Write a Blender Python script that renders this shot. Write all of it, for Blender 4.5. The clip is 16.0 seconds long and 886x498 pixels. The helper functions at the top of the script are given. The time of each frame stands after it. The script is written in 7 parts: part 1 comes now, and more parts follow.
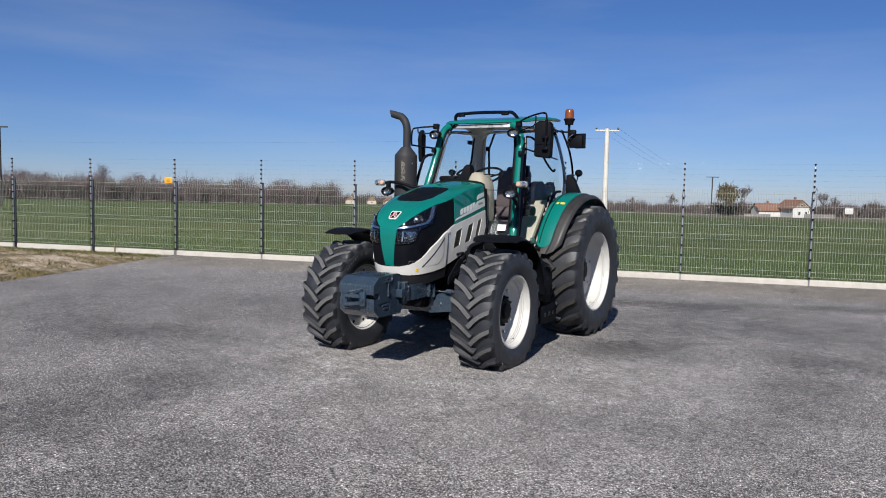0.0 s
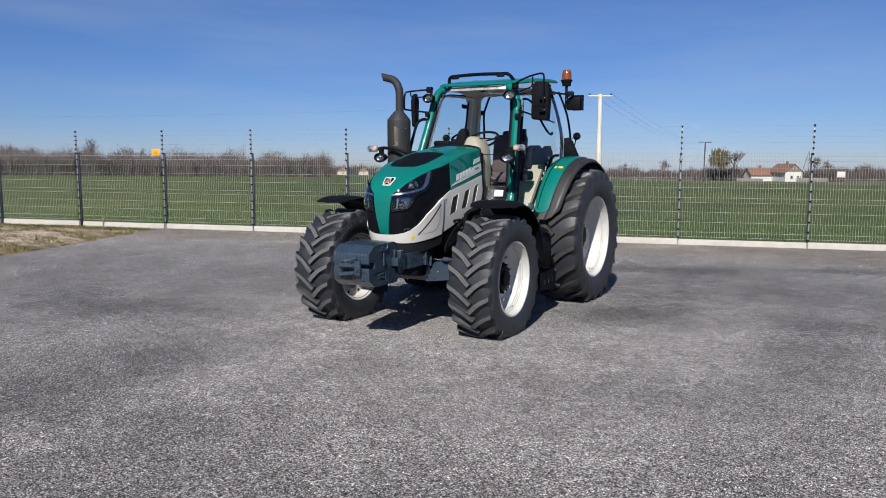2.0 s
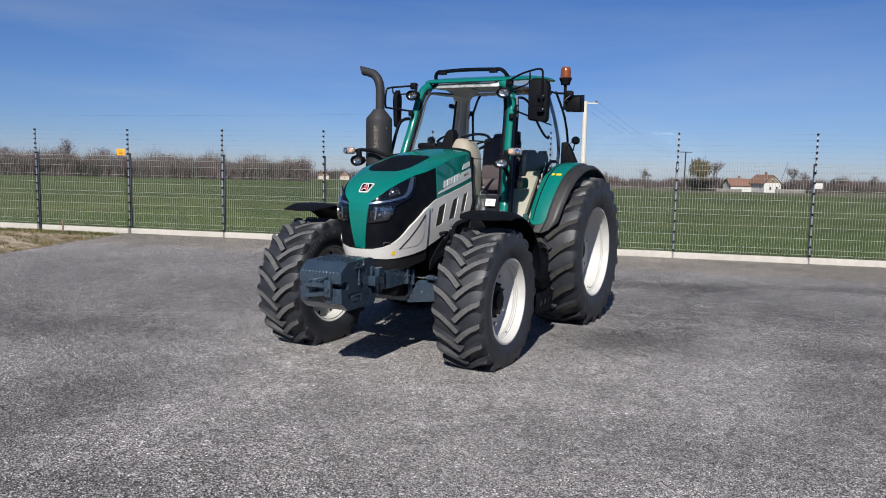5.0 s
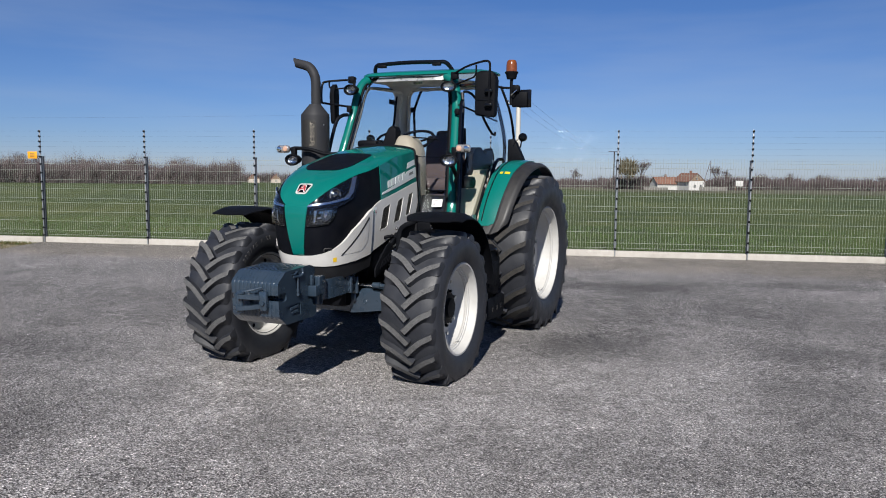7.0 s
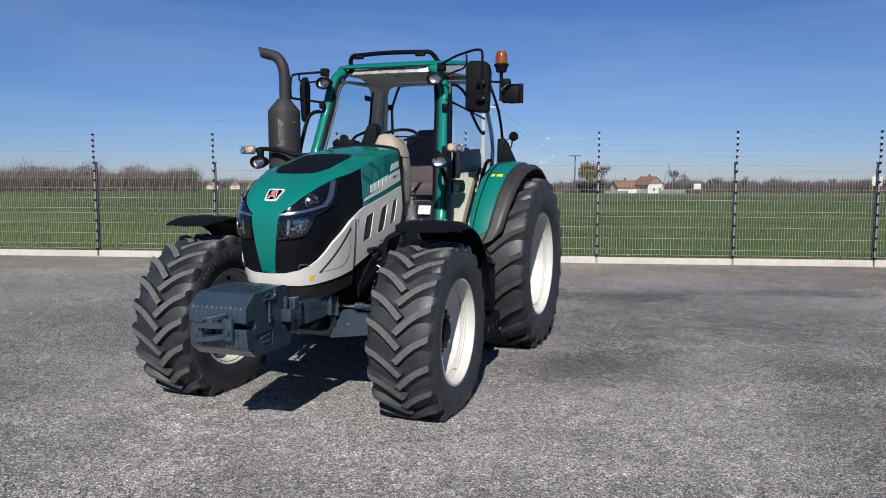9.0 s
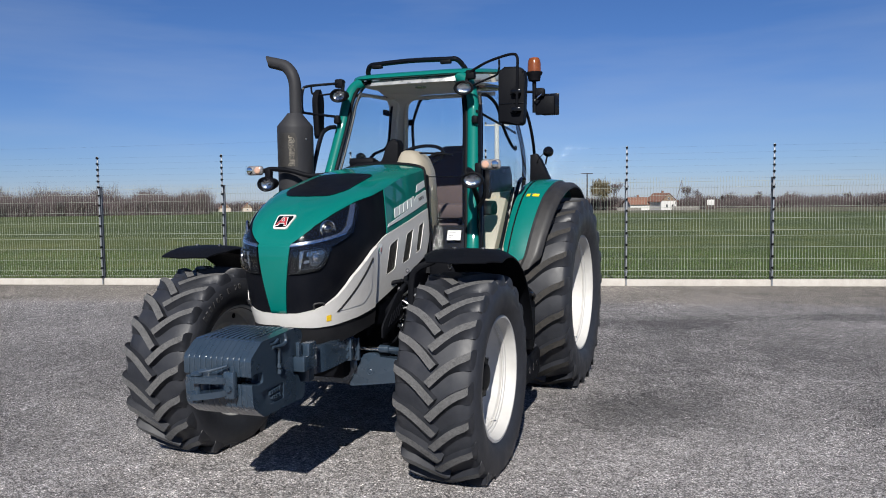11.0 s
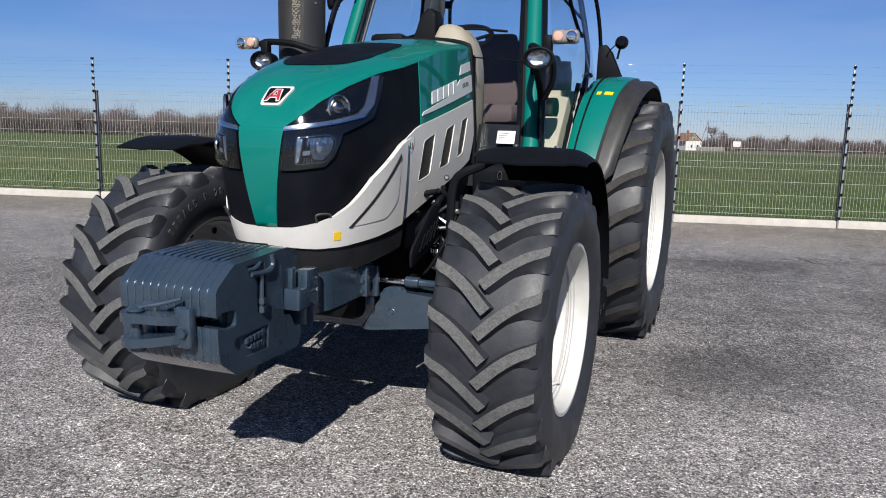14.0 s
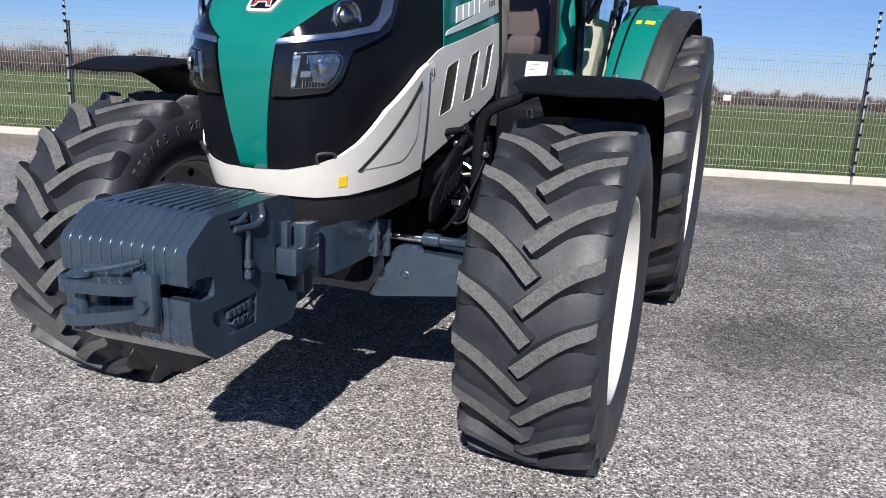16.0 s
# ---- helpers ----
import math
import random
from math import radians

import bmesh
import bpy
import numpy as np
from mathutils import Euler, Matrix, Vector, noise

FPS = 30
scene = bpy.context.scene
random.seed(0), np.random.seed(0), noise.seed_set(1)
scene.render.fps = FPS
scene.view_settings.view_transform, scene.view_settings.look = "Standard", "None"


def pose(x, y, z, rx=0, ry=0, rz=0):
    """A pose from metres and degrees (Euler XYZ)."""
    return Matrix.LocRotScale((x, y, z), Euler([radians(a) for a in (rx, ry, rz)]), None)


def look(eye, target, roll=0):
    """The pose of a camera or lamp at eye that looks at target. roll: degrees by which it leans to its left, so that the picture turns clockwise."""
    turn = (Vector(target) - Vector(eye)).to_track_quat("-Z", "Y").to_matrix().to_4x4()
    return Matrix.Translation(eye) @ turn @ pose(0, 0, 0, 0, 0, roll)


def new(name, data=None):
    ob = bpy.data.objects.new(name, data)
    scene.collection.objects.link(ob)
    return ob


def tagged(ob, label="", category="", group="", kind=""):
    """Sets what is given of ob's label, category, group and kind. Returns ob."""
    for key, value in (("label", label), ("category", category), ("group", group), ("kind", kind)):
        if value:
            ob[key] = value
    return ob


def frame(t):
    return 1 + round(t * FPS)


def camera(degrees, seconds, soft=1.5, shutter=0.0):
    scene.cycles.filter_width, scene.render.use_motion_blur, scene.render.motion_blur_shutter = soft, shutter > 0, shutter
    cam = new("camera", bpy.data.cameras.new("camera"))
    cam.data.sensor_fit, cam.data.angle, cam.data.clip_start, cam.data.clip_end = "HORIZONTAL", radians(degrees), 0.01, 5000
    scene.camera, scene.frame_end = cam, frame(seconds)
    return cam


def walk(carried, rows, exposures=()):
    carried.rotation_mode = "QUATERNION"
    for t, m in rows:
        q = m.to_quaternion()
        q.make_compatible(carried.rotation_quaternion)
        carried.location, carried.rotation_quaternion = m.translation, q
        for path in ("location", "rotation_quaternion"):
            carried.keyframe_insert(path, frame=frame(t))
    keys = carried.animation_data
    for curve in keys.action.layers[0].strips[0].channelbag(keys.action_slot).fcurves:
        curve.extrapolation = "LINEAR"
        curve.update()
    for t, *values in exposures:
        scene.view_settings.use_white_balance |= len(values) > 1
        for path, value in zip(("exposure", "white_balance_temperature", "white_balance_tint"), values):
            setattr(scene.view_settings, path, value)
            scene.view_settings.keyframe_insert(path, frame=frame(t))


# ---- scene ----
cam = camera(62.0, 16.0, soft=1.0)
PATH = [
    (0, (4.002, -9.132, 1.766), (3.051, -7.379, 1.612), 1.1),
    (0.5, (3.962, -9.123, 1.746), (3.012, -7.371, 1.576), 0.9),
    (1, (3.905, -9.143, 1.747), (2.962, -7.391, 1.549), 0.6),
    (1.5, (3.875, -9.114, 1.738), (2.94, -7.359, 1.517), 0.4),
    (2, (3.868, -8.955, 1.717), (2.938, -7.2, 1.482), 0.2),
    (2.5, (3.875, -8.794, 1.709), (2.953, -7.035, 1.472), 0.1),
    (3, (3.802, -8.656, 1.706), (2.891, -6.892, 1.468), 0.3),
    (3.5, (3.663, -8.532, 1.7), (2.762, -6.762, 1.465), 0.6),
    (4, (3.567, -8.403, 1.704), (2.667, -6.631, 1.478), 1.1),
    (6.3, (3.177, -7.901, 1.691), (2.375, -6.081, 1.477), 0.6),
    (6.5, (3.147, -7.878, 1.682), (2.37, -6.048, 1.468), 0.6),
    (7, (3.104, -7.763, 1.675), (2.382, -5.91, 1.463), 0.5),
    (7.5, (3.05, -7.558, 1.683), (2.37, -5.689, 1.472), 0.5),
    (8, (2.859, -7.413, 1.663), (2.214, -5.531, 1.454), 0.5),
    (8.5, (2.695, -7.271, 1.67), (2.066, -5.383, 1.462), 0.4),
    (9, (2.61, -7.102, 1.653), (1.984, -5.213, 1.455), 0.1),
    (9.5, (2.567, -6.905, 1.653), (1.933, -5.017, 1.469), -0.2),
    (10, (2.469, -6.789, 1.645), (1.83, -4.9, 1.486), -0.6),
    (10.2, (2.402, -6.723, 1.666), (1.762, -4.834, 1.517), -0.7),
    (12.3, (2.016, -6.059, 1.62), (1.314, -4.192, 1.464), 0.2),
    (12.5, (1.946, -5.987, 1.605), (1.242, -4.122, 1.432), 0.5),
    (13, (1.812, -5.799, 1.557), (1.101, -3.943, 1.335), 1.0),
    (13.5, (1.73, -5.618, 1.487), (1.026, -3.766, 1.214), 1.3),
    (14, (1.677, -5.357, 1.417), (0.987, -3.508, 1.091), 1.4),
    (14.5, (1.584, -5.191, 1.351), (0.909, -3.346, 0.977), 1.5),
    (15, (1.43, -5.037, 1.331), (0.77, -3.196, 0.916), 1.8),
    (15.5, (1.362, -4.939, 1.331), (0.716, -3.099, 0.888), 2.3),
    (16, (1.338, -4.871, 1.324), (0.699, -3.032, 0.864), 2.7),
]
walk(cam, [(t, look(eye, target, roll)) for t, eye, target, roll in PATH], [(0, 0.68), (4.2, 0.66), (6.3, 0.60), (8.0, 0.62), (10.2, 0.66), (12.3, 0.68), (14.5, 0.83), (16, 1.0)])

# ---- sky and sun ----
SUN = Vector((0.19, -0.75, 0.60)).normalized()
world = bpy.data.worlds.new("sky")
scene.world = world
world.use_nodes = True
wn, wl = world.node_tree.nodes, world.node_tree.links
sky = wn.new("ShaderNodeTexSky")
sky.sky_type, sky.sun_disc = "NISHITA", False
sky.sun_elevation = math.asin(SUN.z)
sky.sun_rotation = math.atan2(SUN.x, SUN.y)
sky.air_density, sky.dust_density, sky.ozone_density, sky.altitude = 0.9, 0.0, 6.0, 80
blue = wn.new("ShaderNodeVectorMath")
blue.operation = "MULTIPLY"
blue.inputs[1].default_value = (0.76, 0.98, 1.36)
wl.new(sky.outputs[0], blue.inputs[0])
# the air near the horizon is paler and greyer
up, low, warm = wn.new("ShaderNodeSeparateXYZ"), wn.new("ShaderNodeMapRange"), wn.new("ShaderNodeMix")
low.inputs["From Min"].default_value, low.inputs["From Max"].default_value = 0.0, 0.22
low.inputs["To Min"].default_value, low.inputs["To Max"].default_value = 1.0, 0.0
warm.data_type = "RGBA"
warm.inputs["A"].default_value, warm.inputs["B"].default_value = (0.76, 0.98, 1.36, 1), (0.84, 0.955, 1.36, 1)
wl.new(low.outputs[0], warm.inputs["Factor"]); wl.new(warm.outputs["Result"], blue.inputs[1])
coord, squash, streak, veil = wn.new("ShaderNodeTexCoord"), wn.new("ShaderNodeMapping"), wn.new("ShaderNodeTexNoise"), wn.new("ShaderNodeMapRange")
squash.inputs["Scale"].default_value = (1.0, 1.0, 7.0)
streak.inputs["Scale"].default_value, streak.inputs["Detail"].default_value = 2.2, 5.0
veil.inputs["From Min"].default_value, veil.inputs["From Max"].default_value, veil.inputs["To Max"].default_value = 0.42, 0.78, 0.24
haze = wn.new("ShaderNodeMix")
haze.data_type = "RGBA"
haze.inputs["B"].default_value = (8.5, 9.6, 11.0, 1)
wl.new(coord.outputs["Generated"], up.inputs[0]); wl.new(up.outputs[2], low.inputs["Value"])
wl.new(coord.outputs["Generated"], squash.inputs["Vector"]); wl.new(squash.outputs[0], streak.inputs["Vector"])
wl.new(streak.outputs[0], veil.inputs["Value"]); wl.new(veil.outputs[0], haze.inputs["Factor"])
wl.new(blue.outputs[0], haze.inputs["A"])
wl.new(haze.outputs["Result"], wn["Background"].inputs[0])
wn["Background"].inputs[1].default_value = 0.0368
sun_data = bpy.data.lights.new("sun", "SUN")
sun_data.energy, sun_data.angle, sun_data.color = 5.0, radians(0.53), (1.0, 0.965, 0.91)
sun = new("sun", sun_data)
sun.matrix_world = look(SUN * 60, (0, 0, 0))


# ---- materials ----
def material(name, color, rough=0.5, metal=0.0, vary=0.15, scale=6.0, fine=60.0, bump=0.0, bump_scale=120.0,
             coat=0.0, dust=0.0, dust_color=(0.30, 0.27, 0.22), rough_vary=0.1, spec=0.5):
    """A painted, moulded or bare surface with two scales of tone, patchy gloss, a fine relief and some settled dust."""
    m = bpy.data.materials.new(name)
    m.use_nodes = True
    nt = m.node_tree
    b = nt.nodes["Principled BSDF"]
    tc = nt.nodes.new("ShaderNodeTexCoord")
    def noise_node(s, detail=4.0):
        n = nt.nodes.new("ShaderNodeTexNoise")
        n.inputs["Scale"].default_value, n.inputs["Detail"].default_value = s, detail
        nt.links.new(tc.outputs["Object"], n.inputs["Vector"])
        return n
    big, small = noise_node(scale), noise_node(fine, 2.0)
    add = nt.nodes.new("ShaderNodeMath"); add.operation = "ADD"
    half = nt.nodes.new("ShaderNodeMath"); half.operation = "MULTIPLY"; half.inputs[1].default_value = 0.6
    nt.links.new(small.outputs[0], half.inputs[0])
    nt.links.new(big.outputs[0], add.inputs[0]); nt.links.new(half.outputs[0], add.inputs[1])
    ramp = nt.nodes.new("ShaderNodeMapRange")
    ramp.inputs["From Min"].default_value, ramp.inputs["From Max"].default_value = 0.45, 1.15
    ramp.inputs["To Min"].default_value, ramp.inputs["To Max"].default_value = 1 - vary, 1 + vary
    nt.links.new(add.outputs[0], ramp.inputs["Value"])
    mul = nt.nodes.new("ShaderNodeVectorMath"); mul.operation = "SCALE"
    mul.inputs[0].default_value = color[:3]
    nt.links.new(ramp.outputs[0], mul.inputs["Scale"])
    out = mul.outputs[0]
    if dust > 0:
        d = noise_node(scale * 2.7, 6.0)
        dr = nt.nodes.new("ShaderNodeMapRange")
        dr.inputs["From Min"].default_value, dr.inputs["From Max"].default_value = 0.42, 0.75
        dr.inputs["To Max"].default_value = dust
        nt.links.new(d.outputs[0], dr.inputs["Value"])
        mx = nt.nodes.new("ShaderNodeMix"); mx.data_type = "RGBA"
        mx.inputs["B"].default_value = (*dust_color, 1)
        nt.links.new(dr.outputs[0], mx.inputs["Factor"]); nt.links.new(out, mx.inputs["A"])
        out = mx.outputs["Result"]
    nt.links.new(out, b.inputs["Base Color"])
    rr = nt.nodes.new("ShaderNodeMapRange")
    rr.inputs["From Min"].default_value, rr.inputs["From Max"].default_value = 0.3, 0.7
    rr.inputs["To Min"].default_value, rr.inputs["To Max"].default_value = max(0.02, rough - rough_vary), min(1, rough + rough_vary)
    nt.links.new(big.outputs[0], rr.inputs["Value"]); nt.links.new(rr.outputs[0], b.inputs["Roughness"])
    b.inputs["Metallic"].default_value = metal
    b.inputs["Specular IOR Level"].default_value = spec
    b.inputs["Coat Weight"].default_value = coat
    b.inputs["Coat Roughness"].default_value = 0.04
    if bump > 0:
        bn = noise_node(bump_scale, 3.0)
        bp = nt.nodes.new("ShaderNodeBump")
        bp.inputs["Strength"].default_value, bp.inputs["Distance"].default_value = bump, 0.004
        nt.links.new(bn.outputs[0], bp.inputs["Height"]); nt.links.new(bp.outputs[0], b.inputs["Normal"])
    return m


def glass_material(name, tint, amount):
    """Thin pane: mostly clear, a mirror at grazing angles."""
    m = bpy.data.materials.new(name)
    m.use_nodes = True
    nt = m.node_tree
    for n in list(nt.nodes):
        if n.type != "OUTPUT_MATERIAL":
            nt.nodes.remove(n)
    tr, gl, mx, lw = (nt.nodes.new("ShaderNode" + k) for k in ("BsdfTransparent", "BsdfGlossy", "MixShader", "LayerWeight"))
    tr.inputs[0].default_value = (*tint, 1)
    gl.inputs["Roughness"].default_value = 0.02
    po, ma = nt.nodes.new("ShaderNodeMath"), nt.nodes.new("ShaderNodeMath")
    po.operation, ma.operation = "POWER", "MULTIPLY_ADD"
    po.inputs[1].default_value, ma.inputs[1].default_value, ma.inputs[2].default_value = 5.0, 0.26, amount
    nt.links.new(lw.outputs["Facing"], po.inputs[0]); nt.links.new(po.outputs[0], ma.inputs[0])
    nt.links.new(ma.outputs[0], mx.inputs[0]); nt.links.new(tr.outputs[0], mx.inputs[1]); nt.links.new(gl.outputs[0], mx.inputs[2])
    nt.links.new(mx.outputs[0], nt.nodes["Material Output"].inputs[0])
    return m


GREEN = material("green_paint", (0.0, 0.110, 0.0925), 0.5, 0.0, 0.05, 3, 300, coat=0.8, spec=0.1)
PILLARGREEN = material("green_pillar_paint", (0.0, 0.108, 0.090), 0.5, 0.0, 0.06, 3, 300, coat=0.35, spec=0.1)
WHITE = material("white_paint", (0.47, 0.46, 0.44), 0.42, 0, 0.06, 4, 40, coat=0.2, dust=0.15, dust_color=(0.34, 0.31, 0.27))
RIM = material("rim_white", (0.405, 0.398, 0.383), 0.5, 0, 0.05, 5, 30, dust=0.2, dust_color=(0.28, 0.26, 0.225), spec=0.35)
SLATE = material("slate_paint", (0.0205, 0.0345, 0.053), 0.30, 0.1, 0.12, 5, 80, bump=0.1, bump_scale=60, coat=0.75, dust=0.015)
BLACK = material("black_plastic", (0.0036, 0.0041, 0.0058), 0.58, 0, 0.2, 5, 200, bump=0.1, bump_scale=500, dust=0.004, spec=0.07)
GLOSSBLACK = material("gloss_black", (0.0035, 0.004, 0.0055), 0.14, 0, 0.15, 4, 60, coat=0.15, spec=0.2)
PANEL = material("dark_panel", (0.0032, 0.0038, 0.0058), 0.45, 0, 0.3, 4, 120, bump=0.05, bump_scale=700, dust=0.006, spec=0.05)
SKIRT = material("dusty_skirt", (0.008, 0.0083, 0.010), 0.55, 0, 0.25, 5, 120, bump=0.1, bump_scale=500, dust=0.015, dust_color=(0.2, 0.195, 0.19), spec=0.3)
GREY = material("grey_plastic", (0.019, 0.0186, 0.0195), 0.5, 0, 0.18, 4, 150, bump=0.08, bump_scale=600, dust=0.035, spec=0.35)
EXHAUST = material("exhaust_coating", (0.021, 0.0215, 0.0245), 0.6, 0.0, 0.12, 4, 120, bump=0.1, bump_scale=300, dust=0.008, spec=0.2)
RUBBER = material("tyre_rubber", (0.0148, 0.0162, 0.0208), 0.52, 0, 0.3, 7, 50, bump=0.15, bump_scale=90, dust=0.06, dust_color=(0.080, 0.077, 0.073), spec=0.42)
MARK = material("raised_rubber", (0.034, 0.034, 0.036), 0.5, 0, 0.2, 20, 90, bump=0.1)
DARKSTEEL = material("dull_steel", (0.10, 0.10, 0.105), 0.4, 0.8, 0.2, 10, 80)
WORN = material("dusty_tread", (0.066, 0.066, 0.067), 0.9, 0, 0.45, 40, 190, bump=0.9, bump_scale=160, dust=0.5, dust_color=(0.126, 0.124, 0.121), spec=0.3)
DULL = material("dull_tread", (0.030, 0.0295, 0.029), 0.9, 0, 0.4, 30, 160, bump=0.6, bump_scale=160, dust=0.35, dust_color=(0.075, 0.062, 0.050), spec=0.1)
CREAM = material("cream_plastic", (0.27, 0.243, 0.190), 0.5, 0, 0.06, 4, 150, bump=0.06, bump_scale=500)
SEAT = material("seat_fabric", (0.066, 0.047, 0.047), 0.95, 0, 0.2, 8, 150, bump=0.3, bump_scale=500)
LINER = material("headliner", (0.55, 0.52, 0.47), 0.85, 0, 0.08, 6, 150, bump=0.15, bump_scale=500)
PILLAR = material("pillar_lining", (0.62, 0.585, 0.53), 0.8, 0, 0.08, 6, 150, bump=0.12, bump_scale=500)
SILVERFILM = material("silver_film", (0.48, 0.48, 0.47), 0.3, 0.7, 0.2, 10, 60, bump=1.0, bump_scale=22)
CHROME = material("chrome", (0.75, 0.75, 0.75), 0.1, 1.0, 0.05, 8, 60, rough_vary=0.05)
STEEL = material("steel", (0.45, 0.45, 0.44), 0.3, 1.0, 0.15, 10, 80)
BRONZE = material("bronze_mesh", (0.010, 0.009, 0.008), 0.6, 0.0, 0.3, 20, 200, bump=0.8, bump_scale=220)
REFLECTOR = material("lamp_reflector", (0.55, 0.55, 0.56), 0.14, 1.0, 0.35, 60, 160, bump=1.0, bump_scale=75, rough_vary=0.03)
AMBER = material("amber_lens", (0.15, 0.040, 0.006), 0.2, 0, 0.25, 20, 90, coat=0.5)
DARKCHROME = material("smoked_chrome", (0.20, 0.21, 0.22), 0.16, 1.0, 0.4, 45, 160, bump=0.7, bump_scale=110)
RIBBED = material("faceted_reflector", (0.46, 0.47, 0.49), 0.14, 1.0, 0.6, 60, 200, bump=1.0, bump_scale=70)
SLOTMESH = material("slot_mesh", (0.018, 0.015, 0.011), 0.5, 0.2, 0.4, 60, 300, bump=0.8, bump_scale=400, spec=0.3)
SILVER = material("silver_strip", (0.27, 0.31, 0.39), 0.24, 0.9, 0.1, 8, 60)
PEARL = material("pearl_dots", (0.17, 0.15, 0.12), 0.4, 0.2, 0.6, 40, 200)
PALEAMBER = material("amber_bulb", (0.48, 0.29, 0.21), 0.2, 0, 0.1, 20, 90, coat=0.6)
CLEARBODY = material("clear_lamp_body", (0.33, 0.31, 0.30), 0.25, 0.5, 0.15, 20, 90, coat=0.6)
PALE = material("pale_decal", (0.55, 0.58, 0.57), 0.4, 0.2, 0.04, 8, 60)
RED = material("red_emblem", (0.28, 0.015, 0.02), 0.3, 0, 0.1, 20, 90, coat=0.5)
YELLOW = material("yellow_sticker", (0.62, 0.40, 0.012), 0.5, 0, 0.06, 20, 90)
SIGNYELLOW = material("sign_yellow", (0.60, 0.27, 0.006), 0.5, 0, 0.08, 20, 90)
PAPER = material("paper_sticker", (0.50, 0.50, 0.485), 0.6, 0, 0.05, 20, 90)
INK = material("dark_ink", (0.06, 0.06, 0.065), 0.6, 0, 0.05, 20, 90)
GLASS = glass_material("window_glass", (0.945, 0.968, 0.975), 0.018)
LENS = glass_material("lamp_lens", (0.97, 0.98, 0.98), 0.02)


# ---- building tools ----
def thing(name, at=(0, 0, 0), label="", category="", group="", kind=""):
    ob = new(name)
    ob.empty_display_size = 0.1
    ob.location = at
    return tagged(ob, label, category, group, kind)


def part(name, bm, mats, parent=None, label="", sharp=32):
    """Links a bmesh, given in world metres, as one mesh object under a thing or a part."""
    bmesh.ops.recalc_face_normals(bm, faces=bm.faces)
    me = bpy.data.meshes.new(name)
    bm.to_mesh(me)
    bm.free()
    for m in (mats if isinstance(mats, (list, tuple)) else [mats]):
        me.materials.append(m)
    me.polygons.foreach_set("use_smooth", [True] * len(me.polygons))
    me.set_sharp_from_angle(angle=radians(sharp))
    ob = new(name, me)
    if parent is not None:
        ob.parent = parent
        p, shift = parent, Vector((0, 0, 0))
        while p is not None:
            shift += p.location
            p = p.parent
        ob.location = -shift
    if label:
        ob["label"] = label
    return ob


def rbox(bm, c, size, bevel=0.01, rot=(0, 0, 0), seg=2, mat=0):
    r = bmesh.ops.create_cube(bm, size=1.0)
    vs = r["verts"]
    m = Matrix.LocRotScale(Vector(c), Euler([radians(a) for a in rot]), Vector(size))
    bmesh.ops.transform(bm, matrix=m, verts=vs)
    faces = list({f for v in vs for f in v.link_faces})
    if bevel > 0:
        es = list({e for v in vs for e in v.link_edges})
        g = bmesh.ops.bevel(bm, geom=es, offset=min(bevel, min(size) * 0.45), segments=seg, profile=0.5, affect="EDGES")
        faces = list({f for f in faces if f.is_valid} | set(g["faces"]))
    for f in faces:
        f.material_index = mat
    return bm


def bm_box(*a, **k):
    return rbox(bmesh.new(), *a, **k)


def smooth_path(pts, n=6):
    """Catmull-Rom through the points."""
    p = [Vector(q) for q in pts]
    if len(p) < 3:
        return p
    out = []
    for i in range(len(p) - 1):
        a, b, c, d = p[max(0, i - 1)], p[i], p[i + 1], p[min(len(p) - 1, i + 2)]
        for k in range(n):
            t = k / n
            out.append(0.5 * ((2 * b) + (c - a) * t + (2 * a - 5 * b + 4 * c - d) * t * t + (3 * b - a - 3 * c + d) * t ** 3))
    return out + [p[-1]]


def tube(bm, pts, r, seg=10, curve=True, n=6, flat=1.0, mat=0, cut=None):
    """A round bar along a path; r may be a list of radii, one a point of the path; cut slants its end face upwards."""
    path = smooth_path(pts, n) if curve else [Vector(q) for q in pts]
    m = len(path)
    if isinstance(r, (list, tuple)):
        radii = [np.interp(i / (m - 1) * (len(r) - 1), range(len(r)), r) for i in range(m)]
    else:
        radii = [r] * m
    t0 = (path[1] - path[0]).normalized()
    up = Vector((0, 0, 1)) if abs(t0.z) < 0.9 else Vector((0, 1, 0))
    side = t0.cross(up).normalized()
    rings = []
    for i in range(m):
        t = (path[min(m - 1, i + 1)] - path[max(0, i - 1)]).normalized()
        side = (side - t * side.dot(t)).normalized()
        nrm = side.cross(t)
        rings.append([bm.verts.new(path[i] + (side * math.cos(q) + nrm * math.sin(q) * flat) * radii[i])
                      for q in (2 * math.pi * k / seg for k in range(seg))])
    for a, b in zip(rings, rings[1:]):
        for k in range(seg):
            bm.faces.new((a[k], a[(k + 1) % seg], b[(k + 1) % seg], b[k])).material_index = mat
    if cut:
        t = (path[-1] - path[-2]).normalized()
        for v in rings[-1]:
            v.co += t * (v.co.z - path[-1].z) * cut[0]
    for ring in (rings[0][::-1], rings[-1]):
        bm.faces.new(ring).material_index = mat
    return bm


def bm_tube(*a, **k):
    return tube(bmesh.new(), *a, **k)


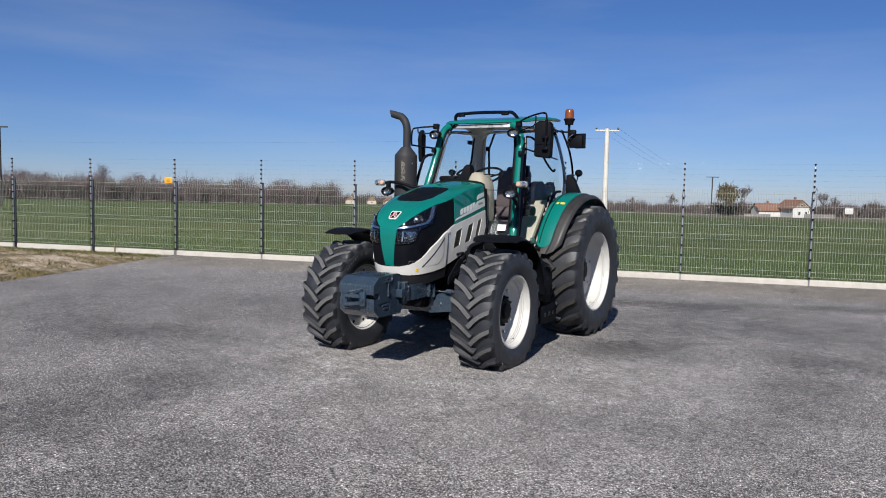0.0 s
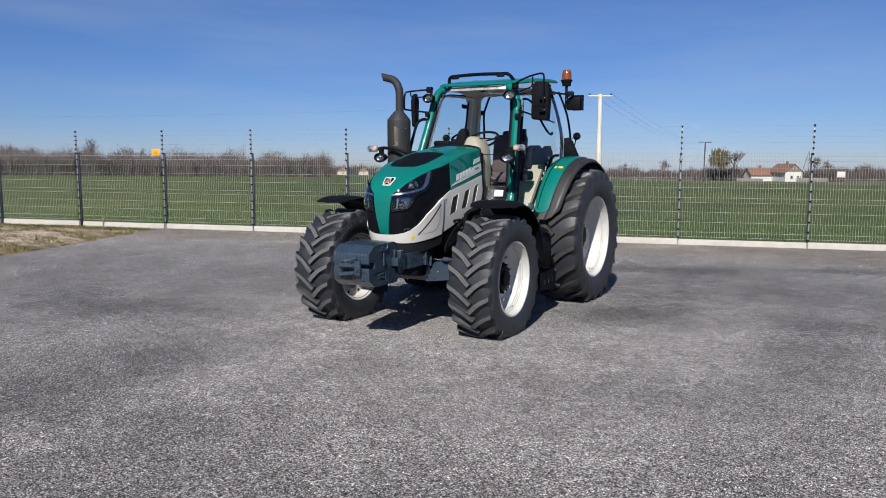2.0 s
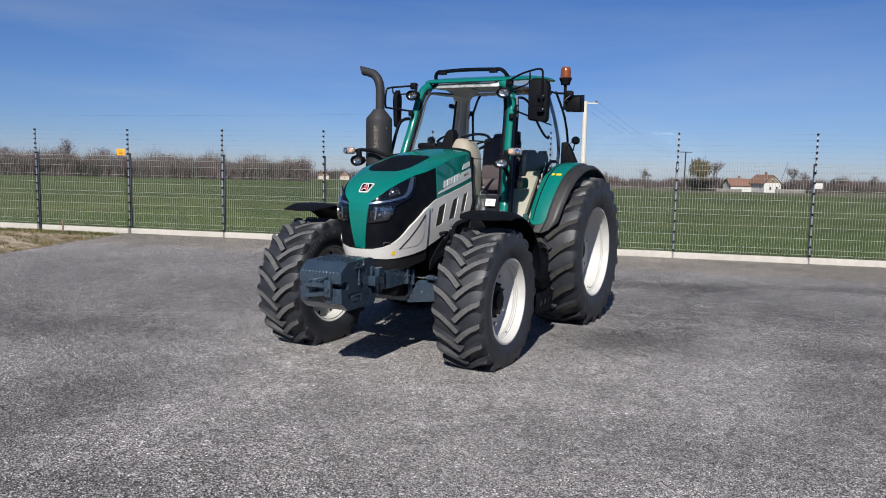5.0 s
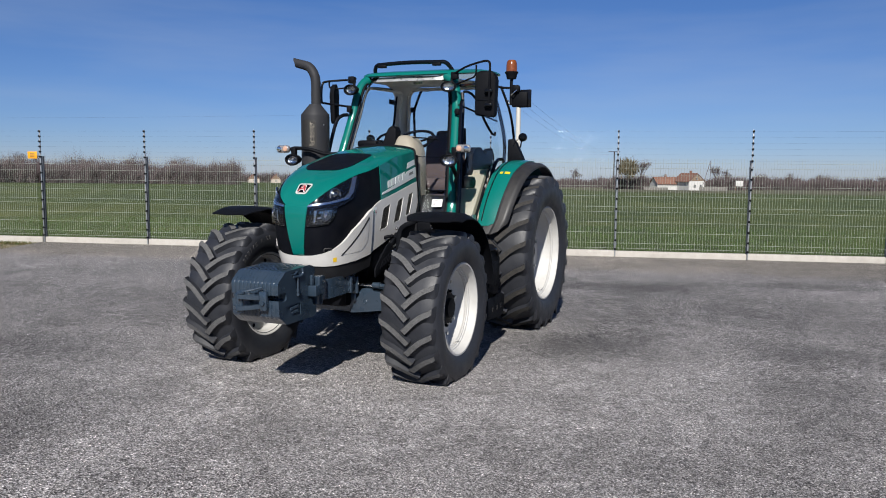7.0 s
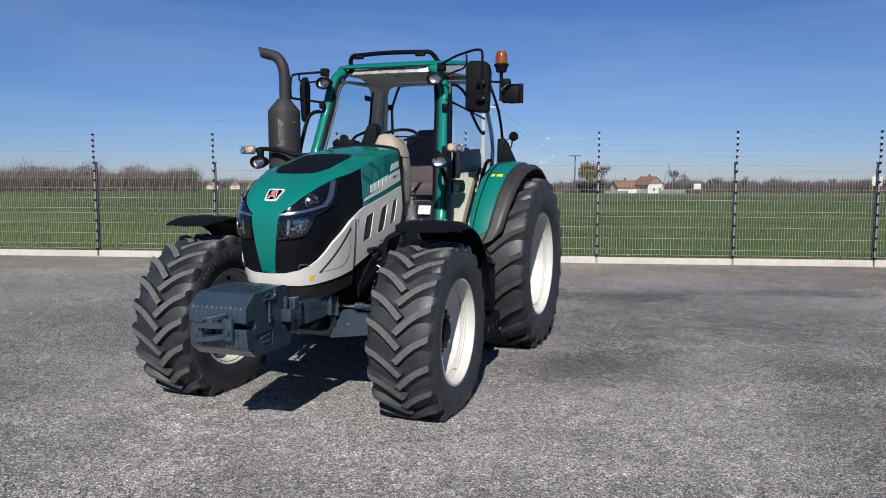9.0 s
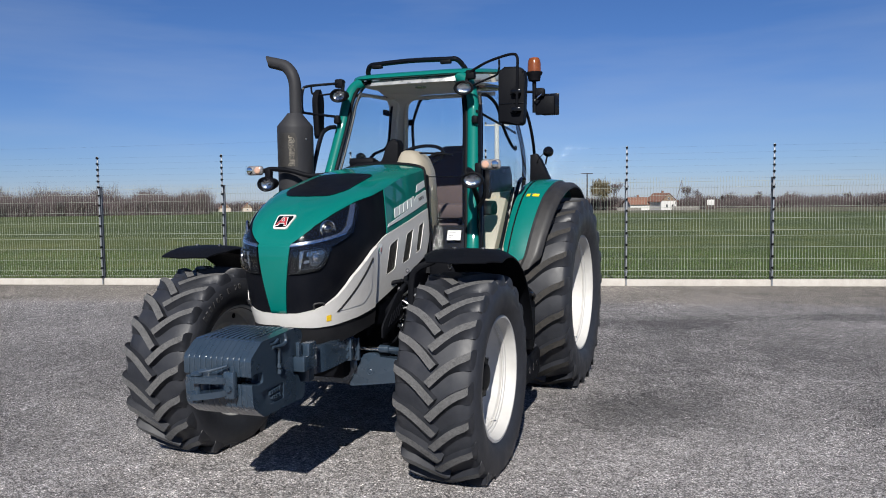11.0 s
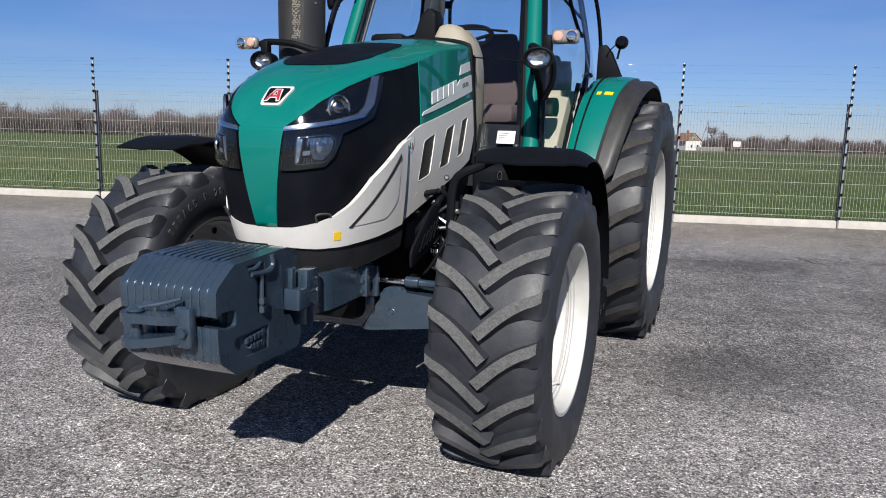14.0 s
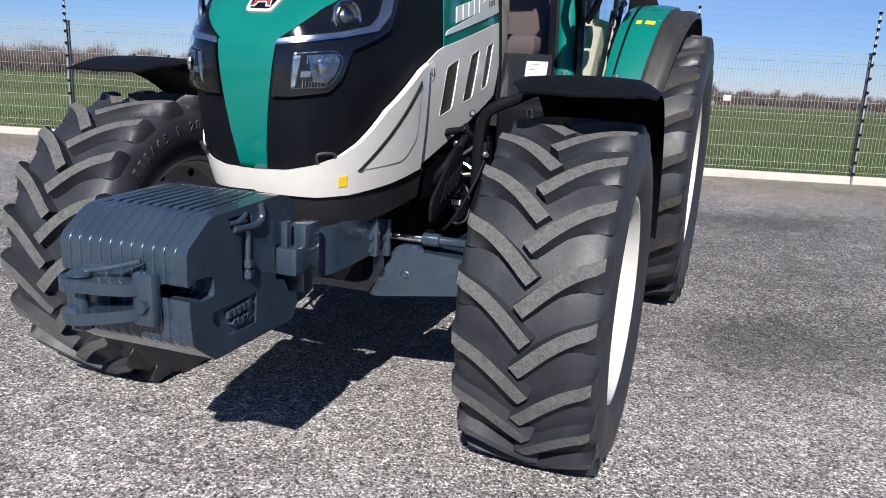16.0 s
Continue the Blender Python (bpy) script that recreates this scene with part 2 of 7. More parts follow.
def lathe(bm, profile, c, axis, seg=32, mat=0, closed=False):
    """Turns (along, radius) round an axis through c."""
    ax = Vector(axis).normalized()
    u = ax.cross(Vector((0, 0, 1)) if abs(ax.z) < 0.9 else Vector((1, 0, 0))).normalized()
    w = ax.cross(u)
    c = Vector(c)
    rings = []
    for h, r in profile:
        if r < 1e-5:
            rings.append([bm.verts.new(c + ax * h)])
        else:
            rings.append([bm.verts.new(c + ax * h + (u * math.cos(q) + w * math.sin(q)) * r) for q in (2 * math.pi * k / seg for k in range(seg))])
    pairs = list(zip(rings, rings[1:])) + ([(rings[-1], rings[0])] if closed else [])
    for a, b in pairs:
        for k in range(seg):
            j = (k + 1) % seg
            if len(a) == 1 and len(b) == 1:
                continue
            f = (a[0], b[k], b[j]) if len(a) == 1 else (a[k], a[j], b[0]) if len(b) == 1 else (a[k], a[j], b[j], b[k])
            bm.faces.new(f).material_index = mat
    return bm


def bm_lathe(*a, **k):
    return lathe(bmesh.new(), *a, **k)


def prism(bm, poly, place, depth, bevel=0.0, mat=0, seg=2):
    """A flat outline (2D) put in space by place(u, v, w), w from 0 to depth."""
    lo = [bm.verts.new(place(u, v, 0.0)) for u, v in poly]
    hi = [bm.verts.new(place(u, v, depth)) for u, v in poly]
    n = len(poly)
    fs = [bm.faces.new(lo[::-1]), bm.faces.new(hi)]
    fs += [bm.faces.new((lo[i], lo[(i + 1) % n], hi[(i + 1) % n], hi[i])) for i in range(n)]
    for f in fs:
        f.material_index = mat
    if bevel > 0:
        es = [e for f in fs[:2] for e in f.edges]
        bmesh.ops.bevel(bm, geom=es, offset=bevel, segments=seg, profile=0.5, affect="EDGES")
    return bm


def bm_prism(*a, **k):
    return prism(bmesh.new(), *a, **k)


def sheet(bm, poly, place, low, high, step=0.03, mat=0, step_v=None):
    """A thin skin with the outline poly (2D), bent over place(u, v, off), between the offsets low and high."""
    tmp = bmesh.new()
    tmp.faces.new([tmp.verts.new((u, v, 0)) for u, v in poly])
    for axis, st in ((0, step), (1, step_v or step)):
        lo, hi = min(p[axis] for p in poly), max(p[axis] for p in poly)
        q = lo + st
        while q < hi - 1e-4:
            co, no = [0, 0, 0], [0, 0, 0]
            co[axis], no[axis] = q, 1
            bmesh.ops.bisect_plane(tmp, geom=tmp.verts[:] + tmp.edges[:] + tmp.faces[:], plane_co=co, plane_no=no)
            q += st
    bmesh.ops.triangulate(tmp, faces=[f for f in tmp.faces if len(f.verts) > 4])
    a = {v: bm.verts.new(place(v.co.x, v.co.y, high)) for v in tmp.verts}
    b = {v: bm.verts.new(place(v.co.x, v.co.y, low)) for v in tmp.verts}
    for f in tmp.faces:
        bm.faces.new([a[v] for v in f.verts]).material_index = mat
        bm.faces.new([b[v] for v in reversed(f.verts)]).material_index = mat
    for e in tmp.edges:
        if len(e.link_faces) == 1:
            v, w = e.verts
            bm.faces.new((a[v], a[w], b[w], b[v])).material_index = mat
    tmp.free()
    return bm


def bm_sheet(*a, **k):
    return sheet(bmesh.new(), *a, **k)


def rounded(poly, r=0.01, n=3):
    """The outline with its corners cut round."""
    out = []
    m = len(poly)
    for i in range(m):
        p, a, b = Vector(poly[i]), Vector(poly[i - 1]), Vector(poly[(i + 1) % m])
        da, db = a - p, b - p
        k = min(r, da.length * 0.45, db.length * 0.45)
        s, e = p + da.normalized() * k, p + db.normalized() * k
        for j in range(n + 1):
            t = j / n
            q = s * (1 - t) ** 2 + p * 2 * t * (1 - t) + e * t * t
            out.append((q.x, q.y))
    return out


# ---- ground, yard, field ----
def ground_material(name, stops, scales, bump, bump_scale, rough=0.95):
    """Loose or growing ground: a colour ramp over mixed noise at several sizes, with relief."""
    m = bpy.data.materials.new(name)
    m.use_nodes = True
    nt = m.node_tree
    b = nt.nodes["Principled BSDF"]
    b.inputs["Roughness"].default_value = rough
    b.inputs["Specular IOR Level"].default_value = 0.25
    tc = nt.nodes.new("ShaderNodeTexCoord")
    total = None
    for s, w, det in scales:
        n = nt.nodes.new("ShaderNodeTexNoise")
        n.inputs["Scale"].default_value, n.inputs["Detail"].default_value = s, det
        nt.links.new(tc.outputs["Object"], n.inputs["Vector"])
        mu = nt.nodes.new("ShaderNodeMath"); mu.operation = "MULTIPLY_ADD"
        mu.inputs[1].default_value = w
        nt.links.new(n.outputs[0], mu.inputs[0])
        if total is not None:
            nt.links.new(total, mu.inputs[2])
        else:
            mu.inputs[2].default_value = 0.0
        total = mu.outputs[0]
    ramp = nt.nodes.new("ShaderNodeValToRGB")
    els = ramp.color_ramp.elements
    els[0].position, els[0].color = stops[0][0], (*stops[0][1], 1)
    els[1].position, els[1].color = stops[-1][0], (*stops[-1][1], 1)
    for p, c in stops[1:-1]:
        els.new(p).color = (*c, 1)
    nt.links.new(total, ramp.inputs[0])
    out = ramp.outputs[0]
    nt.links.new(out, b.inputs["Base Color"])
    bp = nt.nodes.new("ShaderNodeBump")
    bp.inputs["Strength"].default_value, bp.inputs["Distance"].default_value = bump
    n = nt.nodes.new("ShaderNodeTexNoise")
    n.inputs["Scale"].default_value, n.inputs["Detail"].default_value = bump_scale, 5
    nt.links.new(tc.outputs["Object"], n.inputs["Vector"])
    nt.links.new(n.outputs[0], bp.inputs["Height"]); nt.links.new(bp.outputs[0], b.inputs["Normal"])
    return m


def chip_material():
    """Rolled stone chips in dark binder, their gaps darkened in the colour as binder and crevice shade: every chip has
    its own tone and tilt; stains, worn tracks and a dusty strip by the fence.
    """
    m = bpy.data.materials.new("chip_seal")
    m.use_nodes = True
    nt = m.node_tree
    b = nt.nodes["Principled BSDF"]
    def node(kind, **sets):
        n = nt.nodes.new("ShaderNode" + kind)
        for k, v in sets.items():
            if k in n.inputs:
                n.inputs[k].default_value = v
        return n
    def math_node(op, a, c=None, d=None):
        n = nt.nodes.new("ShaderNodeMath")
        n.operation = op
        for i, v in enumerate((a, c, d)):
            if v is None:
                continue
            if isinstance(v, (int, float)):
                n.inputs[i].default_value = v
            else:
                nt.links.new(v, n.inputs[i])
        return n.outputs[0]
    def ranged(v, a, c, lo, hi, smooth=False):
        n = nt.nodes.new("ShaderNodeMapRange")
        n.interpolation_type = "SMOOTHSTEP" if smooth else "LINEAR"
        for k, q in zip(("From Min", "From Max", "To Min", "To Max"), (a, c, lo, hi)):
            n.inputs[k].default_value = q
        nt.links.new(v, n.inputs["Value"])
        return n.outputs[0]
    def noisy(scale, detail=4.0, rough=0.5, vec=None):
        n = node("TexNoise", Scale=scale, Detail=detail, Roughness=rough)
        nt.links.new(vec or tc.outputs["Object"], n.inputs["Vector"])
        return n.outputs[0]
    tc = node("TexCoord")
    # stones of two sizes
    chips = []
    for scale in (115.0, 165.0):
        v = node("TexVoronoi", Scale=scale)
        e = node("TexVoronoi", Scale=scale)
        v.voronoi_dimensions = e.voronoi_dimensions = "2D"
        e.feature = "DISTANCE_TO_EDGE"
        for n in (v, e):
            nt.links.new(tc.outputs["Object"], n.inputs["Vector"])
        chips.append((v, e))
    pick = ranged(noisy(20.0, 2.0), 0.47, 0.53, 0.0, 1.0)
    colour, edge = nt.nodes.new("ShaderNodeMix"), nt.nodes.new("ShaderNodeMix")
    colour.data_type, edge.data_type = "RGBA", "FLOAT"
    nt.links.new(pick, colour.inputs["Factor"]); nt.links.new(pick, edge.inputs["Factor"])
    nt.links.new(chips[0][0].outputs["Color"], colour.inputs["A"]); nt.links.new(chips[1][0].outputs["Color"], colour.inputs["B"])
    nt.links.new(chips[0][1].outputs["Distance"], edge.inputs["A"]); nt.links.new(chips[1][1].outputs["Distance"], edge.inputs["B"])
    sep = node("SeparateColor")
    nt.links.new(colour.outputs["Result"], sep.inputs[0])
    # tone of the yard: soft clouds, then named stains
    tone = math_node("ADD", math_node("MULTIPLY", noisy(0.22, 5.0), 0.9), math_node("MULTIPLY", noisy(1.3, 6.0, 0.62), 0.6))
    tone = math_node("ADD", tone, math_node("MULTIPLY", noisy(4.2, 4.0, 0.6), 0.5))
    tone = math_node("ADD", tone, math_node("MULTIPLY", noisy(34.0, 3.0, 0.7), 0.5))
    tone = ranged(tone, 0.88, 1.62, 0.40, 1.64)
    # chips lie thick or bare in clumps a few hand widths across
    clump = ranged(noisy(11.0, 5.0, 0.72), 0.30, 0.70, 0.72, 1.28)
    # the binder is swept smoother where machines stand, rougher all round
    mp = nt.nodes.new("ShaderNodeMapping")
    mp.vector_type = "TEXTURE"
    mp.inputs["Location"].default_value, mp.inputs["Scale"].default_value = (0.9, -2.4, 0), (2.7, 2.0, 1e6)
    nt.links.new(tc.outputs["Object"], mp.inputs["Vector"])
    ln = nt.nodes.new("ShaderNodeVectorMath")
    ln.operation = "LENGTH"
    nt.links.new(mp.outputs[0], ln.inputs[0])
    coarse = ranged(math_node("ADD", ln.outputs["Value"], noisy(0.8, 4.0)), 1.3, 2.1, 0.0, 1.0, True)
    grain = math_node("MULTIPLY", math_node("SUBTRACT", noisy(60.0, 2.0, 0.6), 0.5), math_node("MULTIPLY_ADD", coarse, 1.6, 0.6))
    clump = math_node("MULTIPLY", clump, math_node("ADD", grain, 1.0))
    tone = math_node("MULTIPLY", tone, clump)
    wob = math_node("ADD", math_node("MULTIPLY", noisy(1.0, 5.0, 0.65), 1.5), math_node("MULTIPLY", noisy(6.0, 5.0, 0.65), 1.3))
    wob = math_node("ADD", wob, math_node("MULTIPLY_ADD", noisy(24.0, 3.0, 0.65), 1.8, -1.1))
    for px, py, rx, ry, turn, k in STAINS:
        mp = nt.nodes.new("ShaderNodeMapping")
        mp.vector_type = "TEXTURE"
        mp.inputs["Location"].default_value, mp.inputs["Scale"].default_value = (px, py, 0), (rx, ry, 1e6)
        mp.inputs["Rotation"].default_value = (0, 0, radians(turn))
        nt.links.new(tc.outputs["Object"], mp.inputs["Vector"])
        ln = nt.nodes.new("ShaderNodeVectorMath")
        ln.operation = "LENGTH"
        nt.links.new(mp.outputs[0], ln.inputs[0])
        tone = math_node("MULTIPLY", tone, ranged(math_node("ADD", ln.outputs["Value"], wob), 1.5, 2.35, k, 1.0, True))
    # dusty strip along the kerb
    along = node("VectorMath")
    along.operation = "DOT_PRODUCT"
    along.inputs[1].default_value = (-0.2150, 0.9766, 0)
    nt.links.new(tc.outputs["Object"], along.inputs[0])
    fence_off = 7.57 * 0.9766 - 3.44 * 0.2150
    strip = ranged(math_node("ADD", along.outputs["Value"], math_node("MULTIPLY", wob, 1.0)), fence_off - 1.6, fence_off - 0.5, 0.0, 1.0, True)
    spread = math_node("MULTIPLY", ranged(strip, 0.0, 1.0, 1.0, 0.7), math_node("MULTIPLY_ADD", coarse, 0.34, 0.84))
    chip = math_node("MULTIPLY_ADD", math_node("SUBTRACT", math_node("POWER", sep.outputs[0], 1.5), 0.4), math_node("MULTIPLY", spread, 1.9), 1.03)
    chip = math_node("MAXIMUM", chip, 0.16)
    # gaps darkened in the colour: dark binder and the crevices' shade together
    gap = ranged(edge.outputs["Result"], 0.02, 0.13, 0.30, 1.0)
    # loose pale and dark stones of two sizes
    for scale, many, reach, gain in ((92.0, 0.13, 0.42, 0.85), (56.0, 0.16, 0.26, 0.9)):
        loose = node("TexVoronoi", Scale=scale)
        loose.voronoi_dimensions = "2D"
        nt.links.new(tc.outputs["Object"], loose.inputs["Vector"])
        lsep = node("SeparateColor")
        nt.links.new(loose.outputs["Color"], lsep.inputs[0])
        pale = math_node("MULTIPLY", math_node("MULTIPLY", math_node("GREATER_THAN", lsep.outputs[0], 1 - many), math_node("LESS_THAN", loose.outputs["Distance"], reach)), math_node("MULTIPLY", spread, gain))
        dark = math_node("MULTIPLY", math_node("MULTIPLY", math_node("LESS_THAN", lsep.outputs[0], 0.24), math_node("LESS_THAN", loose.outputs["Distance"], reach * 1.2)), math_node("MULTIPLY", spread, 0.64))
        chip = math_node("MULTIPLY", chip, math_node("SUBTRACT", math_node("ADD", 1.0, pale), dark))
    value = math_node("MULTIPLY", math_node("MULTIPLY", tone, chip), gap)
    hue = nt.nodes.new("ShaderNodeMix")
    hue.data_type = "RGBA"
    hue.inputs["A"].default_value, hue.inputs["B"].default_value = (0.219, 0.211, 0.213, 1), (0.228, 0.206, 0.180, 1)
    nt.links.new(math_node("MAXIMUM", strip, math_node("MULTIPLY", sep.outputs[1], 0.45)), hue.inputs["Factor"])
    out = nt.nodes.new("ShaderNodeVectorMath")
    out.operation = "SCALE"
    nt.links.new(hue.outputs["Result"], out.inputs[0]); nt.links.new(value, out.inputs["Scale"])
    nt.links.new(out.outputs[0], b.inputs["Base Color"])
    # each chip lies at its own angle
    tilt = nt.nodes.new("ShaderNodeVectorMath")
    tilt.operation = "MULTIPLY_ADD"
    tilt.inputs[1].default_value, tilt.inputs[2].default_value = (0.95, 0.95, 0), (-0.475, -0.475, 1)
    lay = nt.nodes.new("ShaderNodeCombineXYZ")
    nt.links.new(sep.outputs[1], lay.inputs[0]); nt.links.new(sep.outputs[2], lay.inputs[1])
    nt.links.new(lay.outputs[0], tilt.inputs[0])
    unit = nt.nodes.new("ShaderNodeVectorMath")
    unit.operation = "NORMALIZE"
    nt.links.new(tilt.outputs[0], unit.inputs[0])
    bp = node("Bump", Strength=0.6, Distance=0.004)
    nt.links.new(ranged(edge.outputs["Result"], 0.0, 0.22, 0.0, 1.0, True), bp.inputs["Height"]); nt.links.new(unit.outputs[0], bp.inputs["Normal"])
    nt.links.new(bp.outputs[0], b.inputs["Normal"])
    b.inputs["Roughness"].default_value, b.inputs["Specular IOR Level"].default_value = 0.8, 0.25
    return m


# stained or worn areas of the yard: middle x, y, reach x, y, turn, tone
STAINS = [(1.6, 3.2, 1.4, 0.6, 15, 0.52), (3.9, 4.25, 1.3, 0.45, 12, 0.52), (1.75, -0.7, 1.0, 0.7, 40, 0.50), (3.9, -0.25, 1.1, 0.55, 5, 0.62), (3.8, -1.8, 0.55, 1.0, 0, 0.72),
          (2.4, -4.6, 2.6, 1.3, 10, 1.2), (-3.6, -3.1, 1.9, 0.8, 10, 0.64), (3.0, 2.2, 3.2, 2.0, 0, 0.82), (2.9, 0.5, 0.6, 0.9, 0, 1.18), (-3.5, 1.0, 3.0, 2.4, 0, 0.86),
          (2.5, -1.9, 1.3, 1.0, 30, 1.18), (-0.42, -5.0, 0.55, 2.3, -4, 1.3), (-1.5, -5.0, 0.5, 1.6, 0, 0.85), (0.6, -2.9, 1.6, 1.1, 0, 1.15), (-0.9, -3.1, 1.0, 0.9, 0, 1.22), (1.5, -3.2, 1.0, 0.6, 20, 1.1)]
CHIP = chip_material()
CROP = ground_material("young_wheat", ((0.38, (0.019, 0.030, 0.007)), (0.5, (0.045, 0.063, 0.014)), (0.62, (0.097, 0.104, 0.032))),
                       ((0.035, 0.35, 3), (0.35, 0.30, 4), (6, 0.35, 4)), (1.0, 0.06), 9, 0.9)
SOIL = ground_material("dry_soil", ((0.40, (0.060, 0.052, 0.028)), (0.49, (0.17, 0.135, 0.085)), (0.55, (0.30, 0.245, 0.185)), (0.64, (0.40, 0.335, 0.27))),
                       ((0.55, 0.42, 6), (3.5, 0.36, 5), (22, 0.22, 3)), (1.0, 0.08), 9)
VERGE = ground_material("dry_verge", ((0.36, (0.045, 0.048, 0.024)), (0.5, (0.085, 0.080, 0.05)), (0.66, (0.15, 0.13, 0.09))),
                        ((0.05, 0.4, 4), (0.4, 0.35, 4), (3, 0.25, 3)), (1.0, 0.1), 3)
CONCRETE = ground_material("kerb_concrete", ((0.3, (0.275, 0.256, 0.228)), (0.55, (0.37, 0.348, 0.317)), (0.75, (0.44, 0.417, 0.386))),
                           ((0.8, 0.4, 4), (8, 0.35, 4), (60, 0.25, 2)), (0.3, 0.005), 60)
GRASSBLADE = material("green_blade", (0.052, 0.084, 0.023), 0.6, 0, 0.4, 1.2, 8, spec=0.2)
OLIVEBLADE = material("olive_weed", (0.075, 0.072, 0.022), 0.7, 0, 0.45, 1.2, 8, spec=0.2)
DRYBLADE = material("dry_blade", (0.17, 0.125, 0.06), 0.7, 0, 0.45, 1.2, 8, spec=0.2)
TWIG = material("bare_twig", (0.108, 0.086, 0.087), 0.9, 0, 0.3, 0.2, 3, spec=0.1)
POLEWOOD = material("tarred_pole", (0.022, 0.019, 0.019), 0.8, 0, 0.2, 1, 8)
WILLOW = material("fresh_leaf", (0.105, 0.087, 0.050), 0.7, 0, 0.35, 0.4, 3, spec=0.2)
INSULATOR = material("insulator_plastic", (0.004, 0.004, 0.005), 0.6, 0, 0.2, 5, 60, spec=0.15)
YARDWALL = material("weathered_wall", (0.14, 0.13, 0.118), 0.9, 0, 0.3, 0.5, 4)
GALV = material("galvanised_wire", (0.30, 0.325, 0.28), 0.45, 0.2, 0.15, 2, 40)
BRIGHTWIRE = material("bright_wire", (0.27, 0.27, 0.265), 0.17, 1.0, 0.1, 2, 40, rough_vary=0.02)
ANTHRACITE = material("anthracite_post", (0.055, 0.062, 0.075), 0.45, 0.2, 0.12, 2, 60)
POSTGREY = material("aluminium_post", (0.23, 0.245, 0.265), 0.42, 0.3, 0.1, 2, 60)
POLE = material("pole_concrete", (0.46, 0.44, 0.40), 0.9, 0, 0.12, 1.5, 20)
PLASTER = material("white_plaster", (0.45, 0.44, 0.425), 0.9, 0, 0.1, 0.4, 4)
BUFF = material("buff_plaster", (0.42, 0.36, 0.30), 0.9, 0, 0.1, 0.4, 4)
TILE = material("red_roof_tile", (0.15, 0.073, 0.05), 0.85, 0, 0.3, 0.6, 6)
DARKOPEN = material("dark_opening", (0.03, 0.03, 0.035), 0.4, 0, 0.1, 2, 10)
WOOD = material("weathered_wood", (0.16, 0.11, 0.075), 0.85, 0, 0.25, 2, 20)

ALONG, AWAY = Vector((0.9766, 0.2150, 0)), Vector((-0.2150, 0.9766, 0))
POST0 = Vector((3.44, 7.57, 0))


def fence_at(k, off=0.0, z=0.0):
    """The point k panels along the fence from its reference post, off metres behind it."""
    return POST0 + ALONG * (2.5 * k - 0.12 * max(0.0, -6.0 - k)) + AWAY * off + Vector((0, 0, z))


def land(x, y):
    """Height of the open land: flat as far as the fence, then falling very gently away."""
    d = (Vector((x, y, 0)) - POST0).dot(AWAY)
    return -0.10 if d < 0.2 else -0.03 - 0.0165 * d


bm = bmesh.new()
radii = [0, 4, 7, 9, 11, 13, 16, 20, 26, 34, 45, 60, 80, 110, 150, 200, 280, 400, 600, 1000, 1800, 3800]
rings = []
for r in radii:
    if r == 0:
        rings.append([bm.verts.new((0, 0, land(0, 0)))])
    else:
        rings.append([bm.verts.new((r * math.cos(q), r * math.sin(q), land(r * math.cos(q), r * math.sin(q)))) for q in (2 * math.pi * i / 180 for i in range(180))])
for i in range(180):
    bm.faces.new((rings[0][0], rings[1][i], rings[1][(i + 1) % 180]))
for a, b in zip(rings[1:], rings[2:]):
    for i in range(180):
        bm.faces.new((a[i], b[i], b[(i + 1) % 180], a[(i + 1) % 180]))
tagged(part("ground", bm, CROP), "wide green field of young wheat", "field", kind="structure")

EDGE = [(-11.3, 4.33), (-10.75, 2.9), (-9.95, 0.9), (-9.3, -1.3), (-8.9, -4), (-8.8, -9), (-9.5, -45)]
lot = EDGE + [(45, -45), tuple((POST0 + ALONG * 42)[:2])]
bm = bm_prism(lot, lambda u, v, w: Vector((u, v, -0.25 + w)), 0.25)
tagged(part("pavement", bm, CHIP), "grey chip-sealed yard with darker stains", "yard surface", kind="structure")

# bare soil beside the yard
def edge_x(y):
    ys = [p[1] for p in reversed(EDGE)]
    return float(np.interp(y, ys, [p[0] for p in reversed(EDGE)]))


def soil_z(x, y):
    d = edge_x(y) - x
    rise = max(0.0, min(1.0, d / 1.5))
    n = noise.noise(Vector((x * 0.55, y * 0.55, 0.3))) * 0.5 + 0.5
    m = noise.noise(Vector((x * 2.3, y * 2.3, 1.7)))
    c = noise.noise(Vector((x * 6.5, y * 6.5, 4.2)))
    back = POST0.y + (x - POST0.x) * 0.2202 - y
    fall = max(0.0, min(1.0, (back - 0.1) / 2.2))
    return -0.025 + rise * ((0.05 + 0.24 * n + 0.07 * m) * fall + 0.035 * c * min(1, fall * 4))


bm = bmesh.new()
NX, NY = 150, 150
grid = []
for j in range(NY + 1):
    row = []
    for i in range(NX + 1):
        y0 = -12 + 16.2 * j / NY
        x = edge_x(y0) + 0.12 - 26 * (i / NX) ** 1.5
        lim = POST0.y + (x - POST0.x) * 0.2202 - 0.12
        y = -12 + (lim + 12) * j / NY
        row.append(bm.verts.new((x, y, soil_z(x, y))))
    grid.append(row)
for j in range(NY):
    for i in range(NX):
        bm.faces.new((grid[j][i], grid[j][i + 1], grid[j + 1][i + 1], grid[j + 1][i]))
tagged(part("soil_bank", bm, SOIL), "rough bank of dry bare soil beside the yard", "soil bank", kind="structure")


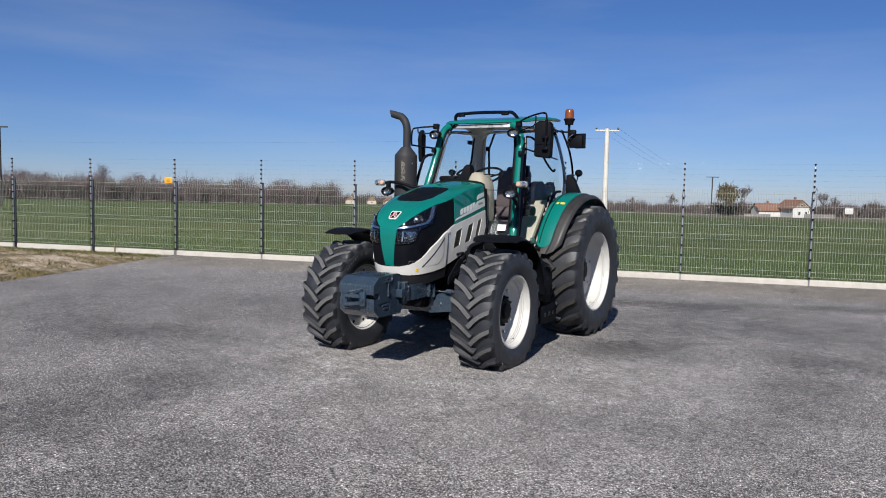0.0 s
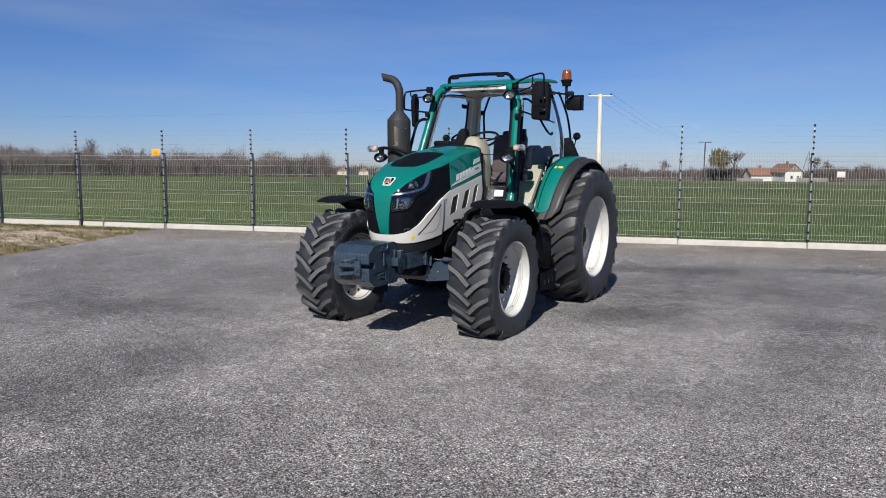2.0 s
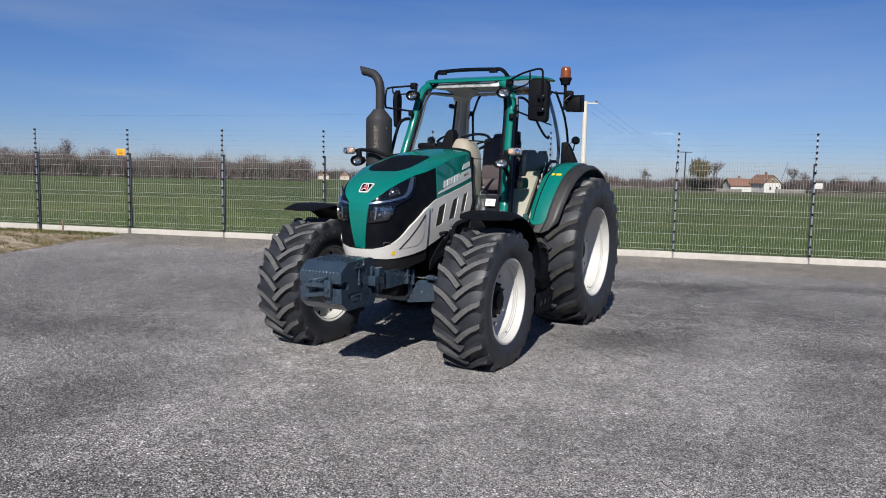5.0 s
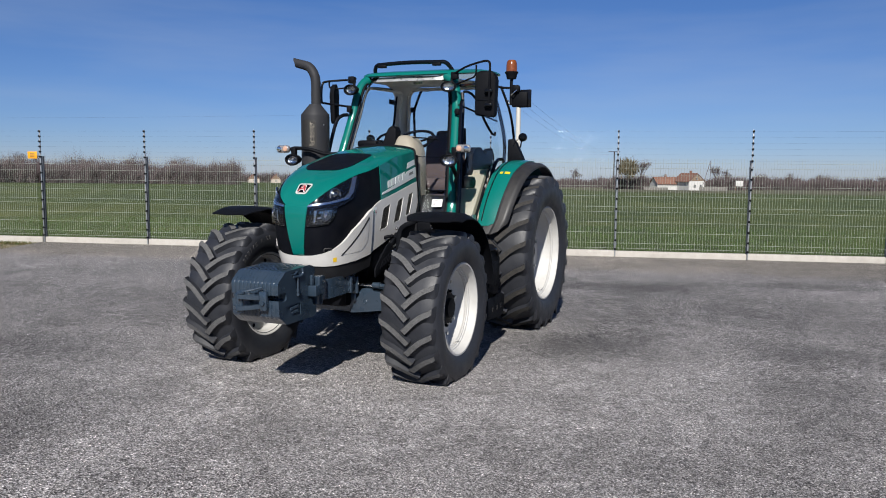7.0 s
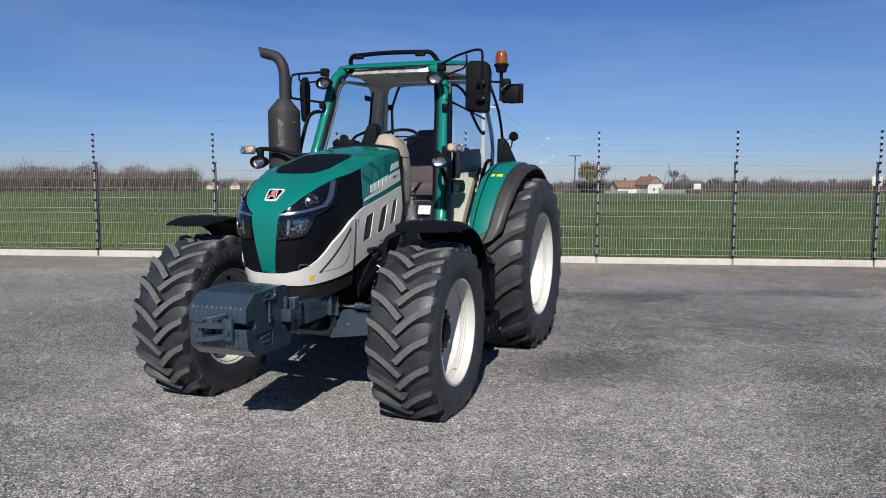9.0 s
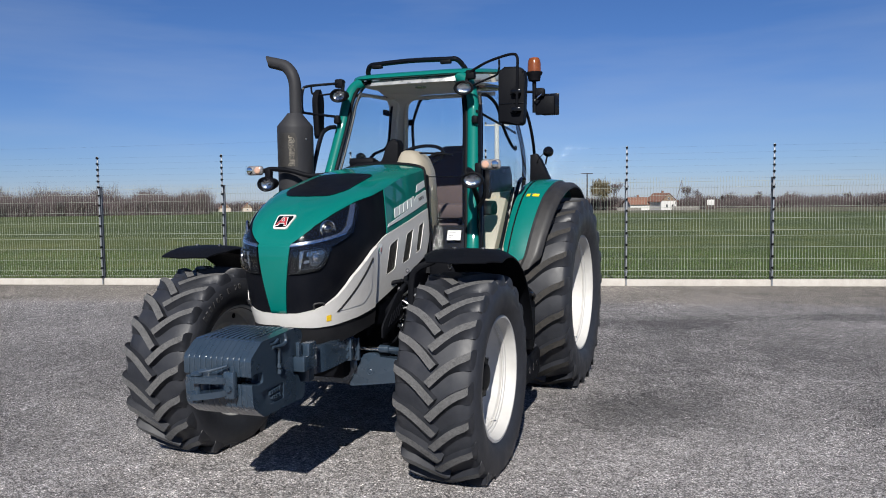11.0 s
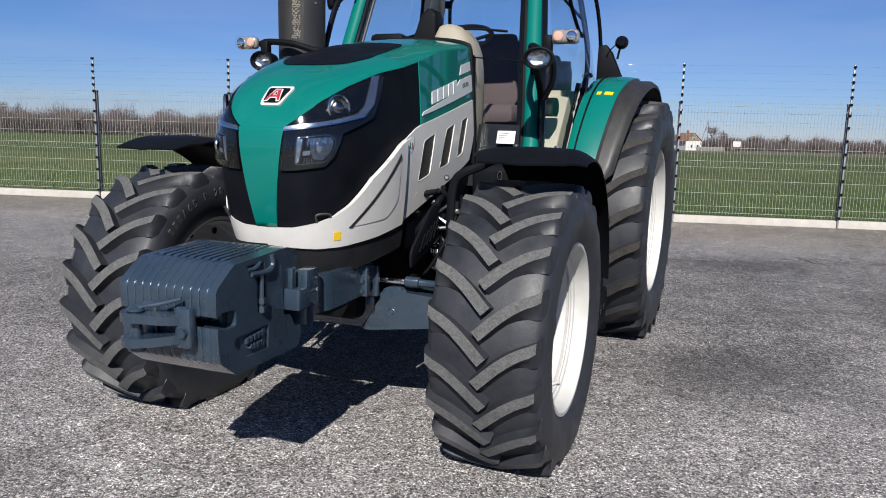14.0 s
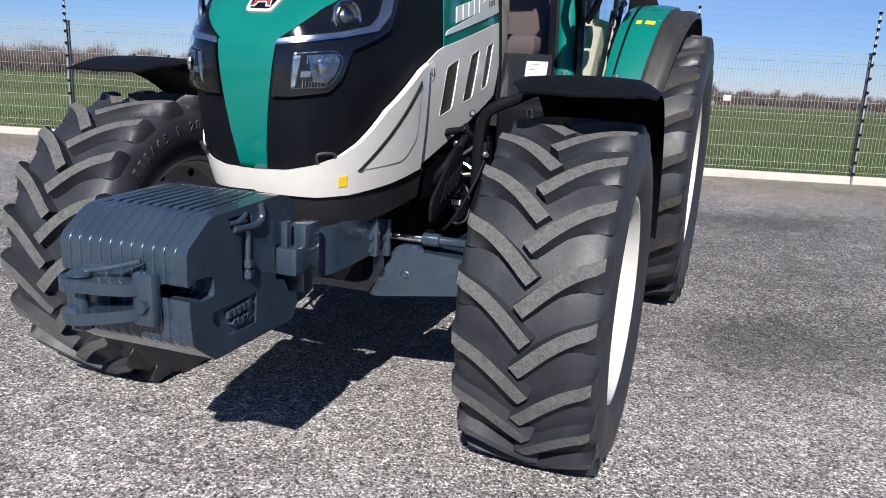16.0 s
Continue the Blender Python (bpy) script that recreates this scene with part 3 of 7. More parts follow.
def blades(name, spots, height, width, mat, label, spread=0.3):
    vs, fs = [], []
    for x, y, z in spots:
        q = random.random() * math.tau
        h = height * (0.5 + random.random() * 0.8)
        w = width * (0.6 + random.random() * 0.7)
        lx, ly = (random.random() - 0.5) * 2 * spread * h, (random.random() - 0.5) * 2 * spread * h
        i = len(vs)
        vs += [(x - math.cos(q) * w, y - math.sin(q) * w, z - 0.01), (x + math.cos(q) * w, y + math.sin(q) * w, z - 0.01), (x + lx, y + ly, z + h)]
        fs.append((i, i + 1, i + 2))
    me = bpy.data.meshes.new(name)
    me.from_pydata(vs, [], fs)
    me.materials.append(mat)
    return tagged(new(name, me), label, "grass", kind="stuff")


spots = []
for _ in range(52000):
    k, d = -9 + 16 * random.random(), 0.12 + 11 * random.random() ** 1.6
    p = fence_at(k, d)
    spots.append((p.x, p.y, land(p.x, p.y)))
blades("crop", spots, 0.075, 0.008, GRASSBLADE, "short green wheat blades behind the fence")
spots, dry = [], []
olive = []
for _ in range(26000):
    y = -6 + 10.2 * random.random()
    x = edge_x(y) - 0.1 - 14 * random.random() ** 1.5
    if y > POST0.y + (x - POST0.x) * 0.2202 - 0.15:
        continue
    if noise.noise(Vector((x * 0.8, y * 1.6, 5.1))) + 0.35 * noise.noise(Vector((x * 4, y * 4, 2.1))) > 0.03:
        (dry if random.random() < 0.45 else olive).append((x, y, soil_z(x, y)))
for _ in range(9000):
    p = fence_at(-14 + 8.0 * random.random(), -0.10 - 1.1 * random.random() ** 2)
    if p.x < edge_x(p.y) - 0.05:
        (spots if random.random() < 0.3 else olive).append((p.x, p.y, soil_z(p.x, p.y)))
blades("weeds", spots, 0.05, 0.012, GRASSBLADE, "low green weeds on the soil bank", 1.0)
blades("brown_weeds", olive, 0.05, 0.014, OLIVEBLADE, "low olive-brown weeds on the soil bank", 1.2)
blades("dry_grass", dry, 0.06, 0.012, DRYBLADE, "dry yellow grass on the soil bank", 1.3)
stake = part("stake", bm_tube([(-8.1 - 4.2, 3.35, 0.0), (-12.29, 3.35, 0.32)], 0.02, 6, curve=False), WOOD)
tagged(stake, "short weathered wooden stake in the soil bank", "stake")

# ---- kerb and fence ----
K0, K1 = -14, 8
kerb = thing("kerb", fence_at(0), "pale concrete kerb along the foot of the fence", "kerb", kind="structure")
for k in range(K0, K1):
    bm = bmesh.new()
    rbox(bm, (0, 0, 0), (2.485, 0.10, 0.24), 0.008)
    ang = math.atan2(ALONG.y, ALONG.x)
    bmesh.ops.transform(bm, matrix=Matrix.Translation(fence_at(k + 0.5, 0.06, 0.0 + 0.006 * math.sin(k * 2.1))) @ Matrix.Rotation(ang, 4, "Z"), verts=bm.verts)
    part("kerb_stone", bm, CONCRETE, kerb)

fence = thing("fence", fence_at(0), "grey welded mesh fence with electric security wires", "fence")
ROT = Matrix.Rotation(math.atan2(ALONG.y, ALONG.x), 4, "Z")
WIRES = [0.16, 0.33, 0.53, 0.74, 0.95, 1.15, 1.35, 1.55, 1.74] + [1.90 + 0.112 * i for i in range(6)]


def shared(name, me, m, parent):
    ob = new(name, me)
    ob.parent = parent
    ob.matrix_world = m
    ob.matrix_basis = Matrix.Translation(parent.location).inverted() @ m
    return ob


bm = bm_box((0.0, 0.052, 0.94), (0.046, 0.05, 1.90), 0.006)
rbox(bm, (0.0, 0.052, 1.90), (0.052, 0.056, 0.03), 0.006)
for z in (0.25, 0.9, 1.78):
    rbox(bm, (0.0, 0.022, z), (0.075, 0.012, 0.035), 0.004)
post_mesh = part("post", bm, ANTHRACITE, fence)
bm = bm_box((0.0, -0.012, 1.25), (0.024, 0.024, 2.48), 0.004)
rod_mesh = part("electric_post", bm, POSTGREY, fence, "slim metal post with black insulators")
bm = bm_lathe([(-0.020, 0.008), (-0.015, 0.018), (-0.005, 0.020), (-0.003, 0.012), (0.003, 0.012), (0.005, 0.020), (0.015, 0.018), (0.020, 0.008)], (0.0, -0.038, 0), (0, 0.35, 1), 8)
rbox(bm, (0.0, -0.014, 0), (0.031, 0.040, 0.022), 0)
ins_mesh = part("insulator", bm, INSULATOR, rod_mesh)
bm = bmesh.new()
def wire_col(x, pts):
    prev = None
    for y, z in pts:
        q = [bm.verts.new((x + dx, y + dy, z)) for dx, dy in ((-0.0023, 0), (0, -0.0023), (0.0023, 0), (0, 0.0023))]
        if prev:
            for i in range(4):
                bm.faces.new((prev[i], prev[(i + 1) % 4], q[(i + 1) % 4], q[i]))
        prev = q
folds = []
for zf in (0.22, 0.94, 1.80):
    folds += [(0.06, zf - 0.05), (0.03, zf), (0.06, zf + 0.05)]
col = [(0.06, 0.14)] + folds + [(0.06, 1.94)]
for i in range(48):
    wire_col(0.075 + i * 0.05, col)
for zf in (0.17, 0.27, 0.48, 0.69, 0.89, 0.99, 1.20, 1.40, 1.61, 1.75, 1.85):
    for dy in (-0.005, 0.005):
        ring = [[bm.verts.new((x, 0.06 + dy + a, zf + b)) for a, b in ((-0.0025, 0), (0, -0.0025), (0.0025, 0), (0, 0.0025))] for x in (0.02, 2.48)]
        for i in range(4):
            bm.faces.new((ring[0][i], ring[0][(i + 1) % 4], ring[1][(i + 1) % 4], ring[1][i]))
panel_mesh = part("mesh_panel", bm, GALV, fence, "welded wire mesh panel")
base = [o for o in (post_mesh, rod_mesh, ins_mesh, panel_mesh)]
data = [o.data for o in base]
for k in range(K0, K1):
    m = Matrix.Translation(fence_at(k)) @ ROT
    if k == K0:
        for o in (post_mesh, rod_mesh, panel_mesh):
            o.matrix_basis = Matrix.Translation(fence.location).inverted() @ m
        rod = rod_mesh
        ins_mesh.matrix_basis = Matrix.Translation((0, 0, WIRES[0]))
    else:
        shared("post", data[0], m, fence)
        rod = shared("electric_post", data[1], m, fence)
        shared("mesh_panel", data[3], m, fence)
    for z in WIRES[1 if k == K0 else 0:]:
        i_ob = new("insulator", data[2])
        i_ob.parent, i_ob.location = rod, (0, 0, z)
for z in WIRES:
    bm = bm_tube([fence_at(K0, -0.038, z), fence_at(K1 - 1, -0.038, z)], 0.00045, 12, curve=False)
    part("fence_wire", bm, BRIGHTWIRE, fence, "bright steel security wire")
sg = thing("warning_sign", fence_at(-6.15, -0.07, 1.86), "small yellow warning sign hung on the fence wires", "sign")
bm = bm_box((0, 0, 0.075), (0.23, 0.006, 0.155), 0.002)
bmesh.ops.transform(bm, matrix=Matrix.Translation(fence_at(-6.06, -0.066, 1.86)) @ ROT, verts=bm.verts)
part("plate", bm, SIGNYELLOW, sg)
for z, w in ((0.105, 0.10), (0.075, 0.12), (0.047, 0.10)):
    bm = bm_box((0, -0.006, z), (w, 0.004, 0.010), 0.001)
    bmesh.ops.transform(bm, matrix=Matrix.Translation(fence_at(-6.06, -0.066, 1.86)) @ ROT, verts=bm.verts)
    part("print_bar", bm, INK, sg)

# ---- far things ----
EYE0 = Vector((4.0, -9.13, 0))
AXIS0, SIDE0 = Vector((-0.4768, 0.879, 0)), Vector((0.879, 0.4768, 0))


def bearing(deg, dist):
    p = EYE0 + (AXIS0 * math.cos(radians(deg)) + SIDE0 * math.sin(radians(deg))) * dist
    return Vector((p.x, p.y, land(p.x, p.y)))


# concrete power pole, timber pole, lines
pp = bearing(12.27, 48)
pole = thing("power_pole", pp, "pale concrete power pole with a crossarm", "power pole")
H = 5.95
part("mast", bm_lathe([(-0.3, 0.19), (H - pp.z, 0.13), (H - pp.z + 0.01, 0)], pp, (0, 0, 1), 10), POLE, pole)
part("crossarm", bm_box((pp.x, pp.y, H - 0.12), (1.5, 0.08, 0.08), 0.01, (0, 0, 28)), POLE, pole)
for d in (-0.68, 0.0, 0.68):
    c, s_ = math.cos(radians(28)), math.sin(radians(28))
    part("insulator", bm_lathe([(0, 0.03), (0.05, 0.06), (0.10, 0.06), (0.16, 0.03), (0.16, 0)], (pp.x + d * c, pp.y + d * s_, H - 0.08), (0, 0, 1), 8), DARKOPEN, pole)
tp = bearing(19.9, 190)
tim = thing("timber_pole", tp, "dark timber line pole with a plain crossarm", "power pole")
part("mast", bm_tube([tp, tp + Vector((0, 0, 9.6))], 0.15, 8, curve=False), POLEWOOD, tim)
part("crossarm", bm_box((tp.x, tp.y, tp.z + 9.5), (3.0, 0.16, 0.18), 0.02, (0, 0, 28)), POLEWOOD, tim)
for d in (-0.68, 0.0, 0.68):
    a = Vector((pp.x + d * 0.883, pp.y + d * 0.469, H + 0.05))
    b = Vector((tp.x + d * 1.8, tp.y + d * 0.9, tp.z + 9.6))
    line = [a.lerp(b, t) - Vector((0, 0, 6.0 * t * (1 - t))) for t in (k / 14 for k in range(15))]
    tagged(part("overhead_line", bm_tube(line, 0.005, 5, curve=False), DARKOPEN), "thin dark overhead power line", "power line", "overhead lines")
a, b = Vector((pp.x, pp.y, H - 0.6)), bearing(-40, 120) + Vector((0, 0, 8))
tagged(part("overhead_line", bm_tube([a.lerp(b, t) - Vector((0, 0, 2.0 * t * (1 - t))) for t in (k / 14 for k in range(15))], 0.0025, 5, curve=False), DARKOPEN), "thin dark overhead power line", "power line", "overhead lines")


def gable_house(name, at, w, d, eave, ridge, turn, label, openings, roof=TILE, wall=PLASTER):
    """A plain gabled house: the gable end towards local -y, ridge along local y."""
    th = thing(name, at, label, "house")
    M = Matrix.Translation(at) @ Matrix.Rotation(radians(turn), 4, "Z")
    def add(nm, bm, mat, parent=th, lab=""):
        bmesh.ops.transform(bm, matrix=M, verts=bm.verts)
        return part(nm, bm, mat, parent, lab)
    w2 = w / 2
    add("wall", bm_prism([(-w2, -0.5), (w2, -0.5), (w2, eave), (0, ridge - 0.25), (-w2, eave)], lambda u, v, q: Vector((u, -d / 2 + q, v)), d), wall)
    add("gable_boards", bm_prism([(-w2 + 0.25, eave + 0.05), (w2 - 0.25, eave + 0.05), (0, ridge - 0.35)], lambda u, v, q: Vector((u, -d / 2 - 0.06 + q, v)), 0.1), WOOD)
    for s in (1, -1):
        L = math.hypot(w2 + 0.4, ridge - eave)
        bm = bmesh.new()
        prism(bm, [(s * (w2 + 0.4), eave - 0.30), (0, ridge - 0.05), (0, ridge + 0.12), (s * (w2 + 0.4), eave - 0.12)], lambda u, v, q: Vector((u, -d / 2 - 0.3 + q, v)), d + 0.6)
        add("roof_slope", bm, roof, th, "weathered red tile roof")
    add("chimney", bm_box((w2 * 0.3, 0.5, ridge + 0.3), (0.5, 0.5, 1.0), 0.02), TILE)
    for x, z, ww, hh in openings:
        win = add("window", bm_box((x, -d / 2 - 0.02, z), (ww, 0.10, hh), 0.01), PLASTER)
        add("pane", bm_box((x, -d / 2 - 0.06, z), (ww * 0.8, 0.05, hh * 0.85), 0.01), DARKOPEN, win)
    return th


hp = bearing(25.3, 225)
gable_house("house", hp, 4.7, 9.0, 2.7, 4.85, 31, "white plastered farmhouse with a red tile roof across the field", [(-0.6, 1.3, 0.7, 1.0), (1.2, 1.3, 0.7, 1.0), (0, 3.4, 0.6, 0.7)])
wp = bearing(23.85, 228)
gable_house("house_wing", wp, 5.4, 8.6, 2.0, 3.75, 28 + 90, "low white farm building with a red tile roof", [(0, 1.2, 0.8, 0.9)])
for deg, w in ((-7.2, 7), (-5.6, 6), (-4.2, 8)):
    gable_house("far_house", bearing(deg, 520), w, 9, 2.4, 5.6, 20 + w * 3, "distant village house with an orange tile roof", [(0, 1.4, 1, 1.0)], wall=BUFF)
sb = bearing(28.75, 230)
wb = thing("white_board", sb, "white board standing beyond the field", "board")
part("board", bm_box(sb + Vector((0, 0, 2.1)), (2.3, 0.2, 1.6), 0.03, (0, 0, 30)), PLASTER, wb)
for d in (-1, 1):
    part("leg", bm_tube([sb + Vector((d, 0.5 * d, -0.3)), sb + Vector((d, 0.5 * d, 1.6))], 0.09, 6, curve=False), WOOD, wb)
bp = bearing(40.1, 240)
wb = thing("white_board", bp, "large white board on posts beyond the field", "board")
part("board", bm_box(bp + Vector((0, 0, 3.7)), (4.2, 0.2, 2.6), 0.03, (0, 0, 42)), PLASTER, wb)
for d in (-2, 2):
    part("leg", bm_tube([bp + Vector((d * 0.74, 0.67 * d, -0.3)), bp + Vector((d * 0.74, 0.67 * d, 3.0))], 0.12, 6, curve=False), WOOD, wb)
for deg, dist, top, lean, label in ((26.6, 222, 8.4, 1.9, "thin leaning pole beside the farmhouse"), (26.75, 222, 7.8, 0.0, "thin upright pole beside the farmhouse")):
    lp = bearing(deg, dist)
    tagged(part("pole", bm_tube([lp - Vector((lean * SIDE0.x, lean * SIDE0.y, 0.3)), lp + Vector((lean * 0.3 * SIDE0.x, lean * 0.3 * SIDE0.y, top))], 0.07, 6, curve=False), TWIG), label, "pole")
kp = bearing(-30.95, 100)
tim = thing("timber_pole", kp, "dark timber line pole with a plain crossarm", "power pole")
part("mast", bm_tube([kp - Vector((0, 0, 0.3)), Vector((kp.x, kp.y, 8.35))], 0.13, 8, curve=False), POLEWOOD, tim)
part("crossarm", bm_box((kp.x, kp.y, 8.3), (1.9, 0.14, 0.16), 0.02, (0, 0, 28)), POLEWOOD, tim)
for deg, dist, w, h in ((23.0, 214, 7.0, 0.9), (27.0, 216, 8.0, 1.2)):
    at = bearing(deg, dist)
    low_w = thing("low_wall", at, "low weathered grey yard wall of the farmhouse", "wall", "yard walls")
    part("wall", bm_box(at + Vector((0, 0, h / 2 - 0.1)), (w, 0.3, h), 0.03, (0, 0, 28)), YARDWALL, low_w)
# rough dry strip between the crop and the farm
bm = bmesh.new()
rows = []
for k in range(81):
    deg = 10 + 0.6 * k
    near_d = float(np.interp(deg, (10, 14, 20, 60), (330, 230, 150, 150)))
    row = []
    for i in range(7):
        p = bearing(deg, near_d + (430 - near_d) * (i / 6) ** 1.5)
        row.append(bm.verts.new(p + Vector((0, 0, 0.02 + 0.0002 * (p - EYE0).length))))
    rows.append(row)
for a, b in zip(rows, rows[1:]):
    for i in range(6):
        bm.faces.new((a[i], a[i + 1], b[i + 1], b[i]))
tagged(part("verge", bm, VERGE), "strip of dry brown rough grass beyond the crop", "verge", kind="structure")


def branchy(vs, fs, base, h, spread, n, rnd, thick):
    """Trunk and splitting limbs as thin four-sided spars."""
    def spar(a, b, ra, rb):
        t = (b - a).normalized()
        u = t.cross(Vector((0.3, 0.9, 0.1))).normalized()
        w = t.cross(u)
        i = len(vs)
        for p, r in ((a, ra), (b, rb)):
            for k in range(3):
                q = k * math.tau / 3
                vs.append(tuple(p + (u * math.cos(q) + w * math.sin(q)) * r))
        for k in range(3):
            fs.append((i + k, i + (k + 1) % 3, i + 3 + (k + 1) % 3, i + 3 + k))
    tips = []
    def grow(p, d, length, r, depth):
        e = p + d * length
        spar(p, e, r, r * 0.6)
        if depth == 0:
            tips.append(e)
            return
        for _ in range(n):
            dd = (d + Vector((rnd.uniform(-1, 1), rnd.uniform(-1, 1), rnd.uniform(-0.2, 0.8))) * spread).normalized()
            grow(p.lerp(e, rnd.uniform(0.55, 1.0)), dd, length * rnd.uniform(0.55, 0.8), r * 0.55, depth - 1)
    grow(Vector(base), Vector((rnd.uniform(-0.06, 0.06), rnd.uniform(-0.06, 0.06), 1)).normalized(), h * 0.36, thick, 4)
    return tips


def mesh_thing(name, vs, fs, mat, parent=None):
    me = bpy.data.meshes.new(name)
    me.from_pydata(vs, [], fs)
    me.materials.append(mat)
    ob = new(name, me)
    if parent is not None:
        ob.parent = parent
        ob.location = -parent.location
    return ob


rnd = random.Random(7)
for deg, dist, h, leafy in ((-24.7, 250, 13.5, 0), (20.95, 225, 10.3, 1), (21.9, 226, 9.5, 0), (27.2, 250, 9.0, 0), (27.9, 268, 7.4, 0), (32.0, 300, 6.0, 0), (17.2, 260, 7.0, 0), (14.2, 330, 6.5, 0), (-3.0, 480, 9, 0), (-28.5, 270, 10, 0), (-33.5, 275, 10.5, 0), (-31.5, 275, 10, 0), (-21.5, 285, 10.5, 0), (-18.5, 285, 10, 0), (-36, 280, 11, 0), (-29.8, 290, 11, 0), (-26.8, 290, 10.5, 0), (-22.8, 292, 11, 0), (-15.6, 290, 10.5, 0), (-12.4, 290, 11, 0), (-38.5, 285, 11, 0), (29.8, 300, 6.2, 0), (34.0, 330, 7, 0), (37.5, 330, 7, 0)):
    at = bearing(deg, dist)
    tr = thing("willow_tree" if leafy else "bare_tree", at, "willow with fresh yellow-green leaves beyond the field" if leafy else "bare leafless tree beyond the field", "tree")
    vs, fs = [], []
    tips = branchy(vs, fs, at, h, 0.52 if leafy else 0.68, 4, rnd, 0.17)
    mesh_thing("trunk", vs, fs, TWIG, tr)
    vs, fs = [], []
    for t in tips:
        for _ in range(16 if leafy else 4):
            d = Vector((rnd.gauss(0, 0.9), rnd.gauss(0, 0.9), rnd.gauss(-1.3 if leafy else 0.4, 1.5 if leafy else 0.7)))
            q = t + d * (0.75 if leafy else 0.6)
            i = len(vs)
            w = Vector((rnd.uniform(-1, 1), rnd.uniform(-1, 1), rnd.uniform(-1, 1))) * (0.15 if leafy else 0.022)
            vs += [tuple(t.lerp(q, 0.35) - w if leafy else t - w), tuple(t.lerp(q, 0.6) + w if leafy else t + w), tuple(q)]
            fs.append((i, i + 1, i + 2))
    mesh_thing("crown", vs, fs, WILLOW if leafy else TWIG, tr)

# hedgerow woods along the field's far edge
vs, fs = [], []
def shrub(at, h, k):
    """Bare stems that fan out into a rounded crown of fine twigs."""
    wide = 0.42 * h * rnd.uniform(0.7, 1.2)
    lean = Vector((rnd.uniform(-0.1, 0.1) * h, rnd.uniform(-0.1, 0.1) * h, 0))
    for _ in range(k):
        q, e = rnd.random() * math.tau, rnd.random() ** 0.55
        up = math.sqrt(max(0.0, 1 - e * e)) * rnd.uniform(0.55, 1.0)
        tip = at + lean + Vector((math.cos(q) * e * wide, math.sin(q) * e * wide, h * (0.40 + 0.60 * up) * rnd.uniform(0.75, 1.0)))
        root = at + Vector((rnd.uniform(-0.5, 0.5) * wide, rnd.uniform(-0.5, 0.5) * wide, h * rnd.uniform(-0.05, 0.45)))
        w = rnd.uniform(0.03, 0.085)
        q = rnd.random() * math.tau
        side = Vector((math.cos(q) * w, math.sin(q) * w, 0))
        i = len(vs)
        vs.extend([tuple(root + side), tuple(root - side), tuple(tip)])
        fs.append((i, i + 1, i + 2))


for d0, d1, dist, h, count in ((-48, -8.5, 262, 9.6, 1700), (-48, -8.5, 280, 12.2, 1000), (-9, 13, 560, 12, 700), (12, 24, 330, 7.0, 420), (19.4, 23.2, 236, 5.6, 230), (26.3, 29, 250, 5.4, 200), (28, 56, 320, 6.6, 1300), (30, 56, 345, 8.0, 700)):
    for _ in range(count):
        deg = rnd.uniform(d0, d1)
        wave = 0.86 + 0.34 * noise.noise(Vector((deg * 0.8, h, 0.5))) + 0.2 * noise.noise(Vector((deg * 2.9, h, 3.5)))
        shrub(bearing(deg, dist + rnd.uniform(-6, 6)), h * wave * rnd.uniform(0.55, 1.12), 80)
wood = mesh_thing("hedgerow", vs, fs, TWIG)
tagged(wood, "long brown leafless hedgerow along the field's far edge", "hedgerow", kind="stuff")


# ---- the tractor: nose towards -y, its left side towards +x ----
tractor = thing("tractor", (0, -1.1, 0), "dark green farm tractor with white wheels, parked on the chip-sealed yard", "tractor")
T = tractor
REAR, FRONT = Vector((0, 0.055, 0.796)), Vector((0, -2.25, 0.567))


def mirror(v, s):
    return (v[0] * s, v[1], v[2])


# wheels
def tyre_profile(half, r_bead, r_side, r_tread, bulge, seat):
    one = [(half * (seat - 0.06), r_bead - 0.012), (half * (seat + 0.015), r_bead + 0.014), (half * 0.99, r_bead + (r_side - r_bead) * 0.35), (half + bulge, r_side - 0.02),
           (half * 1.02, r_side + (r_tread - r_side) * 0.45), (half * 0.95, r_tread - 0.022), (half * 0.86, r_tread - 0.006), (half * 0.45, r_tread)]
    return one + [(0.0, r_tread + 0.003)] + [(-x, r) for x, r in reversed(one)]


def settle(bm):
    """The tyre stands flat on the ground and bulges a little above it."""
    for v in bm.verts:
        if v.co.z < 0.004:
            v.co.z = 0.004


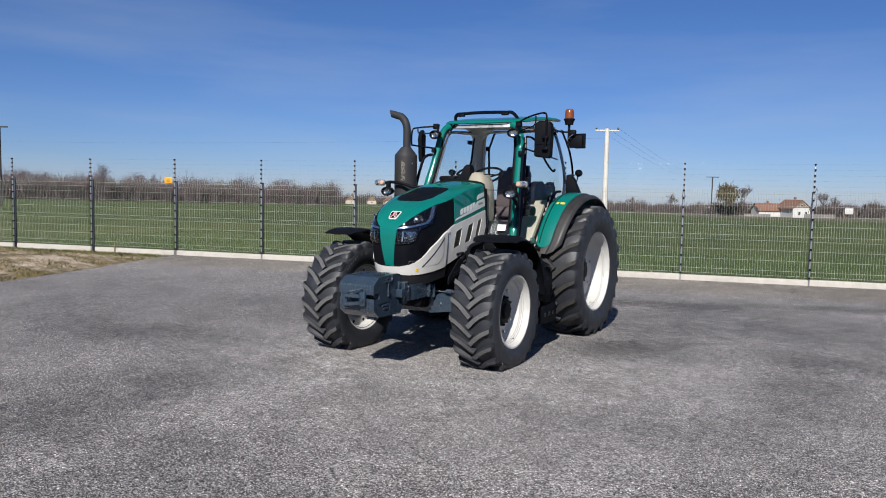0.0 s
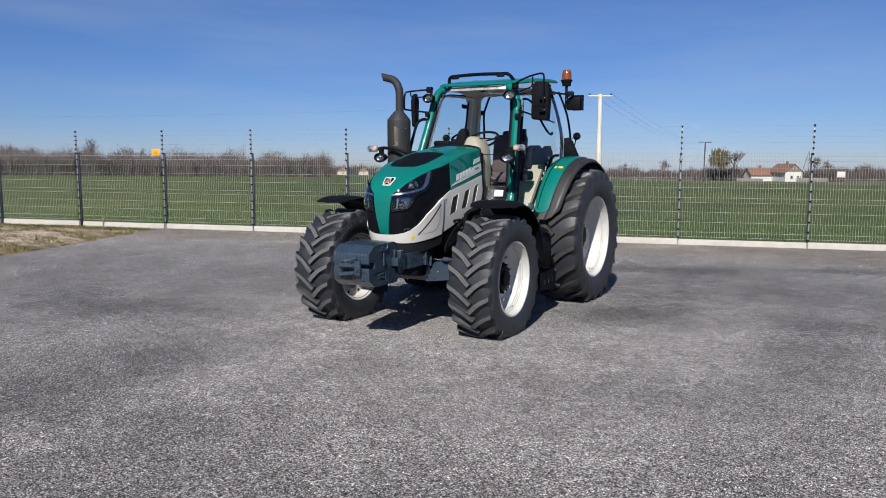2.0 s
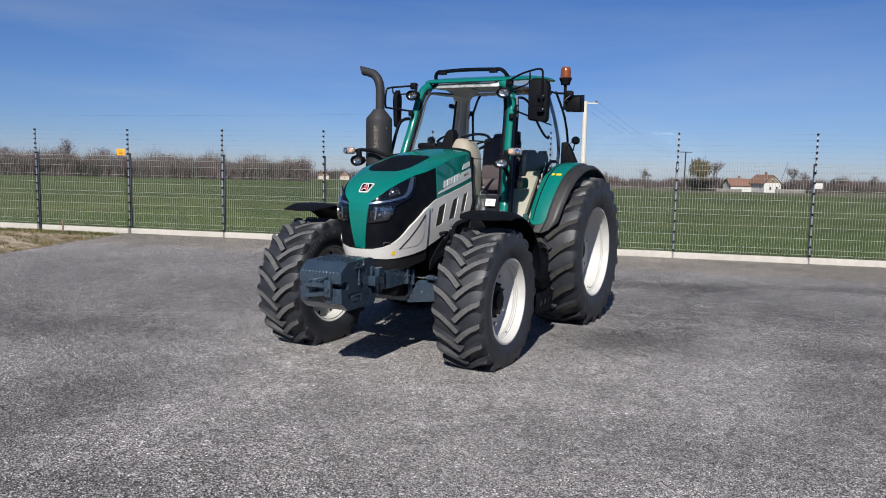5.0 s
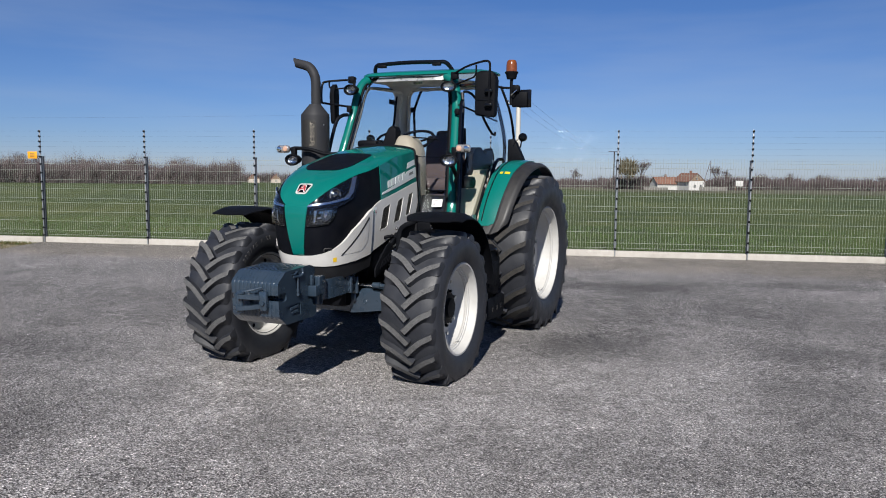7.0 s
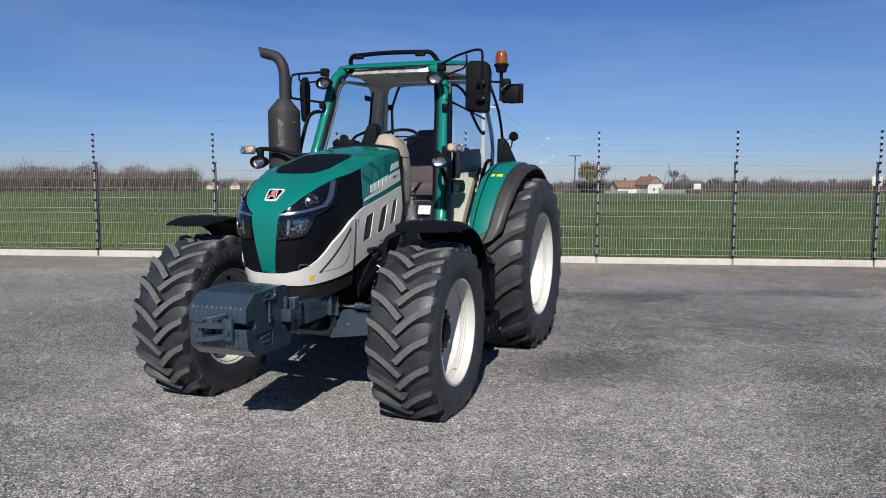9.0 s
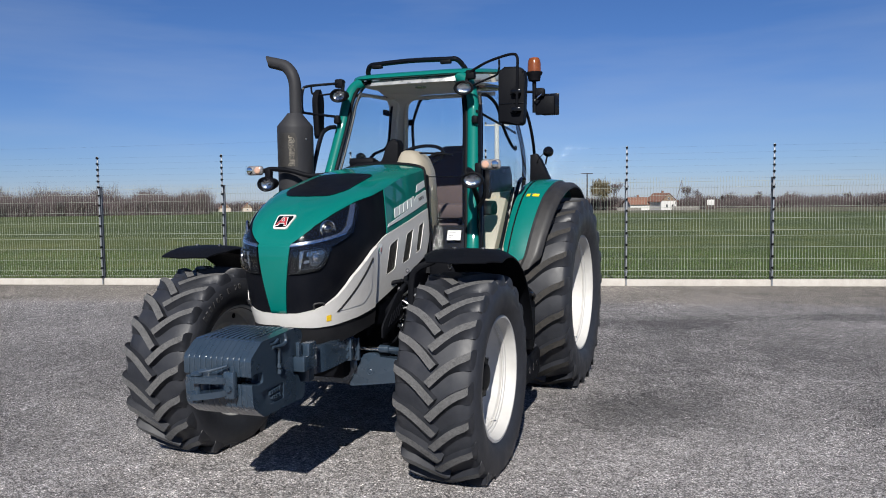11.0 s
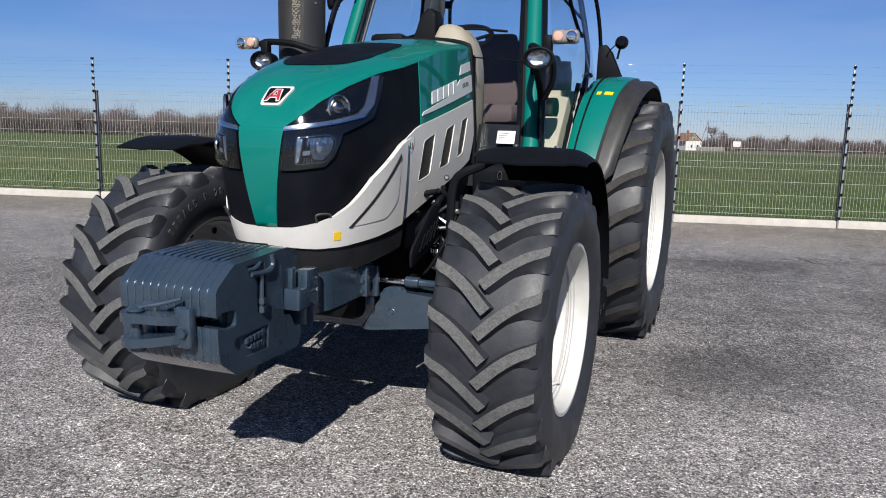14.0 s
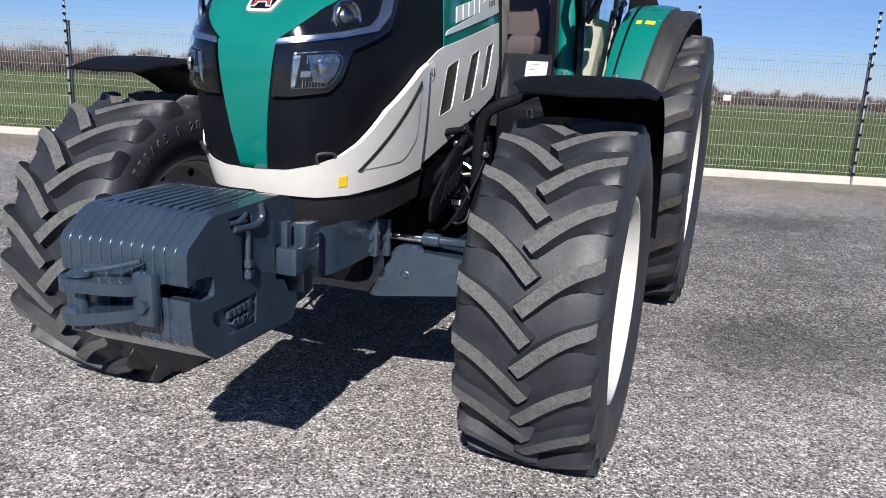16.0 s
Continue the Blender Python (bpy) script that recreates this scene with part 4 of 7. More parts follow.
def wheel(side, axle, x_mid, half, r_tread, lug, n_lugs, r_bead, r_side, lead, dish, hub_r, phase, top_mat=None, steer=0.0, seat=0.9):
    c = Vector((side * x_mid, axle.y, axle.z))
    out = Vector((side, 0, 0))
    turn = Matrix.Translation(c) @ Matrix.Rotation(radians(steer), 4, "Z") @ Matrix.Translation(-c)
    def wpart(name, bm, *rest, **more):
        bmesh.ops.transform(bm, matrix=turn, verts=bm.verts)
        return part(name, bm, *rest, **more)
    hub = bmesh.new()
    lathe(hub, [(dish - 0.10, hub_r * 1.15), (dish + 0.012, hub_r * 1.15), (dish + 0.014, hub_r * 0.95), (dish + 0.05, hub_r * 0.9), (dish + 0.055, hub_r * 0.62), (dish + 0.075, hub_r * 0.55), (dish + 0.078, 0)], c, out, 40)
    for k in range(12):
        q = 2 * math.pi * k / 12
        lathe(hub, [(dish + 0.01, 0.012), (dish + 0.045, 0.012), (dish + 0.046, 0)], c + Vector((0, math.cos(q), math.sin(q))) * hub_r * 1.04, out, 6)
    wh = wpart("wheel", hub, BLACK, T, "black wheel hub with a ring of bolts")
    # rim: flange, barrel, disc
    w = half * seat
    rim = bmesh.new()
    lathe(rim, [(w, r_bead + 0.022), (w + 0.012, r_bead + 0.016), (w + 0.012, r_bead + 0.002), (w - 0.012, r_bead - 0.012), (w - 0.05, r_bead - 0.018), (w - 0.055, r_bead - 0.030), (w - 0.063, r_bead - 0.033), (w - 0.066, r_bead - 0.043), (w - 0.073, r_bead - 0.043), (w - 0.077, r_bead - 0.036),
                (dish + 0.065, r_bead - 0.050), (dish + 0.03, r_bead - 0.065), (dish + 0.005, r_bead - 0.085), (dish - 0.012, hub_r * 1.7), (dish + 0.004, hub_r * 1.35), (dish + 0.004, 0.03),
                (dish - 0.012, 0.03), (dish - 0.03, hub_r * 1.2), (0.03 - 0.5 * w, hub_r * 1.5), (-0.5 * w, r_bead - 0.11), (-0.5 * w, r_bead - 0.040), (-0.5 * w - 0.012, r_bead - 0.028), (-w + 0.045, r_bead - 0.026), (-w + 0.03, r_bead - 0.012), (-w + 0.004, r_bead - 0.004), (-w - 0.004, r_bead + 0.008), (-w, r_bead + 0.022), (-w + 0.01, r_bead + 0.01), (0, r_bead - 0.03), (w - 0.02, r_bead - 0.005)], c, out, 72, closed=True)
    wpart("rim", rim, RIM, wh, "white painted steel rim", sharp=28)
    for k in range(8):
        q = 2 * math.pi * (k + 0.3) / 8
        wpart("rim_bolt", bm_lathe([(dish, 0.016), (dish + 0.02, 0.016), (dish + 0.021, 0)], c + Vector((0, math.cos(q), math.sin(q))) * (r_bead - 0.13), out, 6), STEEL, wh)
    for k in range(10):
        q = 2 * math.pi * k / 10
        wpart("hand_hole", bm_lathe([(0.5 * w - 0.03, 0.018), (0.5 * w + 0.002, 0.018), (0.5 * w + 0.002, 0)], c + Vector((0, math.cos(q), math.sin(q))) * (r_bead - 0.064), -out, 16), BLACK, wh)
    valve = bmesh.new()
    tube(valve, [c + Vector((side * (w - 0.09), 0.1, -r_bead + 0.06)), c + Vector((side * (w - 0.05), 0.1, -r_bead + 0.08))], 0.006, 8, curve=False)
    lathe(valve, [(w - 0.115, 0.022), (w - 0.10, 0.022), (w - 0.10, 0)], c + Vector((0, 0.1, -r_bead + 0.055)), out, 14)
    wpart("valve", valve, RIM, wh)
    # carcass
    carc = bmesh.new()
    lathe(carc, tyre_profile(half, r_bead, r_side, r_tread - lug, 0.012, seat), c, out, 120)
    settle(carc)
    ty = wpart("tyre", carc, RUBBER, wh, "black rubber farm tyre, dusty", sharp=50)
    # lugs
    tread = bmesh.new()
    rows = []
    for sgn in (1, -1):
        for k in range(n_lugs):
            base = 2 * math.pi * (k + phase + (0.5 if sgn < 0 else 0)) / n_lugs
            cross = []
            for i in range(13):
                q = -0.07 + 1.07 * i / 8 if i < 9 else 1.0 + (0.024, 0.042, 0.052, 0.056)[i - 9]
                x = sgn * q * half * (0.935 if half < 0.25 else 0.97)
                th = base + lead * (1 - min(1, max(q, 0))) ** 1.55 + (0.02 if q < 0 else 0) - 0.018 * min(3.2, max(0, i - 7))
                r_top = r_tread - 0.010 * max(q, 0) ** 2 - (0, 0, 0, 0, 0, 0, 0, 0, 0.003, 0.012, 0.030, 0.056, 0.086)[i]
                r_carcass = float(np.interp(abs(x), (0, half * 0.86, half * 0.95, half * 1.02, half * 1.05), (r_tread - lug, r_tread - lug - 0.006, r_tread - lug - 0.022, r_side + (r_tread - lug - r_side) * 0.45, r_side)))
                r_low = r_carcass - 0.03
                wd = (0.0435 - 0.004 * q) * (r_tread / 0.62) ** 0.5
                lobe = (1.7 + 4.6 * max(0.0, min(1, q) - 0.38)) * (1, 1, 1, 1, 1, 1, 1, 1, 1.0, 0.99, 0.95, 0.84, 0.62)[i]
                r_lobe = r_carcass + (0.0005 + 0.045 * max(0.0, min(1, q) - 0.72)) if i < 11 else r_carcass - 0.006
                lean = math.atan2(lead * 1.55 * max(0.0, 1 - max(q, 0)) ** 0.55 * r_tread, half)
                dt, dx = math.cos(lean) * wd / 2 / r_tread, sgn * math.sin(lean) * wd / 2
                ring = []
                for e, r, sp in ((-1, r_low, 1.6), (-1, r_top, 1.0), (1, r_top, 1.0), (1, (r_top + r_lobe * 2) / 3, 1.0 + 0.28 * (lobe - 1)), (1, r_lobe, 1.0 + 0.86 * (lobe - 1)), (1, r_low, lobe)):
                    a, xx = th + e * dt * sp, x + e * dx * min(sp, 1.8)
                    # angle 0 points forward; growing angles turn down at the front
                    ring.append(tread.verts.new(c + Vector((xx, -math.cos(a) * r, -math.sin(a) * r))))
                cross.append(ring)
            for a, b in zip(cross, cross[1:]):
                for j in range(5):
                    f = tread.faces.new((a[j], a[j + 1], b[j + 1], b[j]))
                    f.material_index = 1 if j == 1 and all(a is not c_ for c_ in cross[8:]) else 0
            for ring in (cross[0], cross[-1][::-1]):
                tread.faces.new(ring)
    settle(tread)
    wpart("tread", tread, [RUBBER, top_mat or WORN], wh, "worn chevron lugs with grey dust", sharp=42)
    return wh



def tyre_mark(text, side, axle, x_mid, reach, radius, mid_deg, size, wheel_ob):
    """Raised characters round a sidewall; reach is the sidewall's distance from the wheel's middle."""
    face = 1 if reach > 0 else -1
    for i, ch in enumerate(text):
        if ch == " ":
            continue
        deg = mid_deg + face * (i - len(text) / 2) * math.degrees(size * 0.75 / radius)
        q = radians(deg)
        rad = Vector((0, math.sin(q), math.cos(q)))
        tan = Vector((0, math.cos(q), -math.sin(q))) * face
        c = Vector((x_mid + reach, axle.y, axle.z)) + rad * radius
        nrm = Vector((face, 0, 0))
        bm = bmesh.new()
        if ch == "#":
            prism(bm, [(0, 0), (size * 0.36, 0), (size * 0.36, size * 0.70), (0, size * 0.70)], lambda u, v, w: c + tan * u + rad * v + nrm * (w - 0.004), 0.008)
        else:
            cu = bpy.data.curves.new("mark", "FONT")
            cu.body, cu.size, cu.extrude = ch, size, 0.0
            tmp = bpy.data.objects.new("mark", cu)
            me = bpy.data.meshes.new_from_object(tmp)
            bm.from_mesh(me)
            ext = bmesh.ops.extrude_face_region(bm, geom=bm.faces[:])
            up = [v for v in ext["geom"] if isinstance(v, bmesh.types.BMVert)]
            for v in up:
                v.co.z = 0.008
            for v in bm.verts:
                p = v.co.copy()
                v.co = c + tan * p.x + rad * p.y + nrm * (p.z - 0.004)
            bpy.data.objects.remove(tmp)
            bpy.data.curves.remove(cu)
            bpy.data.meshes.remove(me)
        mid = Vector((x_mid, axle.y, axle.z))
        bmesh.ops.transform(bm, matrix=Matrix.Translation(mid) @ Matrix.Rotation(radians(-1.5), 4, "Z") @ Matrix.Translation(-mid), verts=bm.verts)
        part("tyre_character", bm, MARK, wheel_ob)


for s in (1, -1):
    fw = wheel(s, FRONT, 0.912, 0.230, 0.632, 0.042, 21, 0.360, 0.50, 0.235, 0.05, 0.140, 0.63, steer=-1.5, seat=0.87)
    if s < 0:
        tyre_mark("###/65 R 28", s, FRONT, -0.912, 0.2395, 0.489, -24.3, 0.052, fw)
    wheel(s, REAR, 0.995, 0.30, 0.836, 0.045, 22, 0.486, 0.66, 0.235, 0.04, 0.15, 0.3, DULL, steer=-2.8 * s, seat=0.86)

# bonnet
def hood_outline():
    """Plan of the bonnet wall from the nose's middle to the rear: arc length, x, y."""
    pts = []
    for k in range(41):
        q = math.sin(k / 40 * math.pi / 2)
        y = -2.40 - 0.515 * max(0.0, 1 - q ** 3.0) ** (1 / 2.2)
        pts.append((0.365 * q, y))
    for k in range(1, 25):
        y = -2.40 + 1.00 * k / 24
        pts.append((0.365 + 0.012 * math.sin(k / 24 * math.pi), y))
    out, a = [], 0.0
    for i, (x, y) in enumerate(pts):
        if i:
            a += math.hypot(x - pts[i - 1][0], y - pts[i - 1][1])
        out.append((a, x, y))
    return out


OUTLINE = hood_outline()
HOOD_END = OUTLINE[-1][0]


def outline_at(a):
    a = max(0.0, min(HOOD_END - 1e-6, a))
    for (a0, x0, y0), (a1, x1, y1) in zip(OUTLINE, OUTLINE[1:]):
        if a <= a1:
            k = (a - a0) / (a1 - a0)
            dx, dy = x1 - x0, y1 - y0
            n = math.hypot(dx, dy)
            return x0 + k * dx, y0 + k * dy, -dy / n * -1, -dx / n
    return OUTLINE[-1][1], OUTLINE[-1][2], 1.0, 0.0


def noseness(y):
    return max(0.0, min(1.0, (-2.35 - y) / 0.50))


def wall_point(a, z, off=0.0):
    """A point of the bonnet's wall (tractor's left side) at arc length a and height z, off metres proud of it."""
    x, y, nx, ny = outline_at(a)
    k = noseness(y)
    low = max(0.0, 1.32 - z)
    high = max(0.0, z - 1.32)
    d = k * (0.45 * low ** 2 + 1.6 * high ** 2) + (1 - k) * (0.10 * low ** 2 + 0.10 * high ** 1.5)
    return (max(0.0, x + nx * (off - d)) if a > 0 else 0.0, y + ny * (off - d), z)


def shoulder(a):
    """Height of the crease between the bonnet's wall and its top."""
    steps = ((0.0, 1.398), (0.10, 1.402), (0.18, 1.455), (0.254, 1.50), (0.34, 1.536), (0.434, 1.571), (0.634, 1.633), (0.948, 1.706), (1.25, 1.785), (1.75, 1.85))
    for (a0, z0), (a1, z1) in zip(steps, steps[1:]):
        if a <= a1:
            return z0 + (z1 - z0) * max(0.0, (a - a0) / (a1 - a0))
    return steps[-1][1]


def table(steps, v):
    for (a, p), (b, q) in zip(steps, steps[1:]):
        if v <= b:
            return p + (q - p) * max(0.0, (v - a) / (b - a))
    return steps[-1][1]


SPINE = ((-2.62, 1.632), (-2.4, 1.705), (-2.2, 1.765), (-2.0, 1.812), (-1.7, 1.868), (-1.5, 1.893), (-1.38, 1.90))


def place_wall(a, z, off):
    s = 1 if a >= 0 else -1
    x, y, zz = wall_point(abs(a), z, off)
    return Vector((s * x, y, zz))


def top_rib(a, n=14):
    s = 1 if a >= 0 else -1
    S = place_wall(abs(a), shoulder(abs(a)), 0.0)
    y = outline_at(abs(a))[1]
    k = noseness(y)
    ysp = -2.62 + 0.42 * (y + 2.915) / 0.715 if y < -2.2 else y
    E = Vector((0, ysp, table(SPINE, ysp)))
    C = Vector((S.x * 0.93 + E.x * 0.07, S.y * 0.80 + E.y * 0.20, S.z * 0.5 * k + E.z * (1 - 0.5 * k) - 0.008 * (1 - k)))
    return [Vector((s * p.x, p.y, p.z)) for p in ((S * (1 - t) ** 2 + C * 2 * t * (1 - t) + E * t * t) for t in (i / n for i in range(n + 1)))]


arcs = [HOOD_END * (k / 70) for k in range(71)]
inner = bmesh.new()
rows = []
for a in [-q for q in reversed(arcs[1:])] + arcs:
    zs = shoulder(abs(a))
    rows.append([inner.verts.new(place_wall(a, 0.86 + (zs - 0.86) * i / 16, -0.004)) for i in range(17)])
for p, q in zip(rows, rows[1:]):
    for i in range(16):
        inner.faces.new((p[i], q[i], q[i + 1], p[i + 1]))
part("bonnet_side", inner, PANEL, T, "matt black bonnet side and grille panel", sharp=60)
top = bmesh.new()
rows = [[top.verts.new(v) for v in top_rib(a)[:-1]] for a in [-q for q in reversed(arcs[1:])]]
mid = [top.verts.new(v) for v in top_rib(0)[:-1]]
rows_r = [[top.verts.new(v) for v in top_rib(a)[:-1]] for a in arcs[1:]]
spine = [top.verts.new(top_rib(a)[-1]) for a in arcs]
full_l = [r + [spine[70 - i]] for i, r in enumerate(rows)]
allrows = full_l + [mid + [spine[0]]] + [r + [spine[i + 1]] for i, r in enumerate(rows_r)]
for p, q in zip(allrows, allrows[1:]):
    for i in range(14):
        vs = []
        for v in (p[i], q[i], q[i + 1], p[i + 1]):
            if v not in vs:
                vs.append(v)
        top.faces.new(vs)
from mathutils import geometry
from mathutils.bvhtree import BVHTree
bmesh.ops.recalc_face_normals(top, faces=top.faces)
TOP_TREE = BVHTree.FromBMesh(top)
part("bonnet", top, GREEN, T, "glossy dark green bonnet", sharp=40)


def place_top(x, y, off):
    hit, nrm, _, _ = TOP_TREE.ray_cast(Vector((x, y, 3)), Vector((0, 0, -1)))
    if hit is None:
        hit, nrm = Vector((x, y, 1.8)), Vector((0, 0, 1))
    return hit + (nrm if nrm.z > 0 else -nrm) * off


def place_nose(x, z, off):
    hit, nrm, _, _ = TOP_TREE.ray_cast(Vector((x, -4, z)), Vector((0, 1, 0)))
    if hit is None:
        return place_wall(x, z, off)
    return hit + (nrm if nrm.y < 0 else -nrm) * off


# green stripe down the nose, green rear flanks
part("nose_stripe", bm_sheet([(-0.104, 1.402), (-0.10, 1.38), (-0.049, 1.010), (0.049, 1.010), (0.10, 1.38), (0.104, 1.402)], place_wall, -0.002, 0.006, 0.02), GREEN, T, "tapering green stripe", sharp=80)
for s in (1, -1):
    fl = [(0.945, 1.41), (1.735, 1.57)] + [(a, shoulder(a) + 0.002) for a in (1.735, 1.6, 1.45, 1.3, 1.15, 0.95)]
    part("bonnet_flank", bm_sheet([(s * a, z) for a, z in fl], place_wall, -0.002, 0.003, 0.06), GREEN, T)
    # white lower panels
    wh1 = [(0.0, 0.935), (0.12, 0.93), (0.24, 0.925), (0.36, 0.93), (0.55, 0.955), (0.742, 0.99), (0.766, 1.36), (0.70, 1.335), (0.60, 1.275), (0.487, 1.205), (0.43, 1.15), (0.374, 1.10), (0.30, 1.055), (0.234, 1.032), (0.12, 1.012), (0, 1.008)]
    part("front_trim", bm_sheet([(s * a, z) for a, z in wh1], place_wall, 0.0, 0.022 if s > 0 else 0.005, 0.03), WHITE, T, "white plastic front bumper trim")
    tri = [(0.385, 1.012), (0.60, 1.03), (0.68, 1.10), (0.69, 1.275)]
    part("trim_recess", bm_sheet([(s * a, z) for a, z in rounded(tri, 0.03)], place_wall, 0.021 if s > 0 else 0.004, 0.0245 if s > 0 else 0.007, 0.03), WHITE, T)
    # the groove's soft shade is put in as a thin dark grey strip
    line = [(0.378, 1.01), (0.392, 1.008), (0.695, 1.285), (0.69, 1.30)]
    part("groove_shade", bm_sheet([(s * a, z) for a, z in line], place_wall, 0.022 if s > 0 else 0.006, 0.026 if s > 0 else 0.008, 0.03), GREY, T, "dark grey strip for the shade in the trim's groove")
    # side panel with three slots: bars between them
    slots = [((0.908, 1.165), (0.968, 1.352), (1.105, 1.389), (1.042, 1.195)), ((1.160, 1.214), (1.255, 1.408), (1.382, 1.438), (1.287, 1.234)), ((1.412, 1.260), (1.50, 1.455), (1.612, 1.478), (1.508, 1.285))]
    bottom = lambda a: 0.995 + (1.235 - 0.995) * (a - 0.75) / 0.87
    topz = lambda a: 1.365 + (a - 0.77) * 0.38 if a < 0.94 else 1.425 + (1.575 - 1.425) * (a - 0.94) / 0.79
    bm = bmesh.new()
    pieces = [[(0.752, 0.995), (0.918 - 0.05, bottom(0.87)), slots[0][0], slots[0][1], (1.0, topz(1.0)), (0.94, 1.425), (0.88, 1.408), (0.775, 1.362)]]
    for i in range(2):
        a, b = slots[i], slots[i + 1]
        pieces.append([a[3], b[0], b[1], a[2]])
        pieces.append([a[1], a[2], (a[2][0], topz(a[2][0])), (a[1][0], topz(a[1][0]))])
        pieces.append([a[2], b[1], (b[1][0], topz(b[1][0])), (a[2][0], topz(a[2][0]))])
        pieces.append([(a[0][0] - 0.05, bottom(a[0][0] - 0.05)), (b[0][0] - 0.05, bottom(b[0][0] - 0.05)), b[0], a[3], a[0]])
    a = slots[2]
    pieces.append([a[1], a[2], (a[2][0], topz(a[2][0])), (a[1][0], topz(a[1][0]))])
    pieces.append([a[3], (1.64, 1.245), (1.735, 1.40), (1.735, 1.572), (a[2][0], topz(a[2][0])), a[2]])
    pieces.append([(a[0][0] - 0.05, bottom(a[0][0] - 0.05)), (1.60, bottom(1.60)), (1.64, 1.245), a[3], a[0]])
    for p in pieces:
        sheet(bm, [(s * q[0], q[1]) for q in p], place_wall, 0.0, 0.007, 0.08)
    bmesh.ops.remove_doubles(bm, verts=bm.verts, dist=0.0004)
    part("side_grille", bm, WHITE, T, "white louvred bonnet side panel")
    for a in slots:
        part("slot_mesh", bm_sheet([(s * q[0], q[1]) for q in a], place_wall, -0.003, 0.002, 0.08), SLOTMESH, T, "dark bronze mesh behind the slot")
        lip = rounded([(s * q[0], q[1]) for q in a], 0.022, 4)
        part("slot_lip", bm_tube([place_wall(u, v, 0.006) for u, v in lip + lip[:1]], 0.0022, 8, curve=False), WHITE, T)
    # maker's lettering as plain pale bars, the model plate, the underline
    word = [(1.075 + 0.076 * k, 1.522 + 0.0165 * k) for k in range(5)]
    for a0, z0 in word:
        part("lettering", bm_sheet([(s * a0, z0), (s * (a0 + 0.060), z0 + 0.013), (s * (a0 + 0.067), z0 + 0.072), (s * (a0 + 0.007), z0 + 0.059)], place_wall, 0.0, 0.0065, 0.05), PALE, T, "pale grey lettering bar")
    part("underline", bm_sheet([(s * a, z) for a, z in ((0.955, 1.466), (1.664, 1.606), (1.735, 1.620), (1.735, 1.708), (1.672, 1.697), (1.497, 1.662), (1.45, 1.632), (1.418, 1.598), (0.975, 1.485))], place_wall, 0.0, 0.006, 0.08), PALE, T, "pale grey swoosh")
    part("model_plate", bm_sheet([(s * a, z) for a, z in ((1.536, 1.740), (1.705, 1.774), (1.705, 1.727), (1.501, 1.686))], place_wall, 0.0, 0.005, 0.08), PALE, T, "pale grey flash")
    for k in range(4):
        part("model_number", bm_sheet([(s * (1.535 + 0.030 * k), 1.624 + 0.005 * k), (s * (1.555 + 0.030 * k), 1.627 + 0.005 * k), (s * (1.557 + 0.030 * k), 1.650 + 0.005 * k), (s * (1.537 + 0.030 * k), 1.647 + 0.005 * k)], place_wall, 0.004, 0.007, 0.08), INK, T)
    part("crest", bm_sheet([(s * q[0], q[1]) for q in ((0.789, 1.357), (0.82, 1.368), (0.852, 1.368), (0.848, 1.335), (0.822, 1.300), (0.796, 1.322))], place_wall, 0.005, 0.0095, 0.05), PALE, T, "small enamel shield")
    for k, m in enumerate((GREEN, PAPER, RED)):
        a0 = 0.805 + 0.011 * k
        part("shield_bar", bm_sheet([(s * a0, 1.322), (s * (a0 + 0.009), 1.319), (s * (a0 + 0.009), 1.346), (s * a0, 1.346)], place_wall, 0.009, 0.011, 0.05), m, T)
    # headlights
    zsh = [(a, shoulder(a)) for a in (0.634, 0.55, 0.45, 0.35, 0.25, 0.17, 0.112)]
    bez = [(0.092, 1.241), (0.152, 1.243), (0.259, 1.260), (0.296, 1.296), (0.338, 1.388), (0.452, 1.430), (0.52, 1.460), (0.602, 1.56), (0.64, 1.62)] + zsh
    hl = part("headlight", bm_sheet([(s * a, z - 0.004) for a, z in bez], place_wall, -0.002, 0.009, 0.03), GLOSSBLACK, T, "headlight with glossy black bezel")
    strip = [(0.103, 1.391), (0.202, 1.404), (0.307, 1.422), (0.457, 1.453), (0.529, 1.502), (0.612, 1.623), (0.572, 1.616), (0.47, 1.493), (0.423, 1.462), (0.315, 1.437), (0.202, 1.419), (0.11, 1.406)]
    edge = [(0.103, 1.388), (0.202, 1.401), (0.307, 1.419), (0.457, 1.450), (0.457, 1.456), (0.307, 1.425), (0.202, 1.407), (0.103, 1.394)]
    part("light_edge", bm_sheet([(s * a, z) for a, z in edge], place_wall, 0.010, 0.0165, 0.03), CHROME, hl)
    part("light_strip", bm_sheet([(s * a, z) for a, z in strip], place_wall, 0.008, 0.015, 0.03), SILVER, hl, "silver daytime running light strip")
    proj = place_wall(s * 0.336, 1.481, 0.004)
    nrm = (place_wall(s * 0.336, 1.481, 0.1) - proj).normalized()
    part("projector", bm_lathe([(0.0, 0.051), (0.010, 0.051), (0.012, 0.047), (0.005, 0.042)], proj, nrm, 28), RIBBED, hl, "round projector lens")
    part("projector_glass", bm_lathe([(0.004, 0.043), (0.010, 0.036), (0.008, 0.031), (0.006, 0.026), (0.015, 0.016), (0.018, 0.0)], proj, nrm, 28), DARKCHROME, hl)
    lo = [(0.150, 1.261), (0.258, 1.270), (0.287, 1.306), (0.306, 1.356), (0.281, 1.380), (0.158, 1.366)]
    part("low_beam", bm_sheet([(s * a, z) for a, z in rounded(lo, 0.01)], place_wall, 0.008, 0.0125, 0.03), DARKCHROME, hl, "smoked rim of the low beam housing")
